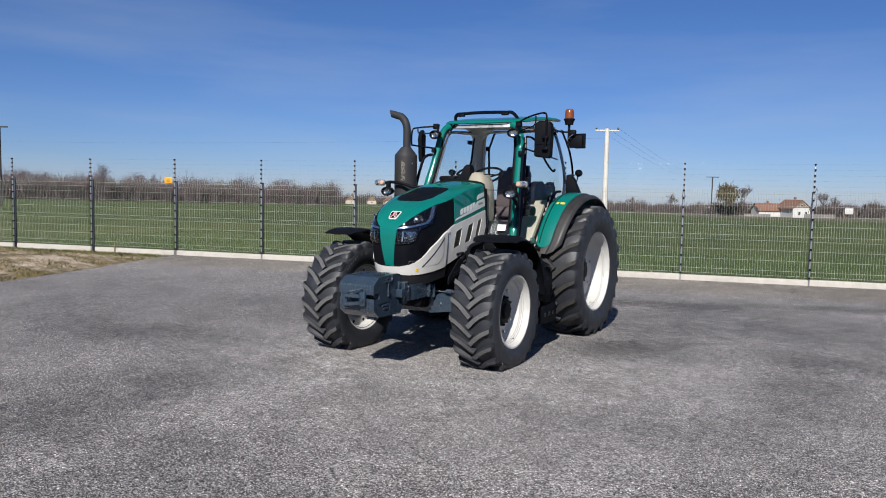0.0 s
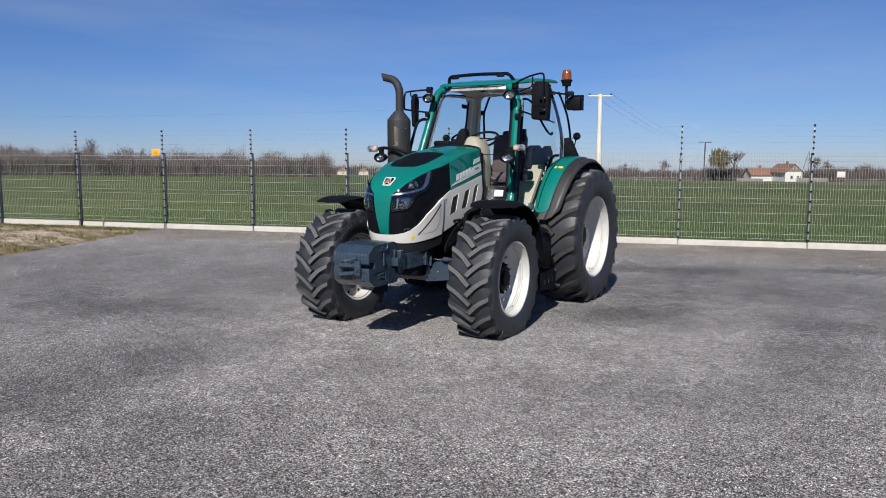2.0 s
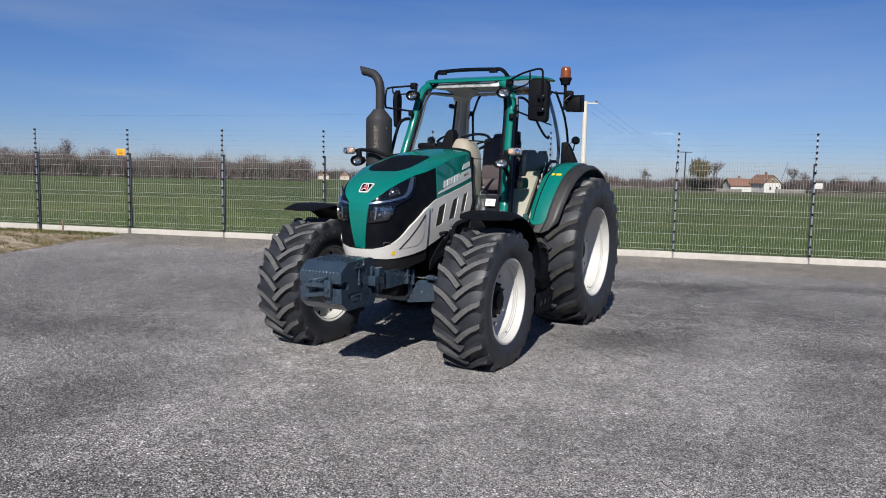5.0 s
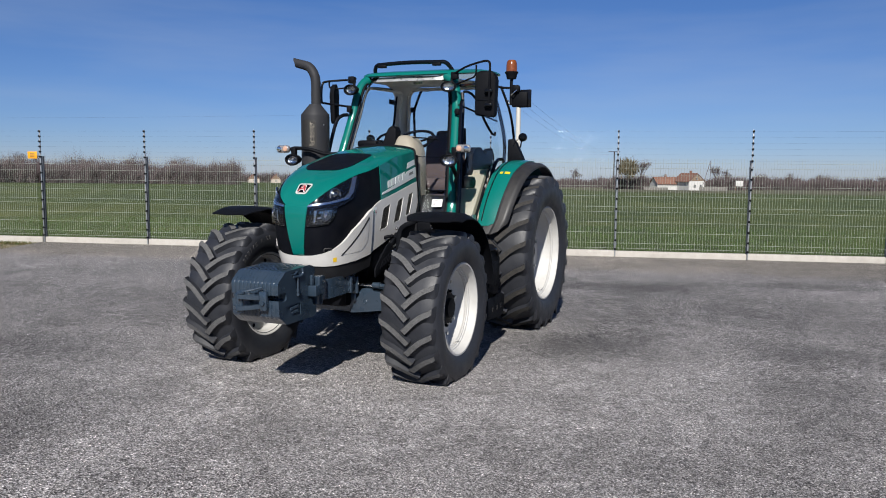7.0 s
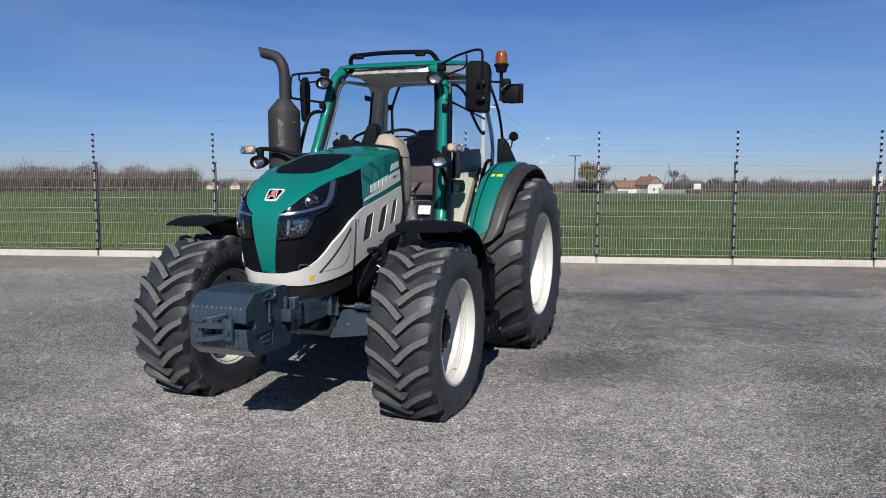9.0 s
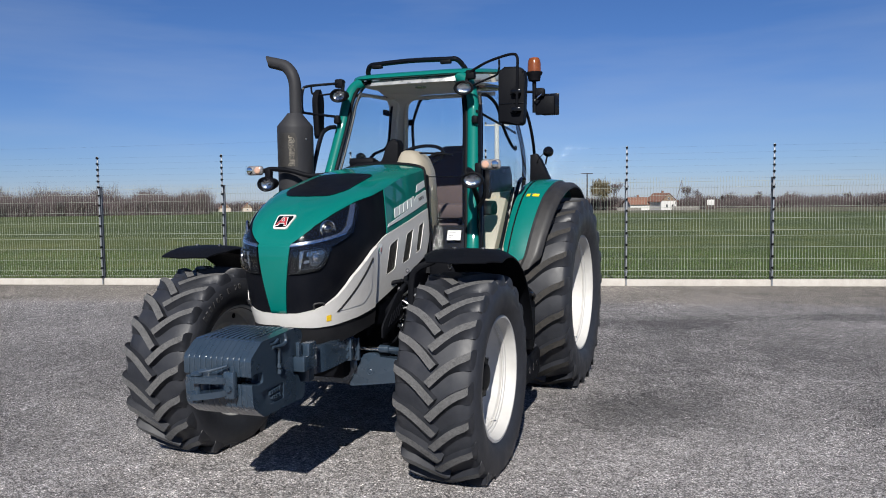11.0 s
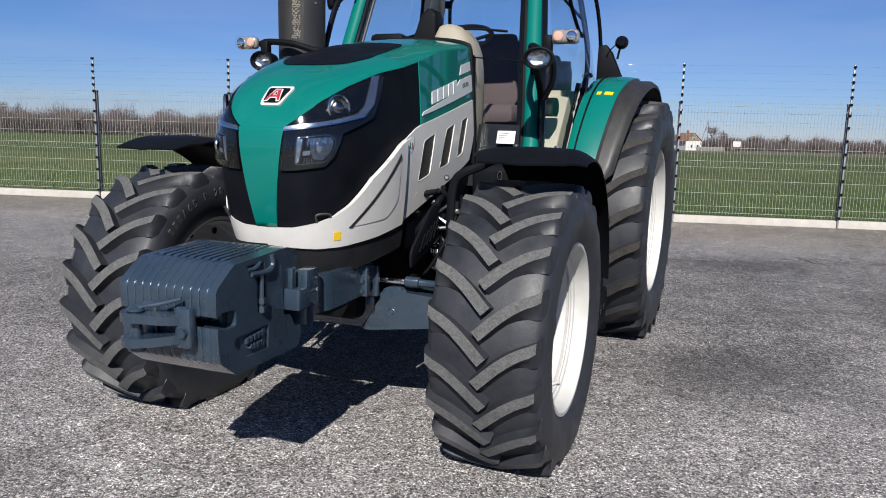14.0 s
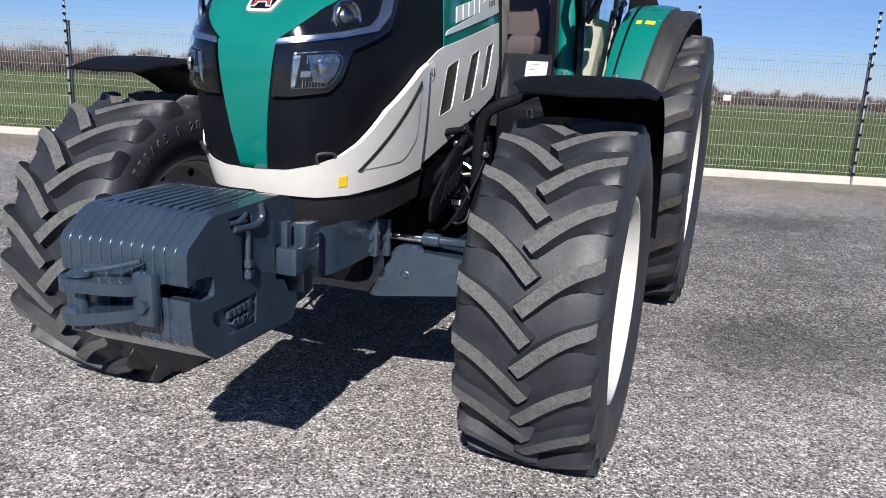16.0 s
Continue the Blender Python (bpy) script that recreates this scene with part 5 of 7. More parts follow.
    part("beam_well", bm_sheet([(s * (0.226 + (a - 0.226) * 0.95), 1.32 + (z - 1.32) * 0.94) for a, z in rounded(lo, 0.01)], place_wall, 0.011, 0.0135, 0.03), PANEL, hl, "dark low beam housing")
    part("beam_mirror", bm_sheet([(s * a, z) for a, z in ((0.153, 1.268), (0.163, 1.268), (0.180, 1.360), (0.160, 1.361))], place_wall, 0.013, 0.016, 0.03), RIBBED, hl, "bright chromed side reflector")
    # small bright square in the housing, drawn as a plain silver sheet
    part("beam_square", bm_sheet([(s * a, z) for a, z in ((0.178, 1.296), (0.206, 1.299), (0.207, 1.317), (0.180, 1.313))], place_wall, 0.013, 0.0165, 0.03), SILVER, hl, "small silver square in the low beam housing")
    part("beam_mirror", bm_sheet([(s * a, z) for a, z in ((0.206, 1.320), (0.214, 1.285), (0.250, 1.281), (0.279, 1.310), (0.294, 1.352), (0.277, 1.370), (0.200, 1.362))], place_wall, 0.013, 0.0155, 0.03), DARKCHROME, hl, "smoked chrome reflector")
    bulb = place_wall(s * 0.243, 1.328, 0.012)
    part("bulb", bm_lathe([(0, 0.027), (0.009, 0.027), (0.009, 0.022), (0.004, 0.020), (0.006, 0.010), (0.012, 0.0)], bulb, nrm, 20), RIBBED, hl, "round bulb cap")
    for k in range(14):
        a0 = 0.196 + 0.0068 * k
        part("reflector_rib", bm_sheet([(s * a0, 1.337 + 0.0008 * k), (s * (a0 + 0.0022), 1.337 + 0.0008 * k), (s * (a0 + 0.0042), 1.361 + 0.0006 * k), (s * (a0 + 0.002), 1.361 + 0.0006 * k)], place_wall, 0.0145, 0.0175, 0.03), RIBBED if k % 3 else CHROME, hl)
    for k in range(9):
        a0 = 0.182 + 0.0085 * k
        part("reflector_rib", bm_sheet([(s * a0, 1.268), (s * (a0 + 0.0022), 1.268), (s * (a0 + 0.0042), 1.288 + 0.0008 * k), (s * (a0 + 0.002), 1.288 + 0.0008 * k)], place_wall, 0.0145, 0.0175, 0.03), DARKCHROME, hl)
    part("lens", bm_sheet([(s * a, z - 0.004) for a, z in bez], place_wall, 0.018, 0.020, 0.04), LENS, hl, "clear lens")
    # pull loop at the foot of the panel
    part("latch", bm_tube([place_wall(s * 0.235, 1.035, 0.01), place_wall(s * 0.232, 1.065, 0.014), place_wall(s * 0.285, 1.068, 0.014), place_wall(s * 0.295, 1.045, 0.01)], 0.005, 6), GREY, T, "small grey latch loop")
    # dark skirt below the trim
    sk = [(0.0, 0.80), (0.36, 0.80), (0.76, 0.885), (0.77, 0.995), (0.55, 0.955), (0.36, 0.932), (0.0, 0.937)]
    part("skirt", bm_sheet([(s * a, z) for a, z in sk], place_wall, -0.02, 0.012, 0.05), SKIRT, T, "dusty dark grey lower skirt")
    plate_y = lambda u, v, w, s=s: Vector((s * (0.43 + w + 0.10 * (u + 2.45)), u, v))
    bay = part("bay_plate", bm_prism(rounded([(-2.44, 0.80), (-2.44, 0.878), (-2.25, 1.06), (-2.19, 1.072), (-2.175, 0.91)], 0.02), plate_y, 0.012, 0.003), BLACK, T, "black ribbed plate beside the engine")
    for k in range(5):
        y0 = -2.37 + 0.032 * k
        part("plate_rib", bm_tube([plate_y(y0, 0.865 + 0.012 * k, 0.012), plate_y(y0 + 0.05, 0.94 + 0.016 * k, 0.012)], 0.006, 6, curve=False), BLACK, bay)
    part("fuel_pipe", bm_tube([mirror(p, s) for p in ((0.51, -2.06, 1.19), (0.496, -2.10, 1.157), (0.494, -2.10, 1.075), (0.447, -2.10, 1.028), (0.41, -2.10, 1.002))], 0.008, 8), STEEL, T, "bright steel pipe")
    part("fuel_pipe", bm_tube([mirror(p, s) for p in ((0.40, -2.12, 0.972), (0.43, -2.12, 0.992), (0.455, -2.12, 0.988), (0.49, -2.12, 0.968))], 0.009, 8), STEEL, T, "bright steel pipe")
    part("fuel_pipe", bm_tube([mirror(p, s) for p in ((0.40, -2.12, 0.938), (0.49, -2.12, 0.951))], 0.009, 8, curve=False), STEEL, T, "bright steel pipe")
    part("pipe_nut", bm_lathe([(-0.012, 0.014), (0.012, 0.014), (0.012, 0)], (s * 0.405, -2.105, 1.0), (s * 0.9, -0.2, 0.3), 6), STEEL, T)
    part("hose", bm_tube([mirror(p, s) for p in ((0.47, -2.13, 0.90), (0.492, -2.14, 0.85), (0.485, -2.15, 0.78), (0.45, -2.15, 0.755), (0.42, -2.14, 0.757))], 0.005, 6), DARKSTEEL, T, "thin grey hose")
    part("hose", bm_tube([mirror(p, s) for p in ((0.30, -2.16, 1.06), (0.36, -2.14, 1.10), (0.44, -2.08, 1.11), (0.50, -2.03, 1.05))], 0.014, 8), BLACK, T)
    can = part("canister", bm_lathe([(0, 0.03), (0.012, 0.046), (0.088, 0.048), (0.096, 0.043), (0.104, 0.048), (0.112, 0.048), (0.122, 0.038), (0.145, 0.038), (0.15, 0.026), (0.17, 0.024), (0.17, 0)], (s * 0.425, -2.10, 0.756), (0, 0, 1), 24), GLOSSBLACK, T, "glossy black filter canister")
    for k in range(4):
        part("print_bar", bm_box((s * 0.437 + 0.010 * (k - 1.5), -2.149, 0.838), (0.006, 0.004, 0.020), 0.001), PAPER, can)
    for k in range(3):
        part("clip_ring", bm_tube([(s * 0.432 + (0.020 + 0.004 * k) * math.cos(q), -2.135 - 0.012 * k + 0.01 * math.sin(q), 0.905 + (0.020 + 0.004 * k) * math.sin(q)) for q in (i * math.tau / 14 for i in range(15))], 0.0035, 6, curve=False), STEEL, T)
    part("side_skirt", bm_sheet([(s * a, z) for a, z in [(0.80, 0.80), (0.98, 0.86), (1.10, 1.07), (0.80, 0.995)]], place_wall, -0.06, -0.03, 0.08), BLACK, T)
part("sticker", bm_sheet([(0.314, 0.958), (0.346, 0.961), (0.341, 0.997), (0.310, 0.992)], place_wall, 0.02, 0.024, 0.05), YELLOW, T, "yellow warning sticker")
# air vent in the bonnet's top, badge
vent = [(-0.15, -2.52), (0.15, -2.52), (0.21, -2.40), (0.20, -2.02), (0.17, -1.98), (-0.17, -1.98), (-0.20, -2.02), (-0.21, -2.40)]
part("bonnet_vent", bm_sheet(rounded(vent, 0.05), place_top, -0.002, 0.004, 0.05), PANEL, T, "dark mesh bonnet air vent")
bz = 1.522
rim_b = [(-0.062, bz + 0.036), (0.062, bz + 0.036), (0.046, bz - 0.040), (-0.046, bz - 0.040)]
bd = part("badge", bm_sheet(rounded(rim_b, 0.014), place_nose, -0.002, 0.006, 0.02), WHITE, T, "white-rimmed dark emblem")
ins = [(-0.050, bz + 0.027), (0.050, bz + 0.027), (0.036, bz - 0.031), (-0.036, bz - 0.031)]
part("emblem_field", bm_sheet(rounded(ins, 0.01), place_nose, 0.005, 0.0085, 0.02), GLOSSBLACK, bd)
for grow, mat, low, high in ((0.0035, PAPER, 0.008, 0.0095), (0.0, RED, 0.009, 0.011)):
    g = grow
    legs = (((-0.033 - g, bz - 0.023 - g), (-0.023 + g, bz - 0.023 - g), (-0.003 + g, bz + 0.019 + g), (-0.012 - g, bz + 0.019 + g)),
            ((0.023 - g, bz - 0.023 - g), (0.033 + g, bz - 0.023 - g), (0.014 + g, bz + 0.019 + g), (-0.004 - g, bz + 0.019 + g)),
            ((-0.016, bz - 0.010 - g), (0.020, bz - 0.010 - g), (0.018, bz - 0.002 + g), (-0.014, bz - 0.002 + g)))
    for p in legs:
        part("emblem_bar", bm_sheet(list(p), place_nose, low, high, 0.02), mat, bd, "dark red emblem bar" if mat == RED else "")
# rubber seal behind the bonnet, firewall
seal = [Vector((s * v[0], v[1], v[2])) for s, v in [(1, place_wall(1.74, z, 0.004)) for z in (1.22, 1.4, 1.6, 1.78)]]
back = top_rib(HOOD_END - 0.001)
loop = seal + [v + Vector((0, 0.006, 0.004)) for v in back[::3]] + [Vector((-v.x, v.y + 0.006, v.z + 0.004)) for v in reversed(back[::3])] + [Vector((-v.x, v.y, v.z)) for v in reversed(seal)]
part("bonnet_seal", bm_tube(loop, 0.014, 8, n=3), BLACK, T, "black rubber seal")
part("firewall", bm_box((0, -1.36, 1.36), (0.70, 0.06, 0.92), 0.02), BLACK, T)

# cab: pillars, roof, glass
A_PATH = [(0.675, -1.36, 1.12), (0.655, -1.24, 1.45), (0.605, -1.07, 1.87), (0.565, -0.92, 2.25), (0.54, -0.87, 2.44), (0.495, -0.84, 2.555), (0.41, -0.83, 2.605)]
C_PATH = [(0.74, 0.36, 1.60), (0.735, 0.55, 1.95), (0.70, 0.50, 2.32), (0.63, 0.34, 2.62)]
for s in (1, -1):
    part("front_pillar", bm_tube([mirror(p, s) for p in A_PATH], 0.047, 14, flat=0.85), PILLARGREEN, T, "green cab front pillar")
    part("pillar_seal", bm_tube([mirror((p[0] - 0.052, p[1] - 0.010, p[2]), s) for p in A_PATH], 0.015, 8), BLACK, T, "black windscreen seal")
    part("pillar_lining", bm_tube([mirror((p[0] - 0.072, p[1] + 0.03, p[2]), s) for p in A_PATH], 0.010 if s < 0 else 0.024, 8), GREY if s < 0 else BLACK, T)
    part("door_post", bm_tube([mirror((p[0] + 0.035, p[1] + 0.085, p[2]), s) for p in A_PATH[:5]], 0.02, 8), GLOSSBLACK, T, "black door edge")
    part("rear_pillar", bm_tube([mirror(p, s) for p in C_PATH], 0.015, 8), GLOSSBLACK, T)
    # inner lining of the rear corner, between the side and the rear window
    bm = bmesh.new()
    if s < 0:
        levels = ((1.2, 0.56, 0.40, 0.70, 0.24), (1.9, 0.57, 0.43, 0.68, 0.25), (2.25, 0.55, 0.42, 0.635, 0.22), (2.52, 0.51, 0.38, 0.59, 0.15), (2.60, 0.44, 0.36, 0.57, 0.02), (2.63, 0.30, 0.36, 0.55, -0.2))
        for z0, x0, y0, x1, y1 in levels:
            for x, y in ((x0, y0), (x1, y1), (x1 + 0.02, y1 + 0.02), (x0 + 0.03, y0 + 0.06)):
                bm.verts.new((-x, y, z0))
        bm.verts.ensure_lookup_table()
        for r in range(len(levels) - 1):
            for k in range(4):
                bm.faces.new([bm.verts[i] for i in (r * 4 + k, r * 4 + (k + 1) % 4, r * 4 + 4 + (k + 1) % 4, r * 4 + 4 + k)])
        part("corner_lining", bm, PILLAR, T, "grey-beige inner pillar lining", sharp=50)
    else:
        part("corner_lining", tube(bm, [(0.64, 0.37, 1.5), (0.65, 0.46, 1.95), (0.60, 0.42, 2.3), (0.53, 0.34, 2.60)], 0.02, 8), BLACK, T)
    # side glass: a door pane from the front pillar to the rear one
    def side_place(u, v, w, s=s):
        # u along y, v height
        x = 0.70 + 0.07 * math.sin((u + 1.2) / 1.9 * math.pi) - 0.17 * max(0, v - 1.75) / 0.8
        return Vector((s * (x + w), u, v))
    pane = [(-1.20, 1.16), (-0.80, 1.16), (-0.28, 1.72), (0.42, 1.76), (0.55, 1.95), (0.49, 2.32), (0.36, 2.55), (-0.78, 2.52), (-0.84, 2.3), (-0.98, 1.87), (-1.12, 1.45)]
    g = part("door_glass", bm_sheet(pane, side_place, 0.0, 0.005, 0.2), GLASS, T, "clear door pane")
    g.visible_shadow = False
    part("door_edge", bm_tube([side_place(u, v, 0.004) for u, v in ((-1.14, 1.14), (-0.80, 1.14), (-0.54, 1.46), (-0.27, 1.76), (0.0, 1.80))], 0.018, 8, n=3), GLOSSBLACK, T)
    part("door_edge", bm_tube([side_place(u, v, 0.004) for u, v in ((-0.86, 2.50), (-0.3, 2.57), (0.36, 2.60))], 0.016, 8, n=3), GLOSSBLACK, T)
    part("wheel_arch_lining", bm_prism([(-0.86, 0.95), (-0.80, 1.20), (-0.34, 1.68), (0.35, 1.70), (0.35, 0.95)], lambda u, v, w, s=s: Vector((s * (0.46 + w), u, v)), 0.23, 0.02), CREAM, T, "cream inner wheel arch lining")
    part("arch_strip", bm_tube([mirror(p, s) for p in ((0.745, -0.90, 1.14), (0.74, -0.62, 1.42), (0.74, -0.36, 1.72))], 0.014, 8, n=2), BLACK, T, "black sill strip")
    part("sill_trim", bm_tube([mirror(p, s) for p in ((0.757, -0.86, 1.14), (0.752, -0.58, 1.42), (0.75, -0.32, 1.72))], 0.011, 8, n=2), CREAM, T, "cream sill strip")
    part("sill_bracket", bm_box((s * 0.75, -0.90, 1.21), (0.02, 0.10, 0.07), 0.006), STEEL, T, "bright steel bracket")
    for k in range(5):
        part("sticker_bar", bm_sheet([(-0.60 + 0.055 * k, 1.50 + 0.062 * k), (-0.565 + 0.055 * k, 1.525 + 0.062 * k), (-0.575 + 0.055 * k, 1.545 + 0.062 * k), (-0.605 + 0.055 * k, 1.525 + 0.062 * k)], side_place, 0.006, 0.008, 0.2), PAPER, T, "white sticker lettering bar")

# windscreen
def screen_place(u, v, w):
    y = -0.86 - (2.48 - v) * 0.405 - 0.05 * (1 - (u / 0.66) ** 2)
    return Vector((u, y - w, v))


g = part("windscreen", bm_sheet([(-0.63, 1.16), (0.63, 1.16), (0.585, 1.60), (0.55, 1.87), (0.50, 2.25), (0.475, 2.44), (0.41, 2.555), (-0.41, 2.555), (-0.475, 2.44), (-0.50, 2.25), (-0.55, 1.87), (-0.585, 1.60)], screen_place, 0, 0.005, 0.12), GLASS, T, "clear windscreen")
g.visible_shadow = False
part("header_strip", bm_sheet([(-0.33, 2.562), (0.41, 2.562), (0.40, 2.606), (-0.30, 2.606)], screen_place, 0.012, 0.020, 0.08), SILVERFILM, T, "crumpled silver film over the windscreen header")
part("visor_window", bm_lathe([(0, 0.0), (0.0, 0.05), (0.004, 0.05), (0.004, 0)], (-0.02, -0.52, 2.586), (0, -0.05, -1), 24), GLOSSBLACK, T, "round dark dome lamp in the ceiling")
part("windscreen_foot", bm_sheet([(-0.64, 1.10), (0.64, 1.10), (0.63, 1.18), (-0.63, 1.18)], screen_place, -0.03, 0.01, 0.08), BLACK, T)
part("lower_screen_panel", bm_sheet([(0.36, 1.17), (0.62, 1.17), (0.595, 1.44), (0.36, 1.44)], screen_place, -0.045, -0.03, 0.08), BLACK, T, "black panel behind the lower windscreen")
part("paper_notice", bm_sheet([(0.485, 1.335), (0.585, 1.335), (0.585, 1.405), (0.485, 1.405)], screen_place, 0.006, 0.009, 0.05), PAPER, T, "white paper notice")
for k in range(4):
    part("print_line", bm_sheet([(0.495, 1.390 - 0.012 * k), (0.55 - 0.01 * k, 1.390 - 0.012 * k), (0.55 - 0.01 * k, 1.393 - 0.012 * k), (0.495, 1.393 - 0.012 * k)], screen_place, 0.009, 0.0105, 0.05), INK, T)
part("wiper", bm_tube([screen_place(u, v, 0.03) for u, v in ((0.0, 2.00), (0.15, 1.99), (0.3, 1.985), (0.46, 1.97))], 0.008, 6), BLACK, T, "black windscreen wiper")
part("washer_hose", bm_tube([(0.36, -1.39, 1.80), (0.48, -1.22, 1.80), (0.60, -1.12, 1.80)], 0.004, 6), BLACK, T)

# roof: a domed lid with rounded corners
bm = bmesh.new()
def roof_ring(k, z):
    pts = []
    for i in range(56):
        q = 2 * math.pi * i / 56
        cx, cy = math.cos(q), math.sin(q)
        u = math.copysign(abs(cx) ** 0.42, cx)
        v = math.copysign(abs(cy) ** 0.42, cy)
        y = -0.275 + 0.645 * k * v
        x = (0.535 + 0.19 * (y + 0.97) / 1.3) * k * u
        pts.append((x, y, z + float(np.interp(y, (-0.95, -0.6, -0.2, 0.37), (0.0, 0.045, 0.10, 0.118)))))
    return [bm.verts.new(p) for p in pts]


rr = [roof_ring(k, z) for k, z in ((0.92, 2.602), (0.985, 2.604), (1.0, 2.615), (0.985, 2.630), (0.94, 2.643), (0.86, 2.650), (0.70, 2.656), (0.40, 2.662))]
for a, b in zip(rr, rr[1:]):
    for i in range(56):
        bm.faces.new((a[i], a[(i + 1) % 56], b[(i + 1) % 56], b[i]))
bm.faces.new(rr[-1]); bm.faces.new(rr[0][::-1])
part("roof", bm, GREEN, T, "green domed cab roof", sharp=50)
part("headliner", bm_prism(rounded([(-0.44, -0.83), (0.44, -0.83), (0.56, 0.38), (-0.56, 0.38)], 0.10), lambda u, v, w: Vector((u, v, 2.568 + 0.075 * (v + 0.83) / 1.2 + w)), 0.018, 0.005), LINER, T, "grey-beige cab headliner")
part("roof_rail", bm_tube([(-0.395, -0.72, 2.62), (-0.40, -0.75, 2.70), (-0.365, -0.77, 2.745), (-0.28, -0.78, 2.752), (0.0, -0.80, 2.757), (0.30, -0.78, 2.752), (0.39, -0.77, 2.745), (0.44, -0.72, 2.68), (0.47, -0.68, 2.60)], 0.021, 10), GLOSSBLACK, T, "black tubular roof rail")
for x in (-0.30, 0.30):
    part("rail_clamp", bm_box((x, -0.785, 2.73), (0.09, 0.04, 0.03), 0.008), BLACK, T)
# lining round the rear and the right-hand window, with rounded corners
loop = rounded([(-0.565, 1.62), (0.60, 1.62), (0.54, 2.615), (-0.50, 2.615)], 0.12, 6)
part("window_lining", bm_tube([(u, 0.43 - 0.12 * max(0, v - 1.9), v) for u, v in [(0.40, 2.615)] + loop[21:28] + loop[0:7] + [(0.40, 1.62)]], 0.020, 8, curve=False), PILLAR, T, "grey-beige window lining")
loop = rounded([(-0.95, 1.72), (0.30, 1.72), (0.16, 2.565), (-0.72, 2.53)], 0.10, 6)
part("window_lining", bm_tube([(-0.66 + 0.16 * max(0, v - 1.75) / 0.8, u, v) for u, v in loop + loop[:1]], 0.014, 8, curve=False), PILLAR, T, "grey-beige window lining")
# rear window and its ironwork
g = part("rear_window", bm_sheet([(-0.56, 1.65), (0.60, 1.65), (0.54, 2.61), (-0.50, 2.61)], lambda u, v, w: Vector((u, 0.45 - 0.12 * max(0, v - 1.9) + w, v)), 0, 0.005, 0.4), GLASS, T, "clear rear window")
g.visible_shadow = False
part("rear_sill", bm_box((0, 0.40, 1.42), (1.0, 0.10, 0.5), 0.02), BLACK, T)
part("grab_bar", bm_tube([(-0.585, 0.175, 2.53), (-0.60, 0.172, 2.40), (-0.615, 0.165, 2.22), (-0.625, 0.12, 2.13), (-0.63, 0.0, 2.09), (-0.635, -0.14, 2.055), (-0.64, -0.22, 2.01)], 0.014, 8), BLACK, T, "black grab bar")
part("grab_bar", bm_tube([(-0.30, 0.40, 2.63), (-0.34, 0.41, 2.622), (-0.385, 0.41, 2.585), (-0.44, 0.42, 2.46), (-0.468, 0.42, 2.36), (-0.468, 0.43, 2.18), (-0.46, 0.43, 1.9)], 0.015, 8), BLACK, T, "black bent window bar")
part("grab_bar", bm_tube([(-0.465, 0.42, 2.405), (-0.508, 0.42, 2.408), (-0.52, 0.42, 2.35), (-0.545, 0.42, 2.19), (-0.55, 0.42, 1.95)], 0.010, 8, n=3), BLACK, T)
part("window_catch", bm_box((-0.30, 0.39, 2.615), (0.07, 0.03, 0.04), 0.012), BLACK, T)
part("window_catch", bm_box((-0.605, 0.085, 2.455), (0.022, 0.13, 0.055), 0.012), BLACK, T)
part("window_catch", bm_box((-0.475, 0.405, 2.385), (0.06, 0.03, 0.06), 0.012), BLACK, T)
part("door_strut", bm_tube([(0.60, -0.94, 2.31), (0.62, -0.40, 2.268), (0.63, 0.20, 2.225)], 0.010, 8), BLACK, T, "black gas strut")
part("door_handle", bm_tube([(0.63, -0.88, 2.44), (0.65, -0.78, 2.44), (0.675, -0.62, 2.38), (0.68, -0.47, 2.25), (0.69, -0.355, 2.16), (0.70, -0.2, 2.075), (0.70, -0.09, 2.06), (0.69, -0.05, 2.085)], 0.013, 8), BLACK, T, "black inner door pull")
# dashboard, wheel, seat
def rounded_column(levels, power=0.55, n=40):
    """A closed upright body from rounded-rectangular rings (height, x from, x to, y from, y to)."""
    bm = bmesh.new()
    rings = []
    for z, x0, x1, y0, y1 in levels:
        ring = []
        for i in range(n):
            q = 2 * math.pi * i / n
            cu, cv = math.cos(q), math.sin(q)
            ring.append(bm.verts.new(((x0 + x1) / 2 + (x1 - x0) / 2 * math.copysign(abs(cu) ** power, cu), (y0 + y1) / 2 + (y1 - y0) / 2 * math.copysign(abs(cv) ** power, cv), z)))
        rings.append(ring)
    for a, b in zip(rings, rings[1:]):
        for i in range(n):
            bm.faces.new((a[i], a[(i + 1) % n], b[(i + 1) % n], b[i]))
    bm.faces.new(rings[0][::-1]); bm.faces.new(rings[-1])
    return bm


part("cowl", rounded_column([(1.05, 0.0, 0.30, -1.36, -1.0), (1.35, 0.0, 0.315, -1.38, -1.0), (1.62, 0.0, 0.325, -1.375, -1.0), (1.76, 0.02, 0.315, -1.35, -1.0), (1.85, 0.03, 0.295, -1.32, -0.98), (1.92, 0.04, 0.26, -1.28, -0.96), (1.965, 0.05, 0.225, -1.25, -0.95), (1.995, 0.06, 0.19, -1.22, -0.95), (2.01, 0.08, 0.15, -1.18, -0.98)]), CREAM, T, "cream moulded cowl behind the bonnet", sharp=60)
part("dash_shelf", bm_prism(rounded([(-1.33, 1.05), (-1.36, 1.5), (-1.33, 1.82), (-1.22, 1.93), (-1.05, 1.94), (-1.0, 1.05)], 0.05), lambda u, v, w: Vector((-0.34 + w, u, v)), 0.34, 0.05), BLACK, T, "black dashboard shelf")
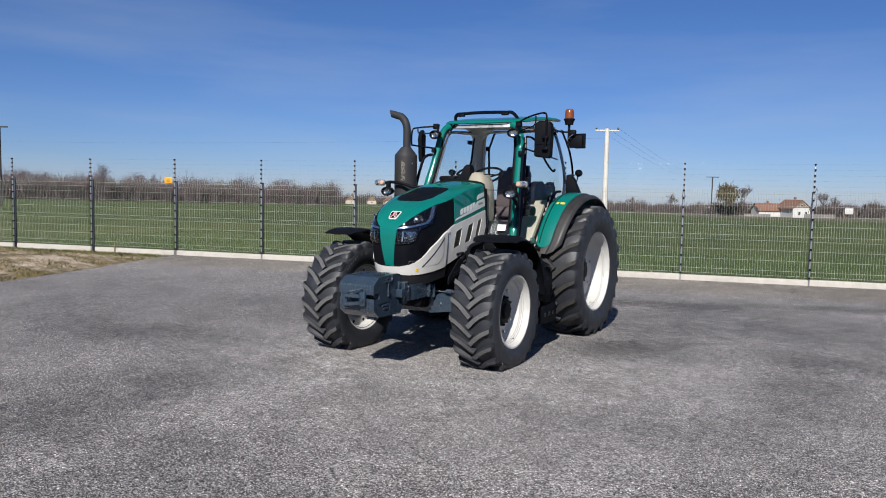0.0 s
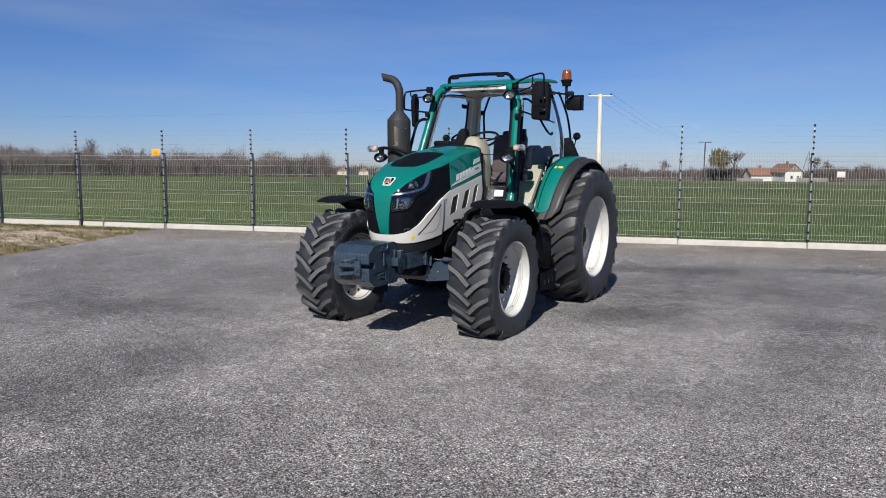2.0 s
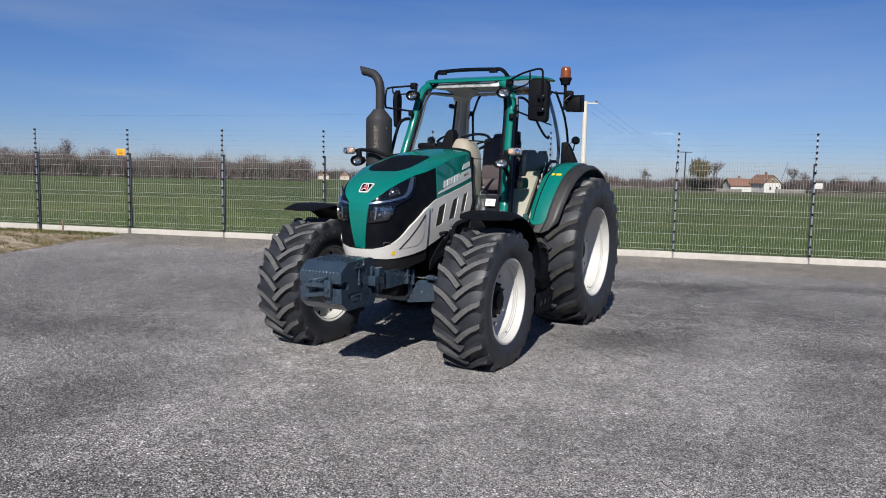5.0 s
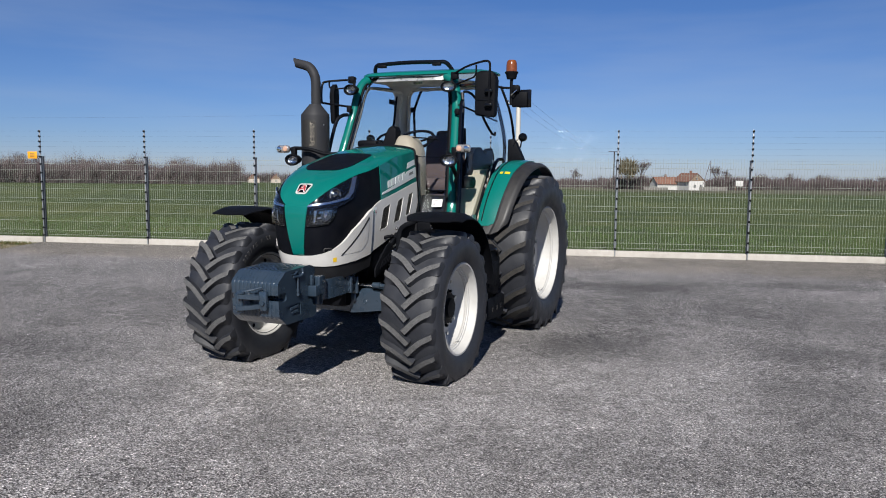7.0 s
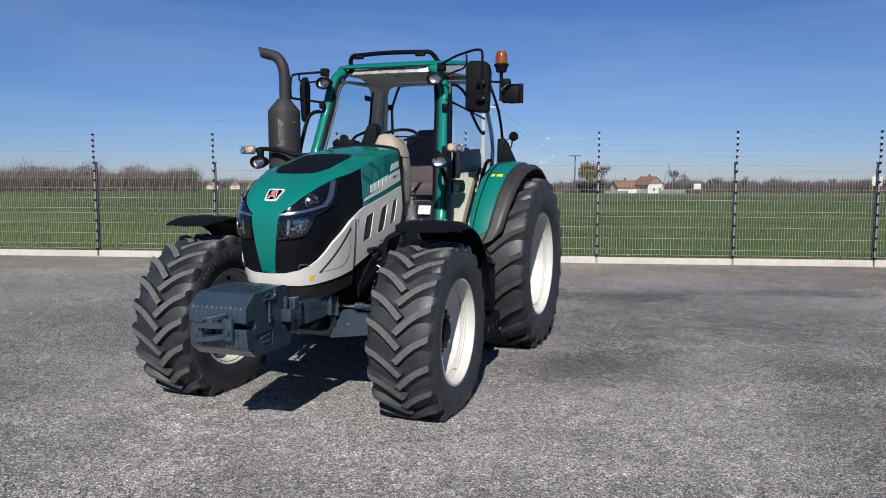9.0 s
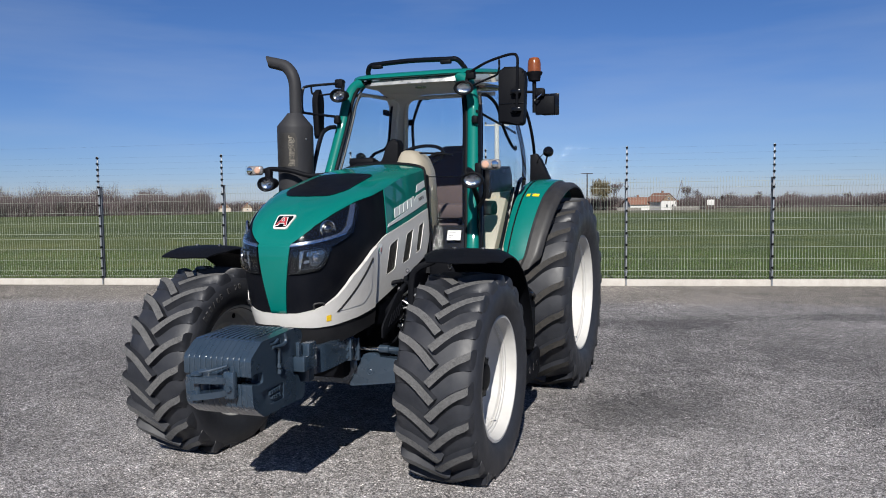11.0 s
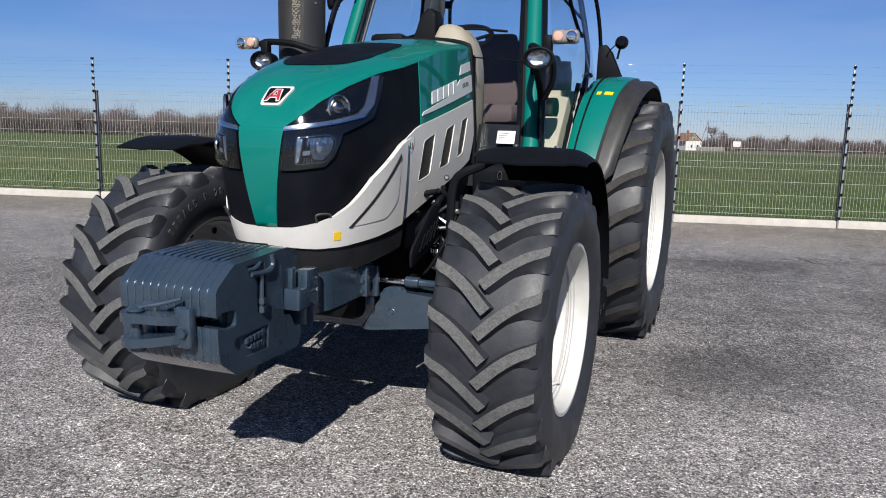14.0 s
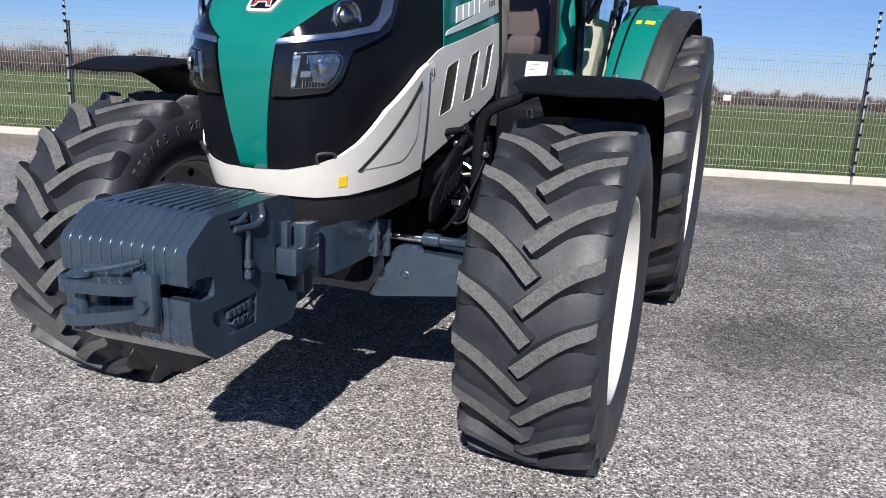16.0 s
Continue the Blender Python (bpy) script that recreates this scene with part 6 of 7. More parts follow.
part("instrument_hood", bm_prism(rounded([(-0.13, 1.90), (-0.085, 1.95), (-0.06, 2.03), (-0.025, 2.095), (0.015, 2.105), (0.045, 2.075), (0.05, 1.90)], 0.03), lambda u, v, w: Vector((u, -1.20 + w, v)), 0.12, 0.015), BLACK, T, "black instrument hood")
part("instrument_base", bm_box((-0.27, -1.16, 1.93), (0.22, 0.10, 0.07), 0.03), BLACK, T)
sw = bmesh.new()
wc, wa = Vector((0.03, -0.70, 1.985)), Vector((0, -0.5, 0.86)).normalized()
u1 = Vector((1, 0, 0)); w1 = wa.cross(u1)
ringp = [wc + (u1 * math.cos(q) + w1 * math.sin(q)) * 0.20 for q in (2 * math.pi * k / 28 for k in range(29))]
tube(sw, ringp, 0.015, 8, curve=False)
for q in (0.3, 2.8, 4.7):
    tube(sw, [wc - wa * 0.03, wc + (u1 * math.cos(q) + w1 * math.sin(q)) * 0.20], 0.012, 6, curve=False)
tube(sw, [wc - wa * 0.35, wc - wa * 0.02], 0.035, 10, curve=False)
part("steering_wheel", sw, BLACK, T, "black steering wheel")
st = bmesh.new()
rbox(st, (0.02, -0.02, 1.52), (0.52, 0.52, 0.14), 0.05)
rbox(st, (0.02, 0.20, 1.82), (0.48, 0.13, 0.52), 0.06, (-8, 0, 0))
rbox(st, (0.02, 0.25, 2.06), (0.26, 0.09, 0.14), 0.04)
rbox(st, (0.02, -0.02, 1.30), (0.36, 0.36, 0.32), 0.03)
part("driver_seat", st, SEAT, T, "dark blue fabric driver's seat")
part("armrest", bm_box((0.34, -0.02, 1.74), (0.10, 0.36, 0.07), 0.03), SEAT, T)
part("arm_console", bm_prism(rounded([(-0.45, 1.2), (-0.40, 1.70), (-0.25, 1.78), (0.15, 1.74), (0.20, 1.2)], 0.04), lambda u, v, w: Vector((-0.52 + w, u, v)), 0.20, 0.02), CREAM, T)
# added block: stands for the dark area behind the door pane
part("dark_block", bm_prism(rounded([(-0.40, 1.50), (-0.37, 1.84), (-0.27, 1.92), (-0.08, 1.93), (0.02, 1.86), (0.16, 1.86), (0.24, 1.93), (0.38, 1.92), (0.40, 1.50)], 0.06, 4), lambda u, v, w: Vector((0.46 + w, u, v)), 0.09, 0.03), BLACK, T, "black block added for the dark area behind the door pane")
part("monitor", bm_box((0.42, -0.30, 2.05), (0.03, 0.09, 0.15), 0.01), BLACK, T, "small black monitor")
part("cab_floor", bm_box((0, -0.42, 1.08), (1.30, 1.55, 0.07), 0.02), BLACK, T)
part("control_box", bm_prism(rounded([(-0.84, 1.50), (-0.82, 1.58), (-0.70, 1.62), (-0.62, 1.58), (-0.66, 1.50)], 0.02), lambda u, v, w: Vector((0.58 + w, u, v)), 0.10, 0.015), BLACK, T)

# rear mudguards
def guard(phi):
    p = math.degrees(phi)
    R = float(np.interp(p, (18, 40, 58, 90, 125, 140), (0.925, 0.965, 1.0, 0.985, 0.955, 0.95)))
    xg = float(np.interp(p, (14, 18, 25, 58, 70, 90, 140), (0.87, 0.895, 0.94, 1.02, 1.05, 1.085, 1.10)))
    xo = float(np.interp(p, (14, 18, 25, 58, 90, 140), (0.97, 1.01, 1.07, 1.165, 1.225, 1.25)))
    return R, xg, xo


for s in (1, -1):
    def guard_place(phi, k, off, s=s):
        R, xg, xo = guard(phi)
        if k <= 1:
            xi = float(np.interp(math.degrees(phi), (20, 35, 60, 90), (0.745, 0.765, 0.80, 0.82)))
            x, dr = xi + (xg - xi) * k, 0.012 * math.sin(math.pi * min(1, k * 0.9)) + (-0.01 if k < 0.04 else 0)
        else:
            q = k - 1
            x, dr = xg + (xo - xg) * min(1, q * 1.15), -0.012 - 0.10 * max(0, q - 0.55) ** 1.4 * 2.0
        r = R + dr + off
        return Vector((s * x, REAR.y - math.cos(phi) * r, REAR.z + math.sin(phi) * r))
    lo, hi = radians(21), radians(138)
    gm = part("mudguard", bm_sheet([(lo + 0.045, 0), (lo, 0.35), (lo, 0.75), (lo + 0.03, 1.0), (hi, 1.0), (hi, 0)], guard_place, -0.012, 0.0, 0.06, step_v=0.12), GREEN, T, "green rear mudguard", sharp=40)
    part("mudguard_edge", bm_sheet([(lo - 0.085, 0.5), (lo - 0.085, 1.1), (lo - 0.05, 1.55), (lo + 0.05, 1.8), (hi, 1.8), (hi, 1.0), (lo + 0.03, 1.0), (lo, 0.75), (lo, 0.5)], guard_place, -0.022, -0.006, 0.06, step_v=0.12), GREY, gm, "dark grey plastic edge")
    part("mudguard_groove", bm_sheet([(lo + 0.05, 0.24), (lo + 0.05, 0.30), (1.45, 0.30), (1.45, 0.24)], guard_place, -0.002, 0.003, 0.06), BLACK, gm)
    part("mudguard_sticker", bm_sheet([(1.00, 0.62), (1.035, 0.62), (1.035, 0.86), (1.00, 0.86)], guard_place, 0.0, 0.003, 0.06), YELLOW, gm, "yellow sticker")
    part("mudguard_sticker", bm_sheet([(1.00, 0.40), (1.035, 0.40), (1.035, 0.53), (1.00, 0.53)], guard_place, 0.0, 0.003, 0.06), YELLOW, gm, "yellow sticker")
    fin = [(0.77, 1.76), (0.775, 2.02), (0.83, 2.03), (0.87, 1.98), (0.95, 1.80), (0.96, 1.76)]
    part("cab_bracket", bm_prism(fin, lambda u, v, w, s=s: Vector((s * u, 0.16 + w, v)), 0.10, 0.01), BLACK, T, "black sloped bracket")
    # ball-shaped rear lamp on the bracket
    bl = bm_lathe([(-0.05, 0), (-0.045, 0.025), (-0.025, 0.043), (0.0, 0.048), (0.03, 0.044), (0.042, 0.04), (0.042, 0.0)], (s * 0.935, 0.19, 2.045), (0, 1, 0), 24)
    tube(bl, [(s * 0.925, 0.19, 2.01), (s * 0.91, 0.19, 1.93)], 0.008, 8, curve=False)
    tube(bl, [(s * 0.90, 0.17, 2.03), (s * 0.86, 0.16, 1.99), (s * 0.84, 0.15, 1.95)], 0.005, 6)
    part("rear_lamp", bl, GLOSSBLACK, T, "round black rear work lamp")

# front mudguards
for s in (1, -1):
    def fguard(phi, k, off, s=s):
        x = 0.695 + 0.48 * k
        p = math.degrees(phi)
        R = float(np.interp(p, (62, 80, 100, 130, 172), (0.755, 0.765, 0.765, 0.755, 0.735)))
        r = R + off + 0.012 * math.sin(math.pi * k) - 0.11 * max(0, k - 0.84) ** 1.5 * 5 - 0.03 * max(0, 0.06 - k) * 5
        return Vector((s * x, FRONT.y - math.cos(phi) * r, FRONT.z + math.sin(phi) * r))
    fg = part("front_mudguard", bm_sheet([(radians(80), 0.0), (radians(70), 0.12), (radians(68), 0.5), (radians(70), 0.85), (radians(78), 1.0), (radians(172), 1.0), (radians(172), 0.0)], fguard, -0.008, 0.0, 0.07, step_v=0.07), BLACK, T, "black plastic front mudguard", sharp=45)
    part("mudguard_stay", bm_tube([mirror(p, s) for p in ((0.510, -2.14, 0.80), (0.512, -2.15, 0.92), (0.514, -2.15, 1.045), (0.518, -2.15, 1.117), (0.533, -2.15, 1.176), (0.572, -2.15, 1.213), (0.641, -2.14, 1.243), (0.741, -2.13, 1.285), (0.95, -2.09, 1.31))], 0.021, 10, flat=0.6), BLACK, fg, "black bent mudguard stay")
    part("stay_plate", bm_box((s * 0.520, -2.135, 0.93), (0.06, 0.022, 0.30), 0.006), BLACK, fg)
    for z in (0.942, 1.033):
        part("bolt", bm_lathe([(0, 0.013), (0.012, 0.013), (0.013, 0.009), (0.026, 0.009), (0.026, 0)], (s * 0.543, -2.146, z), (s * 0.5, -0.8, 0), 6), STEEL, fg, "bright bolt")
    for x, y in ((0.84, -2.25), (1.02, -2.25)):
        part("bolt", bm_lathe([(0, 0.012), (0.008, 0.012), (0.008, 0)], (s * x, y, FRONT.z + 0.776), (0, 0, 1), 8), STEEL, fg)

# exhaust
ex = bmesh.new()
EX = Vector((-0.70, -1.45, 0))
lathe(ex, [(1.60, 0.10), (1.64, 0.135), (2.185, 0.137), (2.205, 0.134), (2.29, 0.064), (2.30, 0.058)], EX, (0, 0, 1), 32)
exh = part("muffler", ex, EXHAUST, T, "dark grey exhaust stack with a curved tail pipe")
part("tail_pipe", bm_tube([(-0.69, -1.45, 2.26), (-0.69, -1.45, 2.40), (-0.692, -1.45, 2.52), (-0.715, -1.45, 2.60), (-0.77, -1.44, 2.66), (-0.84, -1.435, 2.685), (-0.915, -1.43, 2.705)], [0.047, 0.047, 0.047, 0.046, 0.045, 0.044, 0.043], 16, cut=(0.95, 1)), EXHAUST, exh, "bent grey tail pipe with a slanted mouth")
def can_place(u, v, off):
    return EX + Vector((math.sin(u) * (0.1365 + off), -math.cos(u) * (0.1365 + off), v))


win = [(-0.62, 1.89), (0.62, 1.89), (0.62, 2.10), (0.50, 2.145), (-0.48, 2.145), (-0.62, 2.11)]
part("heat_shield_window", bm_sheet(win, can_place, -0.002, 0.002, 0.1), BRONZE, exh, "bronze perforated window")
for k in range(110):
    u, v = 0.10 + 0.06 * (k % 6) + 0.03 * (k // 6 % 2) + 0.012 * random.random(), 1.895 + 0.0122 * (k // 6) + 0.004 * random.random()
    if random.random() < 0.85 and abs(u - 0.28) < 0.22 - 0.1 * random.random():
        part("perforation", bm_sheet([(u, v), (u + 0.045, v + 0.002), (u + 0.04, v + 0.010), (u + 0.005, v + 0.009)], can_place, 0.001, 0.004, 0.2), PEARL, exh)
part("exhaust_elbow", bm_tube([(-0.70, -1.45, 1.62), (-0.66, -1.45, 1.50), (-0.50, -1.45, 1.42)], 0.09, 14), EXHAUST, exh)
for z in (1.84, 2.10):
    part("rivet", bm_lathe([(0, 0.008), (0.006, 0.006), (0.006, 0)], EX + Vector((0.135 * math.sin(1.15), -0.135 * math.cos(1.15), z)), (math.sin(1.15), -math.cos(1.15), 0), 8), STEEL, exh)

# lamps
def oval_lamp(c, aim, name, label, w=0.072, h=0.052, parent=None):
    c, aim = Vector(c), Vector(aim).normalized()
    right = aim.cross(Vector((0, 0, 1))).normalized()
    up = right.cross(aim)
    def ring(bm, d, k, grow=0.0):
        return [bm.verts.new(c + aim * d + right * math.cos(q) * (w * k + grow) + up * math.sin(q) * (h * k + grow)) for q in (2 * math.pi * i / 28 for i in range(28))]
    def skin(bm, rings, cap=True):
        for a, b in zip(rings, rings[1:]):
            for i in range(28):
                bm.faces.new((a[i], a[(i + 1) % 28], b[(i + 1) % 28], b[i]))
        if cap:
            bm.faces.new(rings[-1]); bm.faces.new(rings[0][::-1])
        return bm
    bm = bmesh.new()
    body = part(name, skin(bm, [ring(bm, -0.10, 0.45), ring(bm, -0.075, 0.75), ring(bm, -0.02, 1.02), ring(bm, 0.0, 1.06), ring(bm, 0.012, 1.06), ring(bm, 0.014, 0.93), ring(bm, -0.05, 0.45)]), BLACK, T, label)
    bm = bmesh.new()
    part("reflector", skin(bm, [ring(bm, 0.012, 0.97), ring(bm, 0.010, 0.93), ring(bm, -0.004, 0.85), ring(bm, -0.016, 0.62), ring(bm, -0.021, 0.3), ring(bm, -0.022, 0.02)], False), REFLECTOR, body)
    bm = bmesh.new()
    part("bulb_cap", lathe(bm, [(-0.03, 0.009), (-0.010, 0.009), (-0.006, 0.006), (-0.006, 0)], c, aim, 16), REFLECTOR, body)
    bm = bmesh.new()
    part("lens", skin(bm, [ring(bm, 0.008, 0.94), ring(bm, 0.014, 0.8), ring(bm, 0.018, 0.4), ring(bm, 0.019, 0.02)], False), LENS, body)
    return body


for s in (1, -1):
    oval_lamp((s * 0.53, -1.05, 2.476), (s * 0.12, -1, -0.12), "work_lamp", "oval black work lamp with clear lens")
    part("lamp_bracket", bm_tube([(s * 0.53, -0.97, 2.50), (s * 0.535, -0.96, 2.58), (s * 0.54, -0.93, 2.60)], 0.016, 8), BLACK, T)
    part("lamp_clamp", bm_box((s * 0.56, -0.96, 2.585), (0.07, 0.06, 0.07), 0.012), BLACK, T)
    oval_lamp((s * 0.795, -1.72, 1.762), (s * 0.10, -1, -0.10), "hood_lamp", "oval black work lamp with clear lens", 0.074, 0.052)
    # direction indicator: a clear capsule with an amber bulb
    ind = bmesh.new()
    rbox(ind, (s * 0.915, -1.68, 1.865), (0.135, 0.05, 0.07), 0.024, seg=4)
    body = part("indicator", ind, CLEARBODY, T, "clear indicator lamp with an amber bulb")
    part("lens", bm_box((s * 0.915, -1.70, 1.865), (0.142, 0.05, 0.074), 0.03, seg=4), LENS, body, "clear lens")
    for dx, m in ((-0.032, PALEAMBER if s > 0 else CHROME), (0.034, CHROME if s > 0 else PALEAMBER)):
        part("bulb", bm_lathe([(0, 0.026), (0.004, 0.026), (0.010, 0.020), (0.014, 0.0)], (s * 0.915 + dx, -1.705, 1.865), (0, -1, 0), 18), m, body, "amber bulb" if m == PALEAMBER else "")
    part("lamp_arm", bm_tube([mirror(p, s) for p in ((0.62, -1.10, 1.70), (0.66, -1.30, 1.80), (0.70, -1.50, 1.84), (0.76, -1.62, 1.82), (0.80, -1.64, 1.78))] if s > 0 else [(-0.30, -1.60, 1.83), (-0.48, -1.62, 1.82), (-0.64, -1.64, 1.86), (-0.80, -1.64, 1.875), (-0.86, -1.65, 1.86)], 0.018, 8), BLACK, T, "black lamp arm")
    part("lamp_mount", bm_box((s * 0.82, -1.645, 1.83), (0.05, 0.05, 0.10), 0.012), BLACK, T)
part("lamp_post", bm_tube([(0.715, -1.27, 1.16), (0.715, -1.27, 1.35), (0.712, -1.28, 1.58), (0.715, -1.36, 1.67), (0.74, -1.52, 1.73), (0.775, -1.65, 1.765)], 0.020, 8), BLACK, T, "black lamp post")
part("lamp_bracket", bm_tube([(0.80, -1.63, 1.82), (0.845, -1.61, 1.75), (0.84, -1.59, 1.66), (0.79, -1.54, 1.58)], 0.026, 8, flat=0.5), BLACK, T, "black curved lamp bracket")
part("grab_rail", bm_tube([(0.64, -0.98, 2.34), (0.655, -1.05, 2.20), (0.70, -1.20, 1.85), (0.735, -1.32, 1.45), (0.74, -1.34, 1.20)], 0.016, 8), GLOSSBLACK, T, "glossy black grab rail")
part("grab_rail", bm_tube([(-0.58, -1.01, 2.23), (-0.65, -1.02, 2.22), (-0.69, -1.07, 2.14), (-0.72, -1.18, 1.80), (-0.74, -1.25, 1.45)], 0.018, 8), GLOSSBLACK, T, "glossy black grab rail")
part("hinge", bm_box((0.60, -0.99, 2.24), (0.05, 0.05, 0.06), 0.015), BLACK, T)
part("hinge", bm_box((-0.57, -1.0, 2.29), (0.05, 0.05, 0.07), 0.015), BLACK, T)

# mirrors
ml = part("side_mirror", bm_prism(rounded([(0.805, 2.195), (0.985, 2.175), (1.0, 2.20), (1.015, 2.55), (0.985, 2.60), (0.84, 2.605), (0.815, 2.56)], 0.03), lambda u, v, w: Vector((u, -1.09 + w, v)), 0.10, 0.02), BLACK, T, "large black side mirror housing")
part("mirror_glass", bm_prism(rounded([(0.82, 2.21), (0.985, 2.19), (1.0, 2.55), (0.975, 2.585), (0.84, 2.59)], 0.02), lambda u, v, w: Vector((u, 0.008 - 0.99 + w - 0.006, v)), 0.008), CHROME, ml, "mirror glass")
part("mirror_split", bm_box((0.91, -1.092, 2.335), (0.19, 0.006, 0.005), 0.001), GLOSSBLACK, ml)
part("mirror_arm", bm_tube([(0.555, -0.98, 2.60), (0.70, -1.03, 2.655), (0.85, -1.08, 2.685), (0.93, -1.10, 2.69), (0.965, -1.12, 2.66), (0.968, -1.13, 2.55), (0.965, -1.13, 2.40), (0.96, -1.125, 2.27)], 0.0105, 8), BLACK, ml, "black bent mirror arm")
part("mirror_arm", bm_tube([(0.58, -0.98, 2.50), (0.70, -1.03, 2.53), (0.79, -1.06, 2.555), (0.815, -1.07, 2.60), (0.815, -1.07, 2.665)], 0.008, 8), BLACK, ml)
for z in (2.415, 2.285):
    part("mirror_clamp", bm_box((0.955, -1.115, z), (0.07, 0.05, 0.035), 0.012), GLOSSBLACK, ml)
    part("mirror_clamp", bm_lathe([(0, 0.035), (0.01, 0.03), (0.012, 0)], (0.935, -1.09, z), (0, -1, 0), 18), BLACK, ml)
mr = part("side_mirror", bm_prism(rounded([(-1.07, 2.15), (-1.02, 2.135), (-0.98, 2.15), (-0.965, 2.45), (-0.99, 2.54), (-1.04, 2.54), (-1.08, 2.45)], 0.03), lambda u, v, w: Vector((-0.755 + w, u, v)), 0.05, 0.018), BLACK, T, "large black side mirror housing")
part("mirror_arm", bm_tube([(-0.56, -0.98, 2.585), (-0.70, -1.03, 2.575), (-0.805, -1.08, 2.56), (-0.825, -1.10, 2.53), (-0.83, -1.11, 2.44), (-0.825, -1.11, 2.36), (-0.80, -1.10, 2.345), (-0.585, -1.01, 2.315)], 0.011, 8), GLOSSBLACK, mr, "black bent mirror arm")
part("mirror_arm", bm_tube([(-0.56, -0.98, 2.51), (-0.68, -1.02, 2.495), (-0.76, -1.05, 2.50), (-0.77, -1.06, 2.56)], 0.008, 8), GLOSSBLACK, mr)

# beacon with its post and plate box
bc = bm_lathe([(2.60, 0.05), (2.64, 0.058), (2.665, 0.072), (2.675, 0.072), (2.678, 0.055)], (0.85, 0.0, 0.055), (0, 0, 1), 24)
bcn = part("beacon", bc, BLACK, T, "amber rotating beacon on a black base")
part("beacon_dome", bm_lathe([(2.71, 0.060), (2.78, 0.058), (2.815, 0.052), (2.832, 0.040), (2.838, 0.0)], (0.85, 0.0, 0.02), (0, 0, 1), 24), AMBER, bcn, "amber plastic dome")
part("beacon_post", bm_tube([(0.85, 0.0, 2.68), (0.85, 0.0, 2.38)], 0.018, 8, curve=False), BLACK, bcn)
part("beacon_arm", bm_tube([(0.64, 0.02, 2.60), (0.74, 0.01, 2.57), (0.85, 0.0, 2.56)], 0.012, 8), BLACK, bcn)
part("plate_box", bm_box((0.94, 0.03, 2.44), (0.17, 0.05, 0.16), 0.012), BLACK, T, "black plate holder box")
part("plate_lamp", bm_box((0.90, 0.0, 2.55), (0.09, 0.07, 0.08), 0.02), BLACK, T)
part("plate_back", bm_box((0.99, 0.05, 2.45), (0.14, 0.012, 0.19), 0.006), GLOSSBLACK, T)
part("plate_cable", bm_tube([(0.86, -0.04, 2.48), (0.89, -0.06, 2.50), (0.92, -0.04, 2.53)], 0.007, 6), CHROME, T)

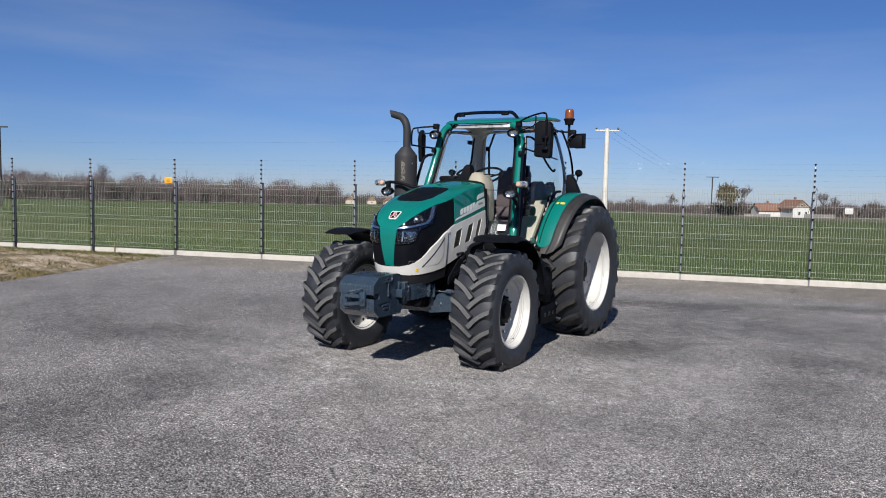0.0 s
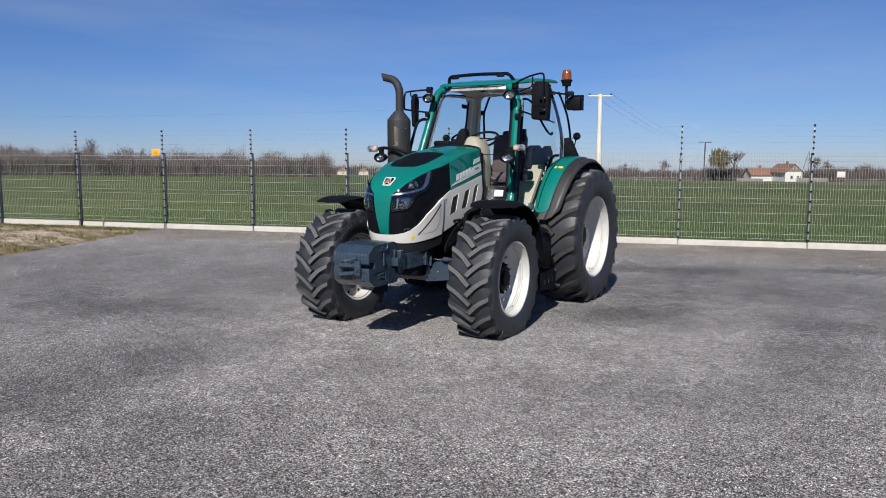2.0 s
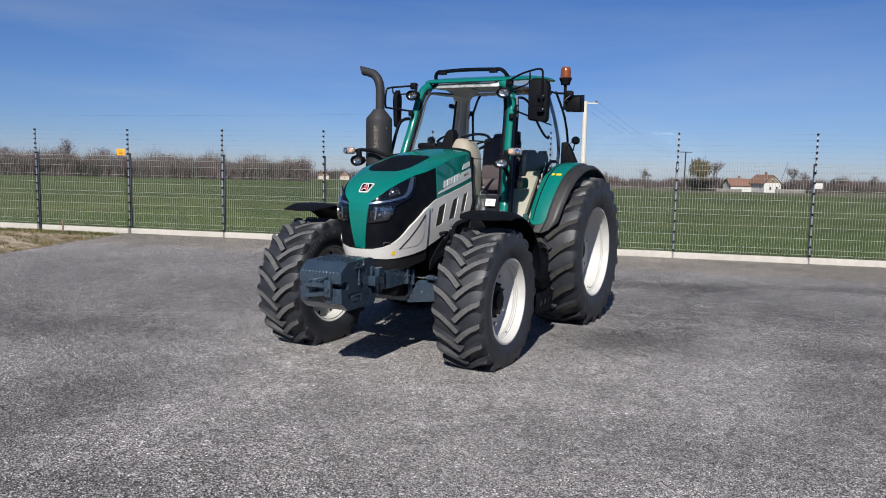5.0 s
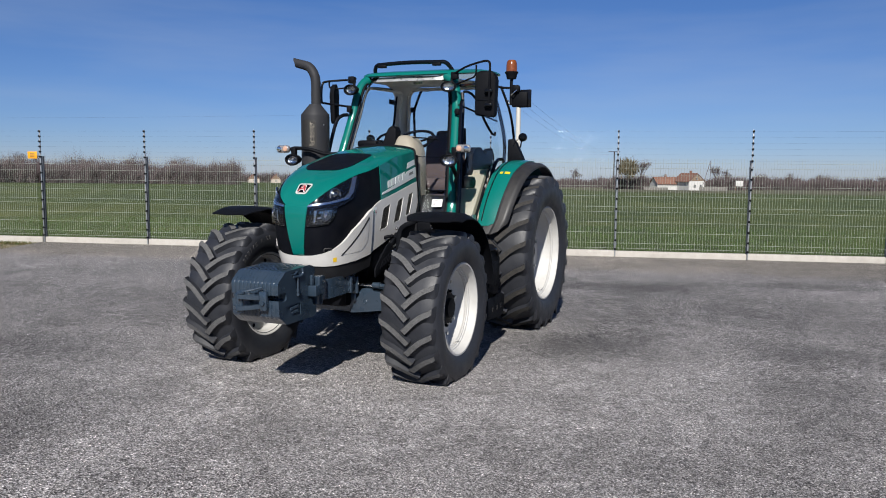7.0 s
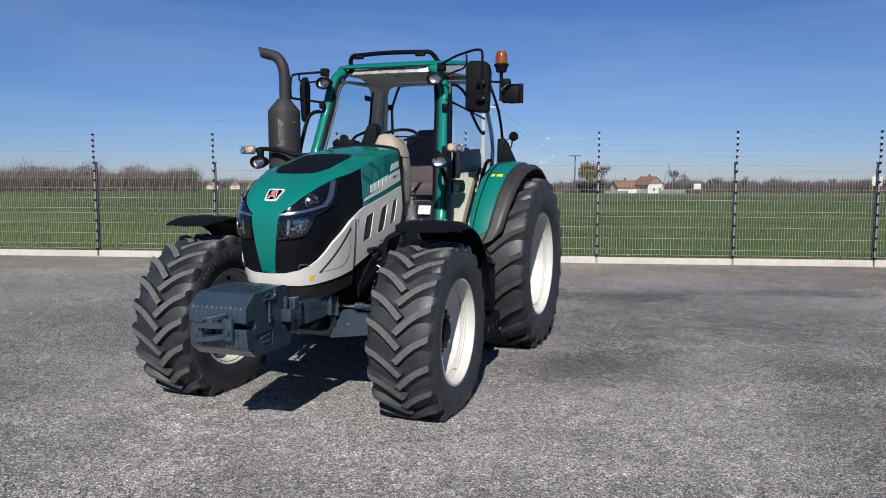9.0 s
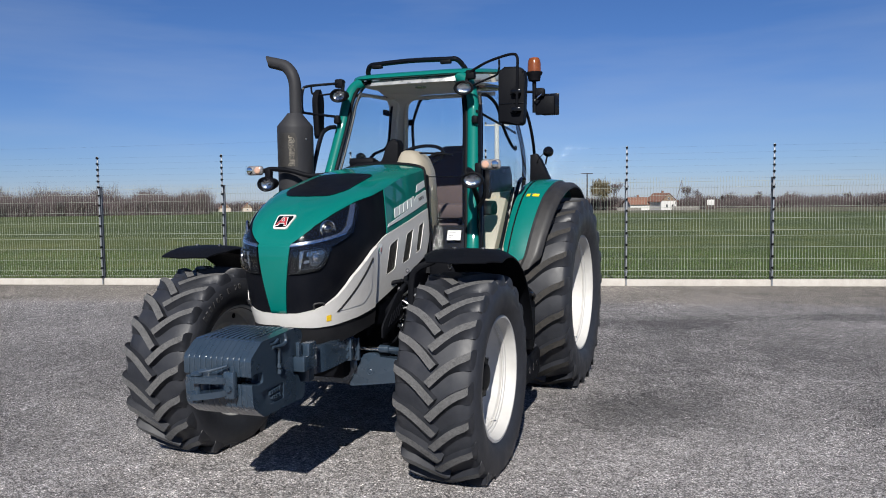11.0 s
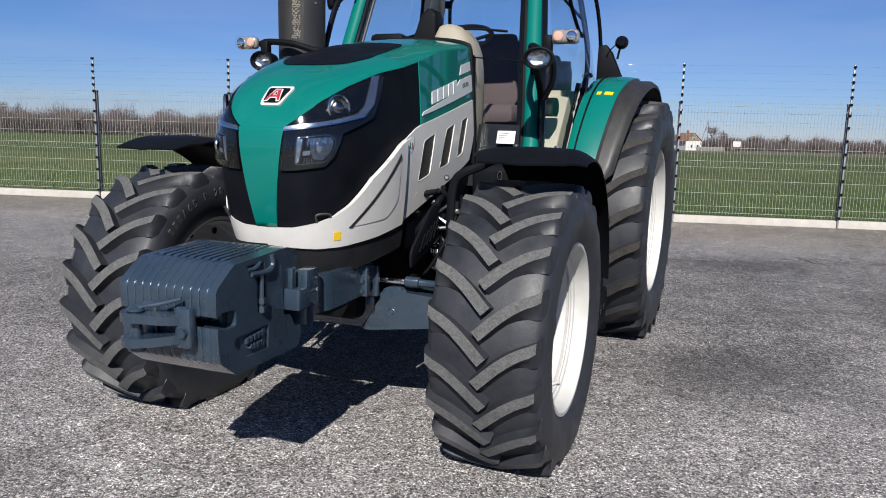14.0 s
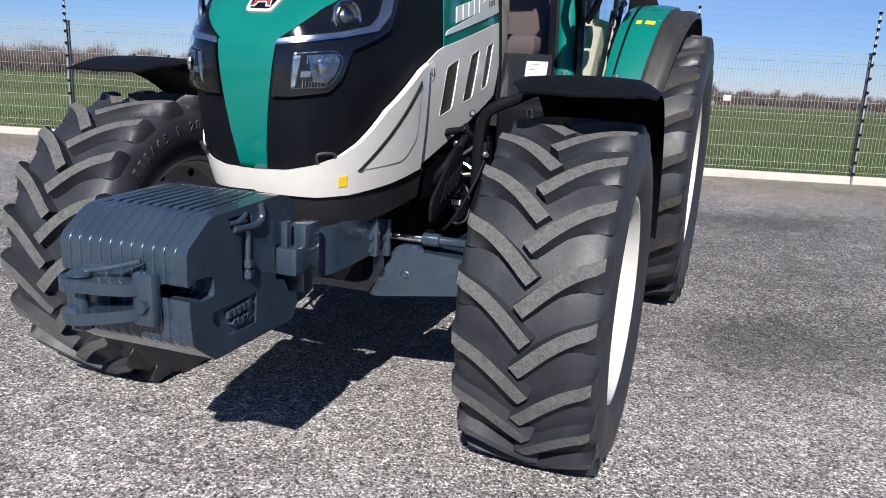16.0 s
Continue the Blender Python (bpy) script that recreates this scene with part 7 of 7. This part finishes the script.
# chassis
part("engine", bm_box((0, -1.95, 0.80), (0.42, 1.10, 0.50), 0.04), BLACK, T, "black engine block under the bonnet")
part("gearbox", bm_box((0, -0.55, 0.78), (0.48, 1.9, 0.52), 0.05), BLACK, T)
part("rear_axle", bm_tube([(-0.86, REAR.y, REAR.z), (0.86, REAR.y, REAR.z)], 0.13, 16, curve=False), BLACK, T)
for s in (1, -1):
    part("fuel_tank", bm_prism(rounded([(-1.42, 0.55), (-1.40, 0.92), (-1.20, 1.02), (-0.92, 1.02), (-0.86, 0.90), (-0.84, 0.45), (-1.3, 0.45)], 0.05), lambda u, v, w, s=s: Vector((s * (0.42 + w), u, v)), 0.46, 0.03), BLACK, T, "black plastic fuel tank")
    part("step_frame", bm_tube([mirror(p, s) for p in ((0.90, -1.20, 0.98), (0.98, -1.00, 0.93), (0.985, -0.92, 0.80), (0.985, -0.90, 0.30))], 0.018, 8, n=4), BLACK, T, "black step frame")
    for z in (0.28, 0.52, 0.76):
        part("step", bm_box((s * 0.90, -1.0, z), (0.20, 0.26, 0.03), 0.008), BLACK, T, "black ribbed step")
    box = part("tool_box", bm_prism(rounded([(-1.54, 0.60), (-1.54, 0.98), (-1.40, 1.02), (-1.22, 0.97), (-1.12, 0.90), (-1.11, 0.56), (-1.20, 0.52)], 0.04), lambda u, v, w, s=s: Vector((s * (0.88 + w), u, v)), 0.21, 0.02), BLACK, T, "black plastic box behind the front wheel")
    part("grip", bm_tube([mirror(p, s) for p in ((1.085, -1.40, 0.955), (1.11, -1.36, 0.965), (1.11, -1.24, 0.93), (1.085, -1.19, 0.89))], 0.014, 8), GLOSSBLACK, box)
    part("panel_rib", bm_box((s * 1.09, -1.32, 0.73), (0.02, 0.28, 0.22), 0.01), BLACK, box)
    part("step_plate", bm_prism(rounded([(-1.48, 0.32), (-1.46, 0.51), (-1.0, 0.51), (-0.94, 0.46), (-0.96, 0.33), (-1.05, 0.29)], 0.02), lambda u, v, w, s=s: Vector((s * (1.07 + w), u, v)), 0.02, 0.004), BLACK, T, "black slotted step plate")
    for y in (-1.32, -1.19, -1.06):
        part("step_slot", bm_lathe([(0, 0.03), (0.006, 0.03), (0.008, 0.02), (0.002, 0.0)], (s * 1.088, y, 0.40), (s, 0, 0), 12), GLOSSBLACK, T)
    part("step_arm", bm_box((s * 1.0, -1.2, 0.42), (0.16, 0.30, 0.03), 0.008), BLACK, T)
    part("hose", bm_tube([mirror(p, s) for p in ((0.30, -2.15, 0.86), (0.38, -2.18, 0.96), (0.44, -2.1, 1.08), (0.40, -1.95, 1.12))], 0.016, 8), BLACK, T)
    part("hose", bm_tube([mirror(p, s) for p in ((0.34, -2.2, 0.72), (0.44, -2.25, 0.76), (0.52, -2.2, 0.92), (0.54, -2.1, 1.05), (0.48, -1.9, 1.08))], 0.007, 8), BLACK, T)
    bb = part("battery_box", bm_prism(rounded([(-1.50, 0.98), (-1.50, 1.20), (-1.46, 1.235), (-1.16, 1.235), (-1.14, 0.98)], 0.02), lambda u, v, w, s=s: Vector((s * (0.40 + w), u, v)), 0.40, 0.015), BLACK, T, "black battery box with a latch")
    part("latch", bm_box((s * 0.66, -1.512, 1.165), (0.09, 0.02, 0.05), 0.006), GLOSSBLACK, bb)
    part("latch_ring", bm_tube([(s * (0.56 + 0.012 * math.cos(q)), -1.515, 1.165 + 0.025 * math.sin(q)) for q in (i * math.tau / 12 for i in range(13))], 0.003, 6, curve=False), STEEL, bb)
    for k in range(6):
        p = Vector((s * (0.40 + 0.03 * (k % 3)), -2.10 + 0.03 * (k % 2), 0.88 + 0.06 * k))
        part("fitting", bm_lathe([(-0.02, 0.012), (0.015, 0.014), (0.02, 0.008), (0.02, 0)], p, (s * 0.4, -1, 0.2 * (k % 3 - 1)), 8), DARKSTEEL if k % 2 else GLOSSBLACK, T)
    # front axle
    beam = [(0.18, 0.498), (0.25, 0.60), (0.283, 0.65), (0.288, 0.689), (0.329, 0.710), (0.382, 0.708), (0.402, 0.690), (0.553, 0.679), (0.66, 0.672), (0.66, 0.55), (0.553, 0.541), (0.231, 0.497)]
    part("axle_beam", bm_prism(rounded(beam, 0.016), lambda u, v, w, s=s: Vector((s * u, -2.42 + w, v)), 0.20, 0.012), SLATE, T, "slate grey front axle beam")
    part("axle_bolt", bm_lathe([(0, 0.024), (0.003, 0.024), (0.003, 0.020), (-0.001, 0.018), (0.002, 0.012), (0.006, 0.010), (0.006, 0)], (s * 0.343, -2.42, 0.594), (0, -1, 0), 18), SLATE, T)
    part("steering_rod", bm_tube([(s * 0.12, -2.40, 0.735), (s * 0.40, -2.40, 0.735)], 0.016, 12, curve=False), CHROME, T, "bright steering cylinder rod")
    part("steering_joint", bm_lathe([(-0.04, 0.020), (-0.035, 0.025), (0.025, 0.025), (0.03, 0.017), (0.12, 0.016), (0.13, 0.022), (0.18, 0.022), (0.18, 0)], (s * 0.44, -2.40, 0.735), (s, 0, 0), 16), SLATE, T, "slate steering joint")
    part("axle_end", bm_lathe([(0, 0.12), (0.10, 0.13), (0.22, 0.11), (0.22, 0)], (s * 0.64, FRONT.y, FRONT.z), (s, 0, 0), 20), BLACK, T)
    # curved front carrier plate
    plan = [(0.0, -2.97), (0.11, -2.965), (0.185, -2.93), (0.243, -2.85), (0.264, -2.74), (0.264, -2.44)]
    pp = smooth_path([(x, y, 0) for x, y in plan], 4)
    bm = bmesh.new()
    rows = [[bm.verts.new((s * (p.x - d), p.y + d * 0.6, z)) for z, d in ((0.665 + 0.03 * (i / len(pp)), 0.0), (0.835, 0.0), (0.835, 0.03), (0.665 + 0.03 * (i / len(pp)), 0.03))] for i, p in enumerate(pp)]
    for a, b in zip(rows, rows[1:]):
        for k in range(4):
            bm.faces.new((a[k], a[(k + 1) % 4], b[(k + 1) % 4], b[k]))
    bm.faces.new(rows[0]); bm.faces.new(rows[-1][::-1])
    part("front_carrier", bm, SLATE, T, "slate grey curved front carrier")
    for y, z0 in ((-2.555, 0.758), (-2.45, 0.737)):
        part("flange", bm_box((s * 0.268, y, z0), (0.048, 0.024, 0.142), 0.006), SLATE, T)
        for k in range(3):
            part("bolt", bm_lathe([(0, 0.011), (0.012, 0.011), (0.012, 0)], (s * 0.27, y - 0.012, z0 - 0.046 + 0.046 * k), (0, -1, 0), 6), SLATE, T)
    part("carrier_block", bm_box((s * 0.206, -2.995, 0.773), (0.116, 0.142, 0.084), 0.010), SLATE, T, "slate grey bracket block")
    part("carrier_ear", bm_box((s * 0.236, -2.968, 0.838), (0.056, 0.086, 0.082), 0.010), SLATE, T)
    part("carrier_ear", bm_box((s * 0.222, -3.05, 0.852), (0.022, 0.03, 0.082), 0.006), SLATE, T)
# the cradle's black colour stands in for the deep shade under the nose
part("axle_cradle", bm_box((0, -2.34, 0.73), (0.34, 0.34, 0.18), 0.04), BLACK, T, "axle cradle, coloured black for the shade under the nose")
part("axle_centre", bm_box((0, -2.31, 0.585), (0.52, 0.22, 0.175), 0.03), SLATE, T, "slate grey middle of the front axle")
part("carrier_beam", bm_box((0, -2.93, 0.74), (0.46, 0.06, 0.18), 0.01), SLATE, T)

# front ballast: a row of hung plates
front = [(-3.461, 0.787), (-3.461, 0.882), (-3.365, 0.952)]
back = [(-3.045, 0.967), (-2.99, 0.952), (-2.968, 0.92), (-2.985, 0.875), (-3.016, 0.872), (-3.018, 0.822), (-3.076, 0.820), (-3.070, 0.712), (-3.027, 0.711), (-2.993, 0.65), (-2.955, 0.652), (-2.953, 0.615), (-2.976, 0.570), (-3.36, 0.572), (-3.448, 0.638), (-3.458, 0.76)]
mouth = [(-3.42, 0.743), (-3.356, 0.746), (-3.359, 0.801), (-3.434, 0.806)]
plate = rounded(front + back + mouth, 0.016, 3)
slim = rounded(front + [(-3.312, 0.954), (-3.306, 0.85), (-3.06, 0.85), (-3.05, 0.966)] + back + mouth, 0.012, 3)


def holed(bm, loops, place, depth):
    """A plate with pockets cut through it: the first loop is its outline, the others its holes."""
    flat = [p for loop in loops for p in loop]
    low, top = ([bm.verts.new(place(u, v, w)) for u, v in flat] for w in (0.0, depth))
    for tri in geometry.tessellate_polygon([[Vector((u, v, 0)) for u, v in loop] for loop in loops]):
        bm.faces.new([top[i] for i in tri])
        bm.faces.new([low[i] for i in reversed(tri)])
    start = 0
    for loop in loops:
        n = len(loop)
        for i in range(n):
            a, b = start + i, start + (i + 1) % n
            bm.faces.new((low[a], low[b], top[b], top[a]))
        start += n


bolt_pocket = [(-3.295, 0.938), (-3.278, 0.898), (-3.240, 0.893), (-3.236, 0.762), (-3.206, 0.752), (-3.19, 0.765), (-3.19, 0.936)]
name_pocket = rounded([(-3.302, 0.620), (-3.175, 0.618), (-3.169, 0.706), (-3.370, 0.703), (-3.368, 0.676)], 0.008)
N_PLATES = 12
for k in range(N_PLATES):
    x0 = -0.192 + 0.392 / N_PLATES * k
    end = k in (0, N_PLATES - 2, N_PLATES - 1)
    bm = bmesh.new()
    at = lambda u, v, w, x0=x0: Vector((x0 + 0.0005 + w, u, v))
    if k == N_PLATES - 1:
        prism(bm, plate, at, 0.021, 0.0)
        holed(bm, [plate, bolt_pocket, name_pocket], lambda u, v, w: at(u, v, w + 0.0212), 0.011)
    else:
        prism(bm, plate if end else slim, at, 0.392 / N_PLATES - 0.001, 0.004)
    if not end:
        # lifting rib that leaves a slot beside it
        prism(bm, [(-3.33, 0.83), (-3.33, 0.949), (-3.30, 0.9555), (-3.045, 0.9665), (-3.04, 0.83)], at, 0.021, 0.003)
    ob = part("suitcase_weight", bm, SLATE, None)
    tagged(ob, "slate grey cast iron weight hung on the tractor's front carrier", "tractor weight", "front weights")
    if k == N_PLATES - 1:
        X = 0.2
        fl = lambda u, v, w: Vector((X - 0.012 + w, u, v))
        for i in range(5):
            part("cast_letter", bm_prism([(-3.303 + 0.022 * i, 0.667 + 0.0018 * i), (-3.286 + 0.022 * i, 0.668 + 0.0018 * i), (-3.286 + 0.022 * i, 0.687 + 0.0018 * i), (-3.303 + 0.022 * i, 0.686 + 0.0018 * i)], fl, 0.014, 0.002), SLATE, ob)
        for i, ch in enumerate("48KG"):
            cu = bpy.data.curves.new("mark", "FONT")
            cu.body, cu.size, cu.extrude = ch, 0.031, 0.0
            holder = bpy.data.objects.new("mark", cu)
            bpy.context.scene.collection.objects.link(holder)
            me = bpy.data.meshes.new_from_object(holder.evaluated_get(bpy.context.evaluated_depsgraph_get()))
            bpy.data.objects.remove(holder)
            bm = bmesh.new()
            bm.from_mesh(me)
            up_faces = bmesh.ops.extrude_face_region(bm, geom=bm.faces[:])["geom"]
            for v in (g for g in up_faces if isinstance(g, bmesh.types.BMVert)):
                v.co.z += 0.014
            for v in bm.verts:
                v.co = fl(-3.285 + 0.0215 * i + v.co.x, 0.638 + v.co.y, v.co.z)
            bmesh.ops.recalc_face_normals(bm, faces=bm.faces[:])
            part("cast_letter", bm, SLATE, ob)
        part("clamp_bolt", bm_tube([(X, -3.206, 0.905), (X, -3.213, 0.755)], 0.0075, 8, curve=False), SLATE, ob, "threaded clamp bolt")
        for z in (0.770, 0.800):
            part("nut", bm_lathe([(-0.010, 0.0145), (0.010, 0.0145), (0.010, 0)], (X + 0.002, -3.212, z), (0, 0, 1), 6), SLATE, ob)
        part("lifting_lug", bm_tube([(X, -3.27, 0.904), (X + 0.004, -3.21, 0.900), (X + 0.004, -3.165, 0.904), (X + 0.003, -3.145, 0.922), (X, -3.150, 0.957)], 0.010, 8), SLATE, ob)
        part("lifting_lug", bm_tube([(X - 0.006, -3.285, 0.922), (X - 0.002, -3.25, 0.921), (X - 0.002, -3.215, 0.938)], 0.008, 8), SLATE, ob)
# towing clevis on the front of the weights
tow = thing("tow_clevis", (0, -3.5, 0.6), "slate grey towing clevis with a pin, bolted to the weights", "tow hitch")
for z in (0.693, 0.776):
    # a forged eye on a tapering shank
    ring = [(-0.062 + 0.052 * math.cos(q), -3.528 + 0.047 * math.sin(q)) for q in (radians(78 + 18 * k) for k in range(13))]
    jaw = ring + [(0.02, -3.545), (0.065, -3.515), (0.085, -3.485), (0.085, -3.45), (-0.03, -3.45), (-0.045, -3.475)]
    part("jaw", bm_prism(rounded(jaw, 0.012), lambda u, v, w, z=z: Vector((u, v, z + w - 0.10 * max(0.0, 0.03 + u) * (1 if z > 0.73 else -1))), 0.030, 0.011, seg=3), SLATE, tow, "rounded forged jaw")
part("bracket", bm_box((0.090, -3.475, 0.755), (0.064, 0.04, 0.138), 0.012), SLATE, tow)
part("bracket", bm_box((-0.06, -3.462, 0.75), (0.06, 0.024, 0.15), 0.01), SLATE, tow)
part("bolt", bm_lathe([(0, 0.017), (0.014, 0.016), (0.014, 0)], (0.098, -3.495, 0.742), (0, -1, 0), 6), SLATE, tow)
part("pin", bm_lathe([(0.668, 0.012), (0.673, 0.026), (0.688, 0.026), (0.693, 0.017), (0.806, 0.017), (0.808, 0.030), (0.815, 0.030), (0.822, 0.018), (0.83, 0.0)], (-0.062, -3.528, 0), (0, 0, 1), 18), SLATE, tow, "vertical towing pin")
part("pin_lever", bm_tube([(-0.075, -3.53, 0.822), (-0.03, -3.525, 0.824), (0.03, -3.505, 0.836), (0.085, -3.485, 0.852)], 0.007, 8), SLATE, tow)
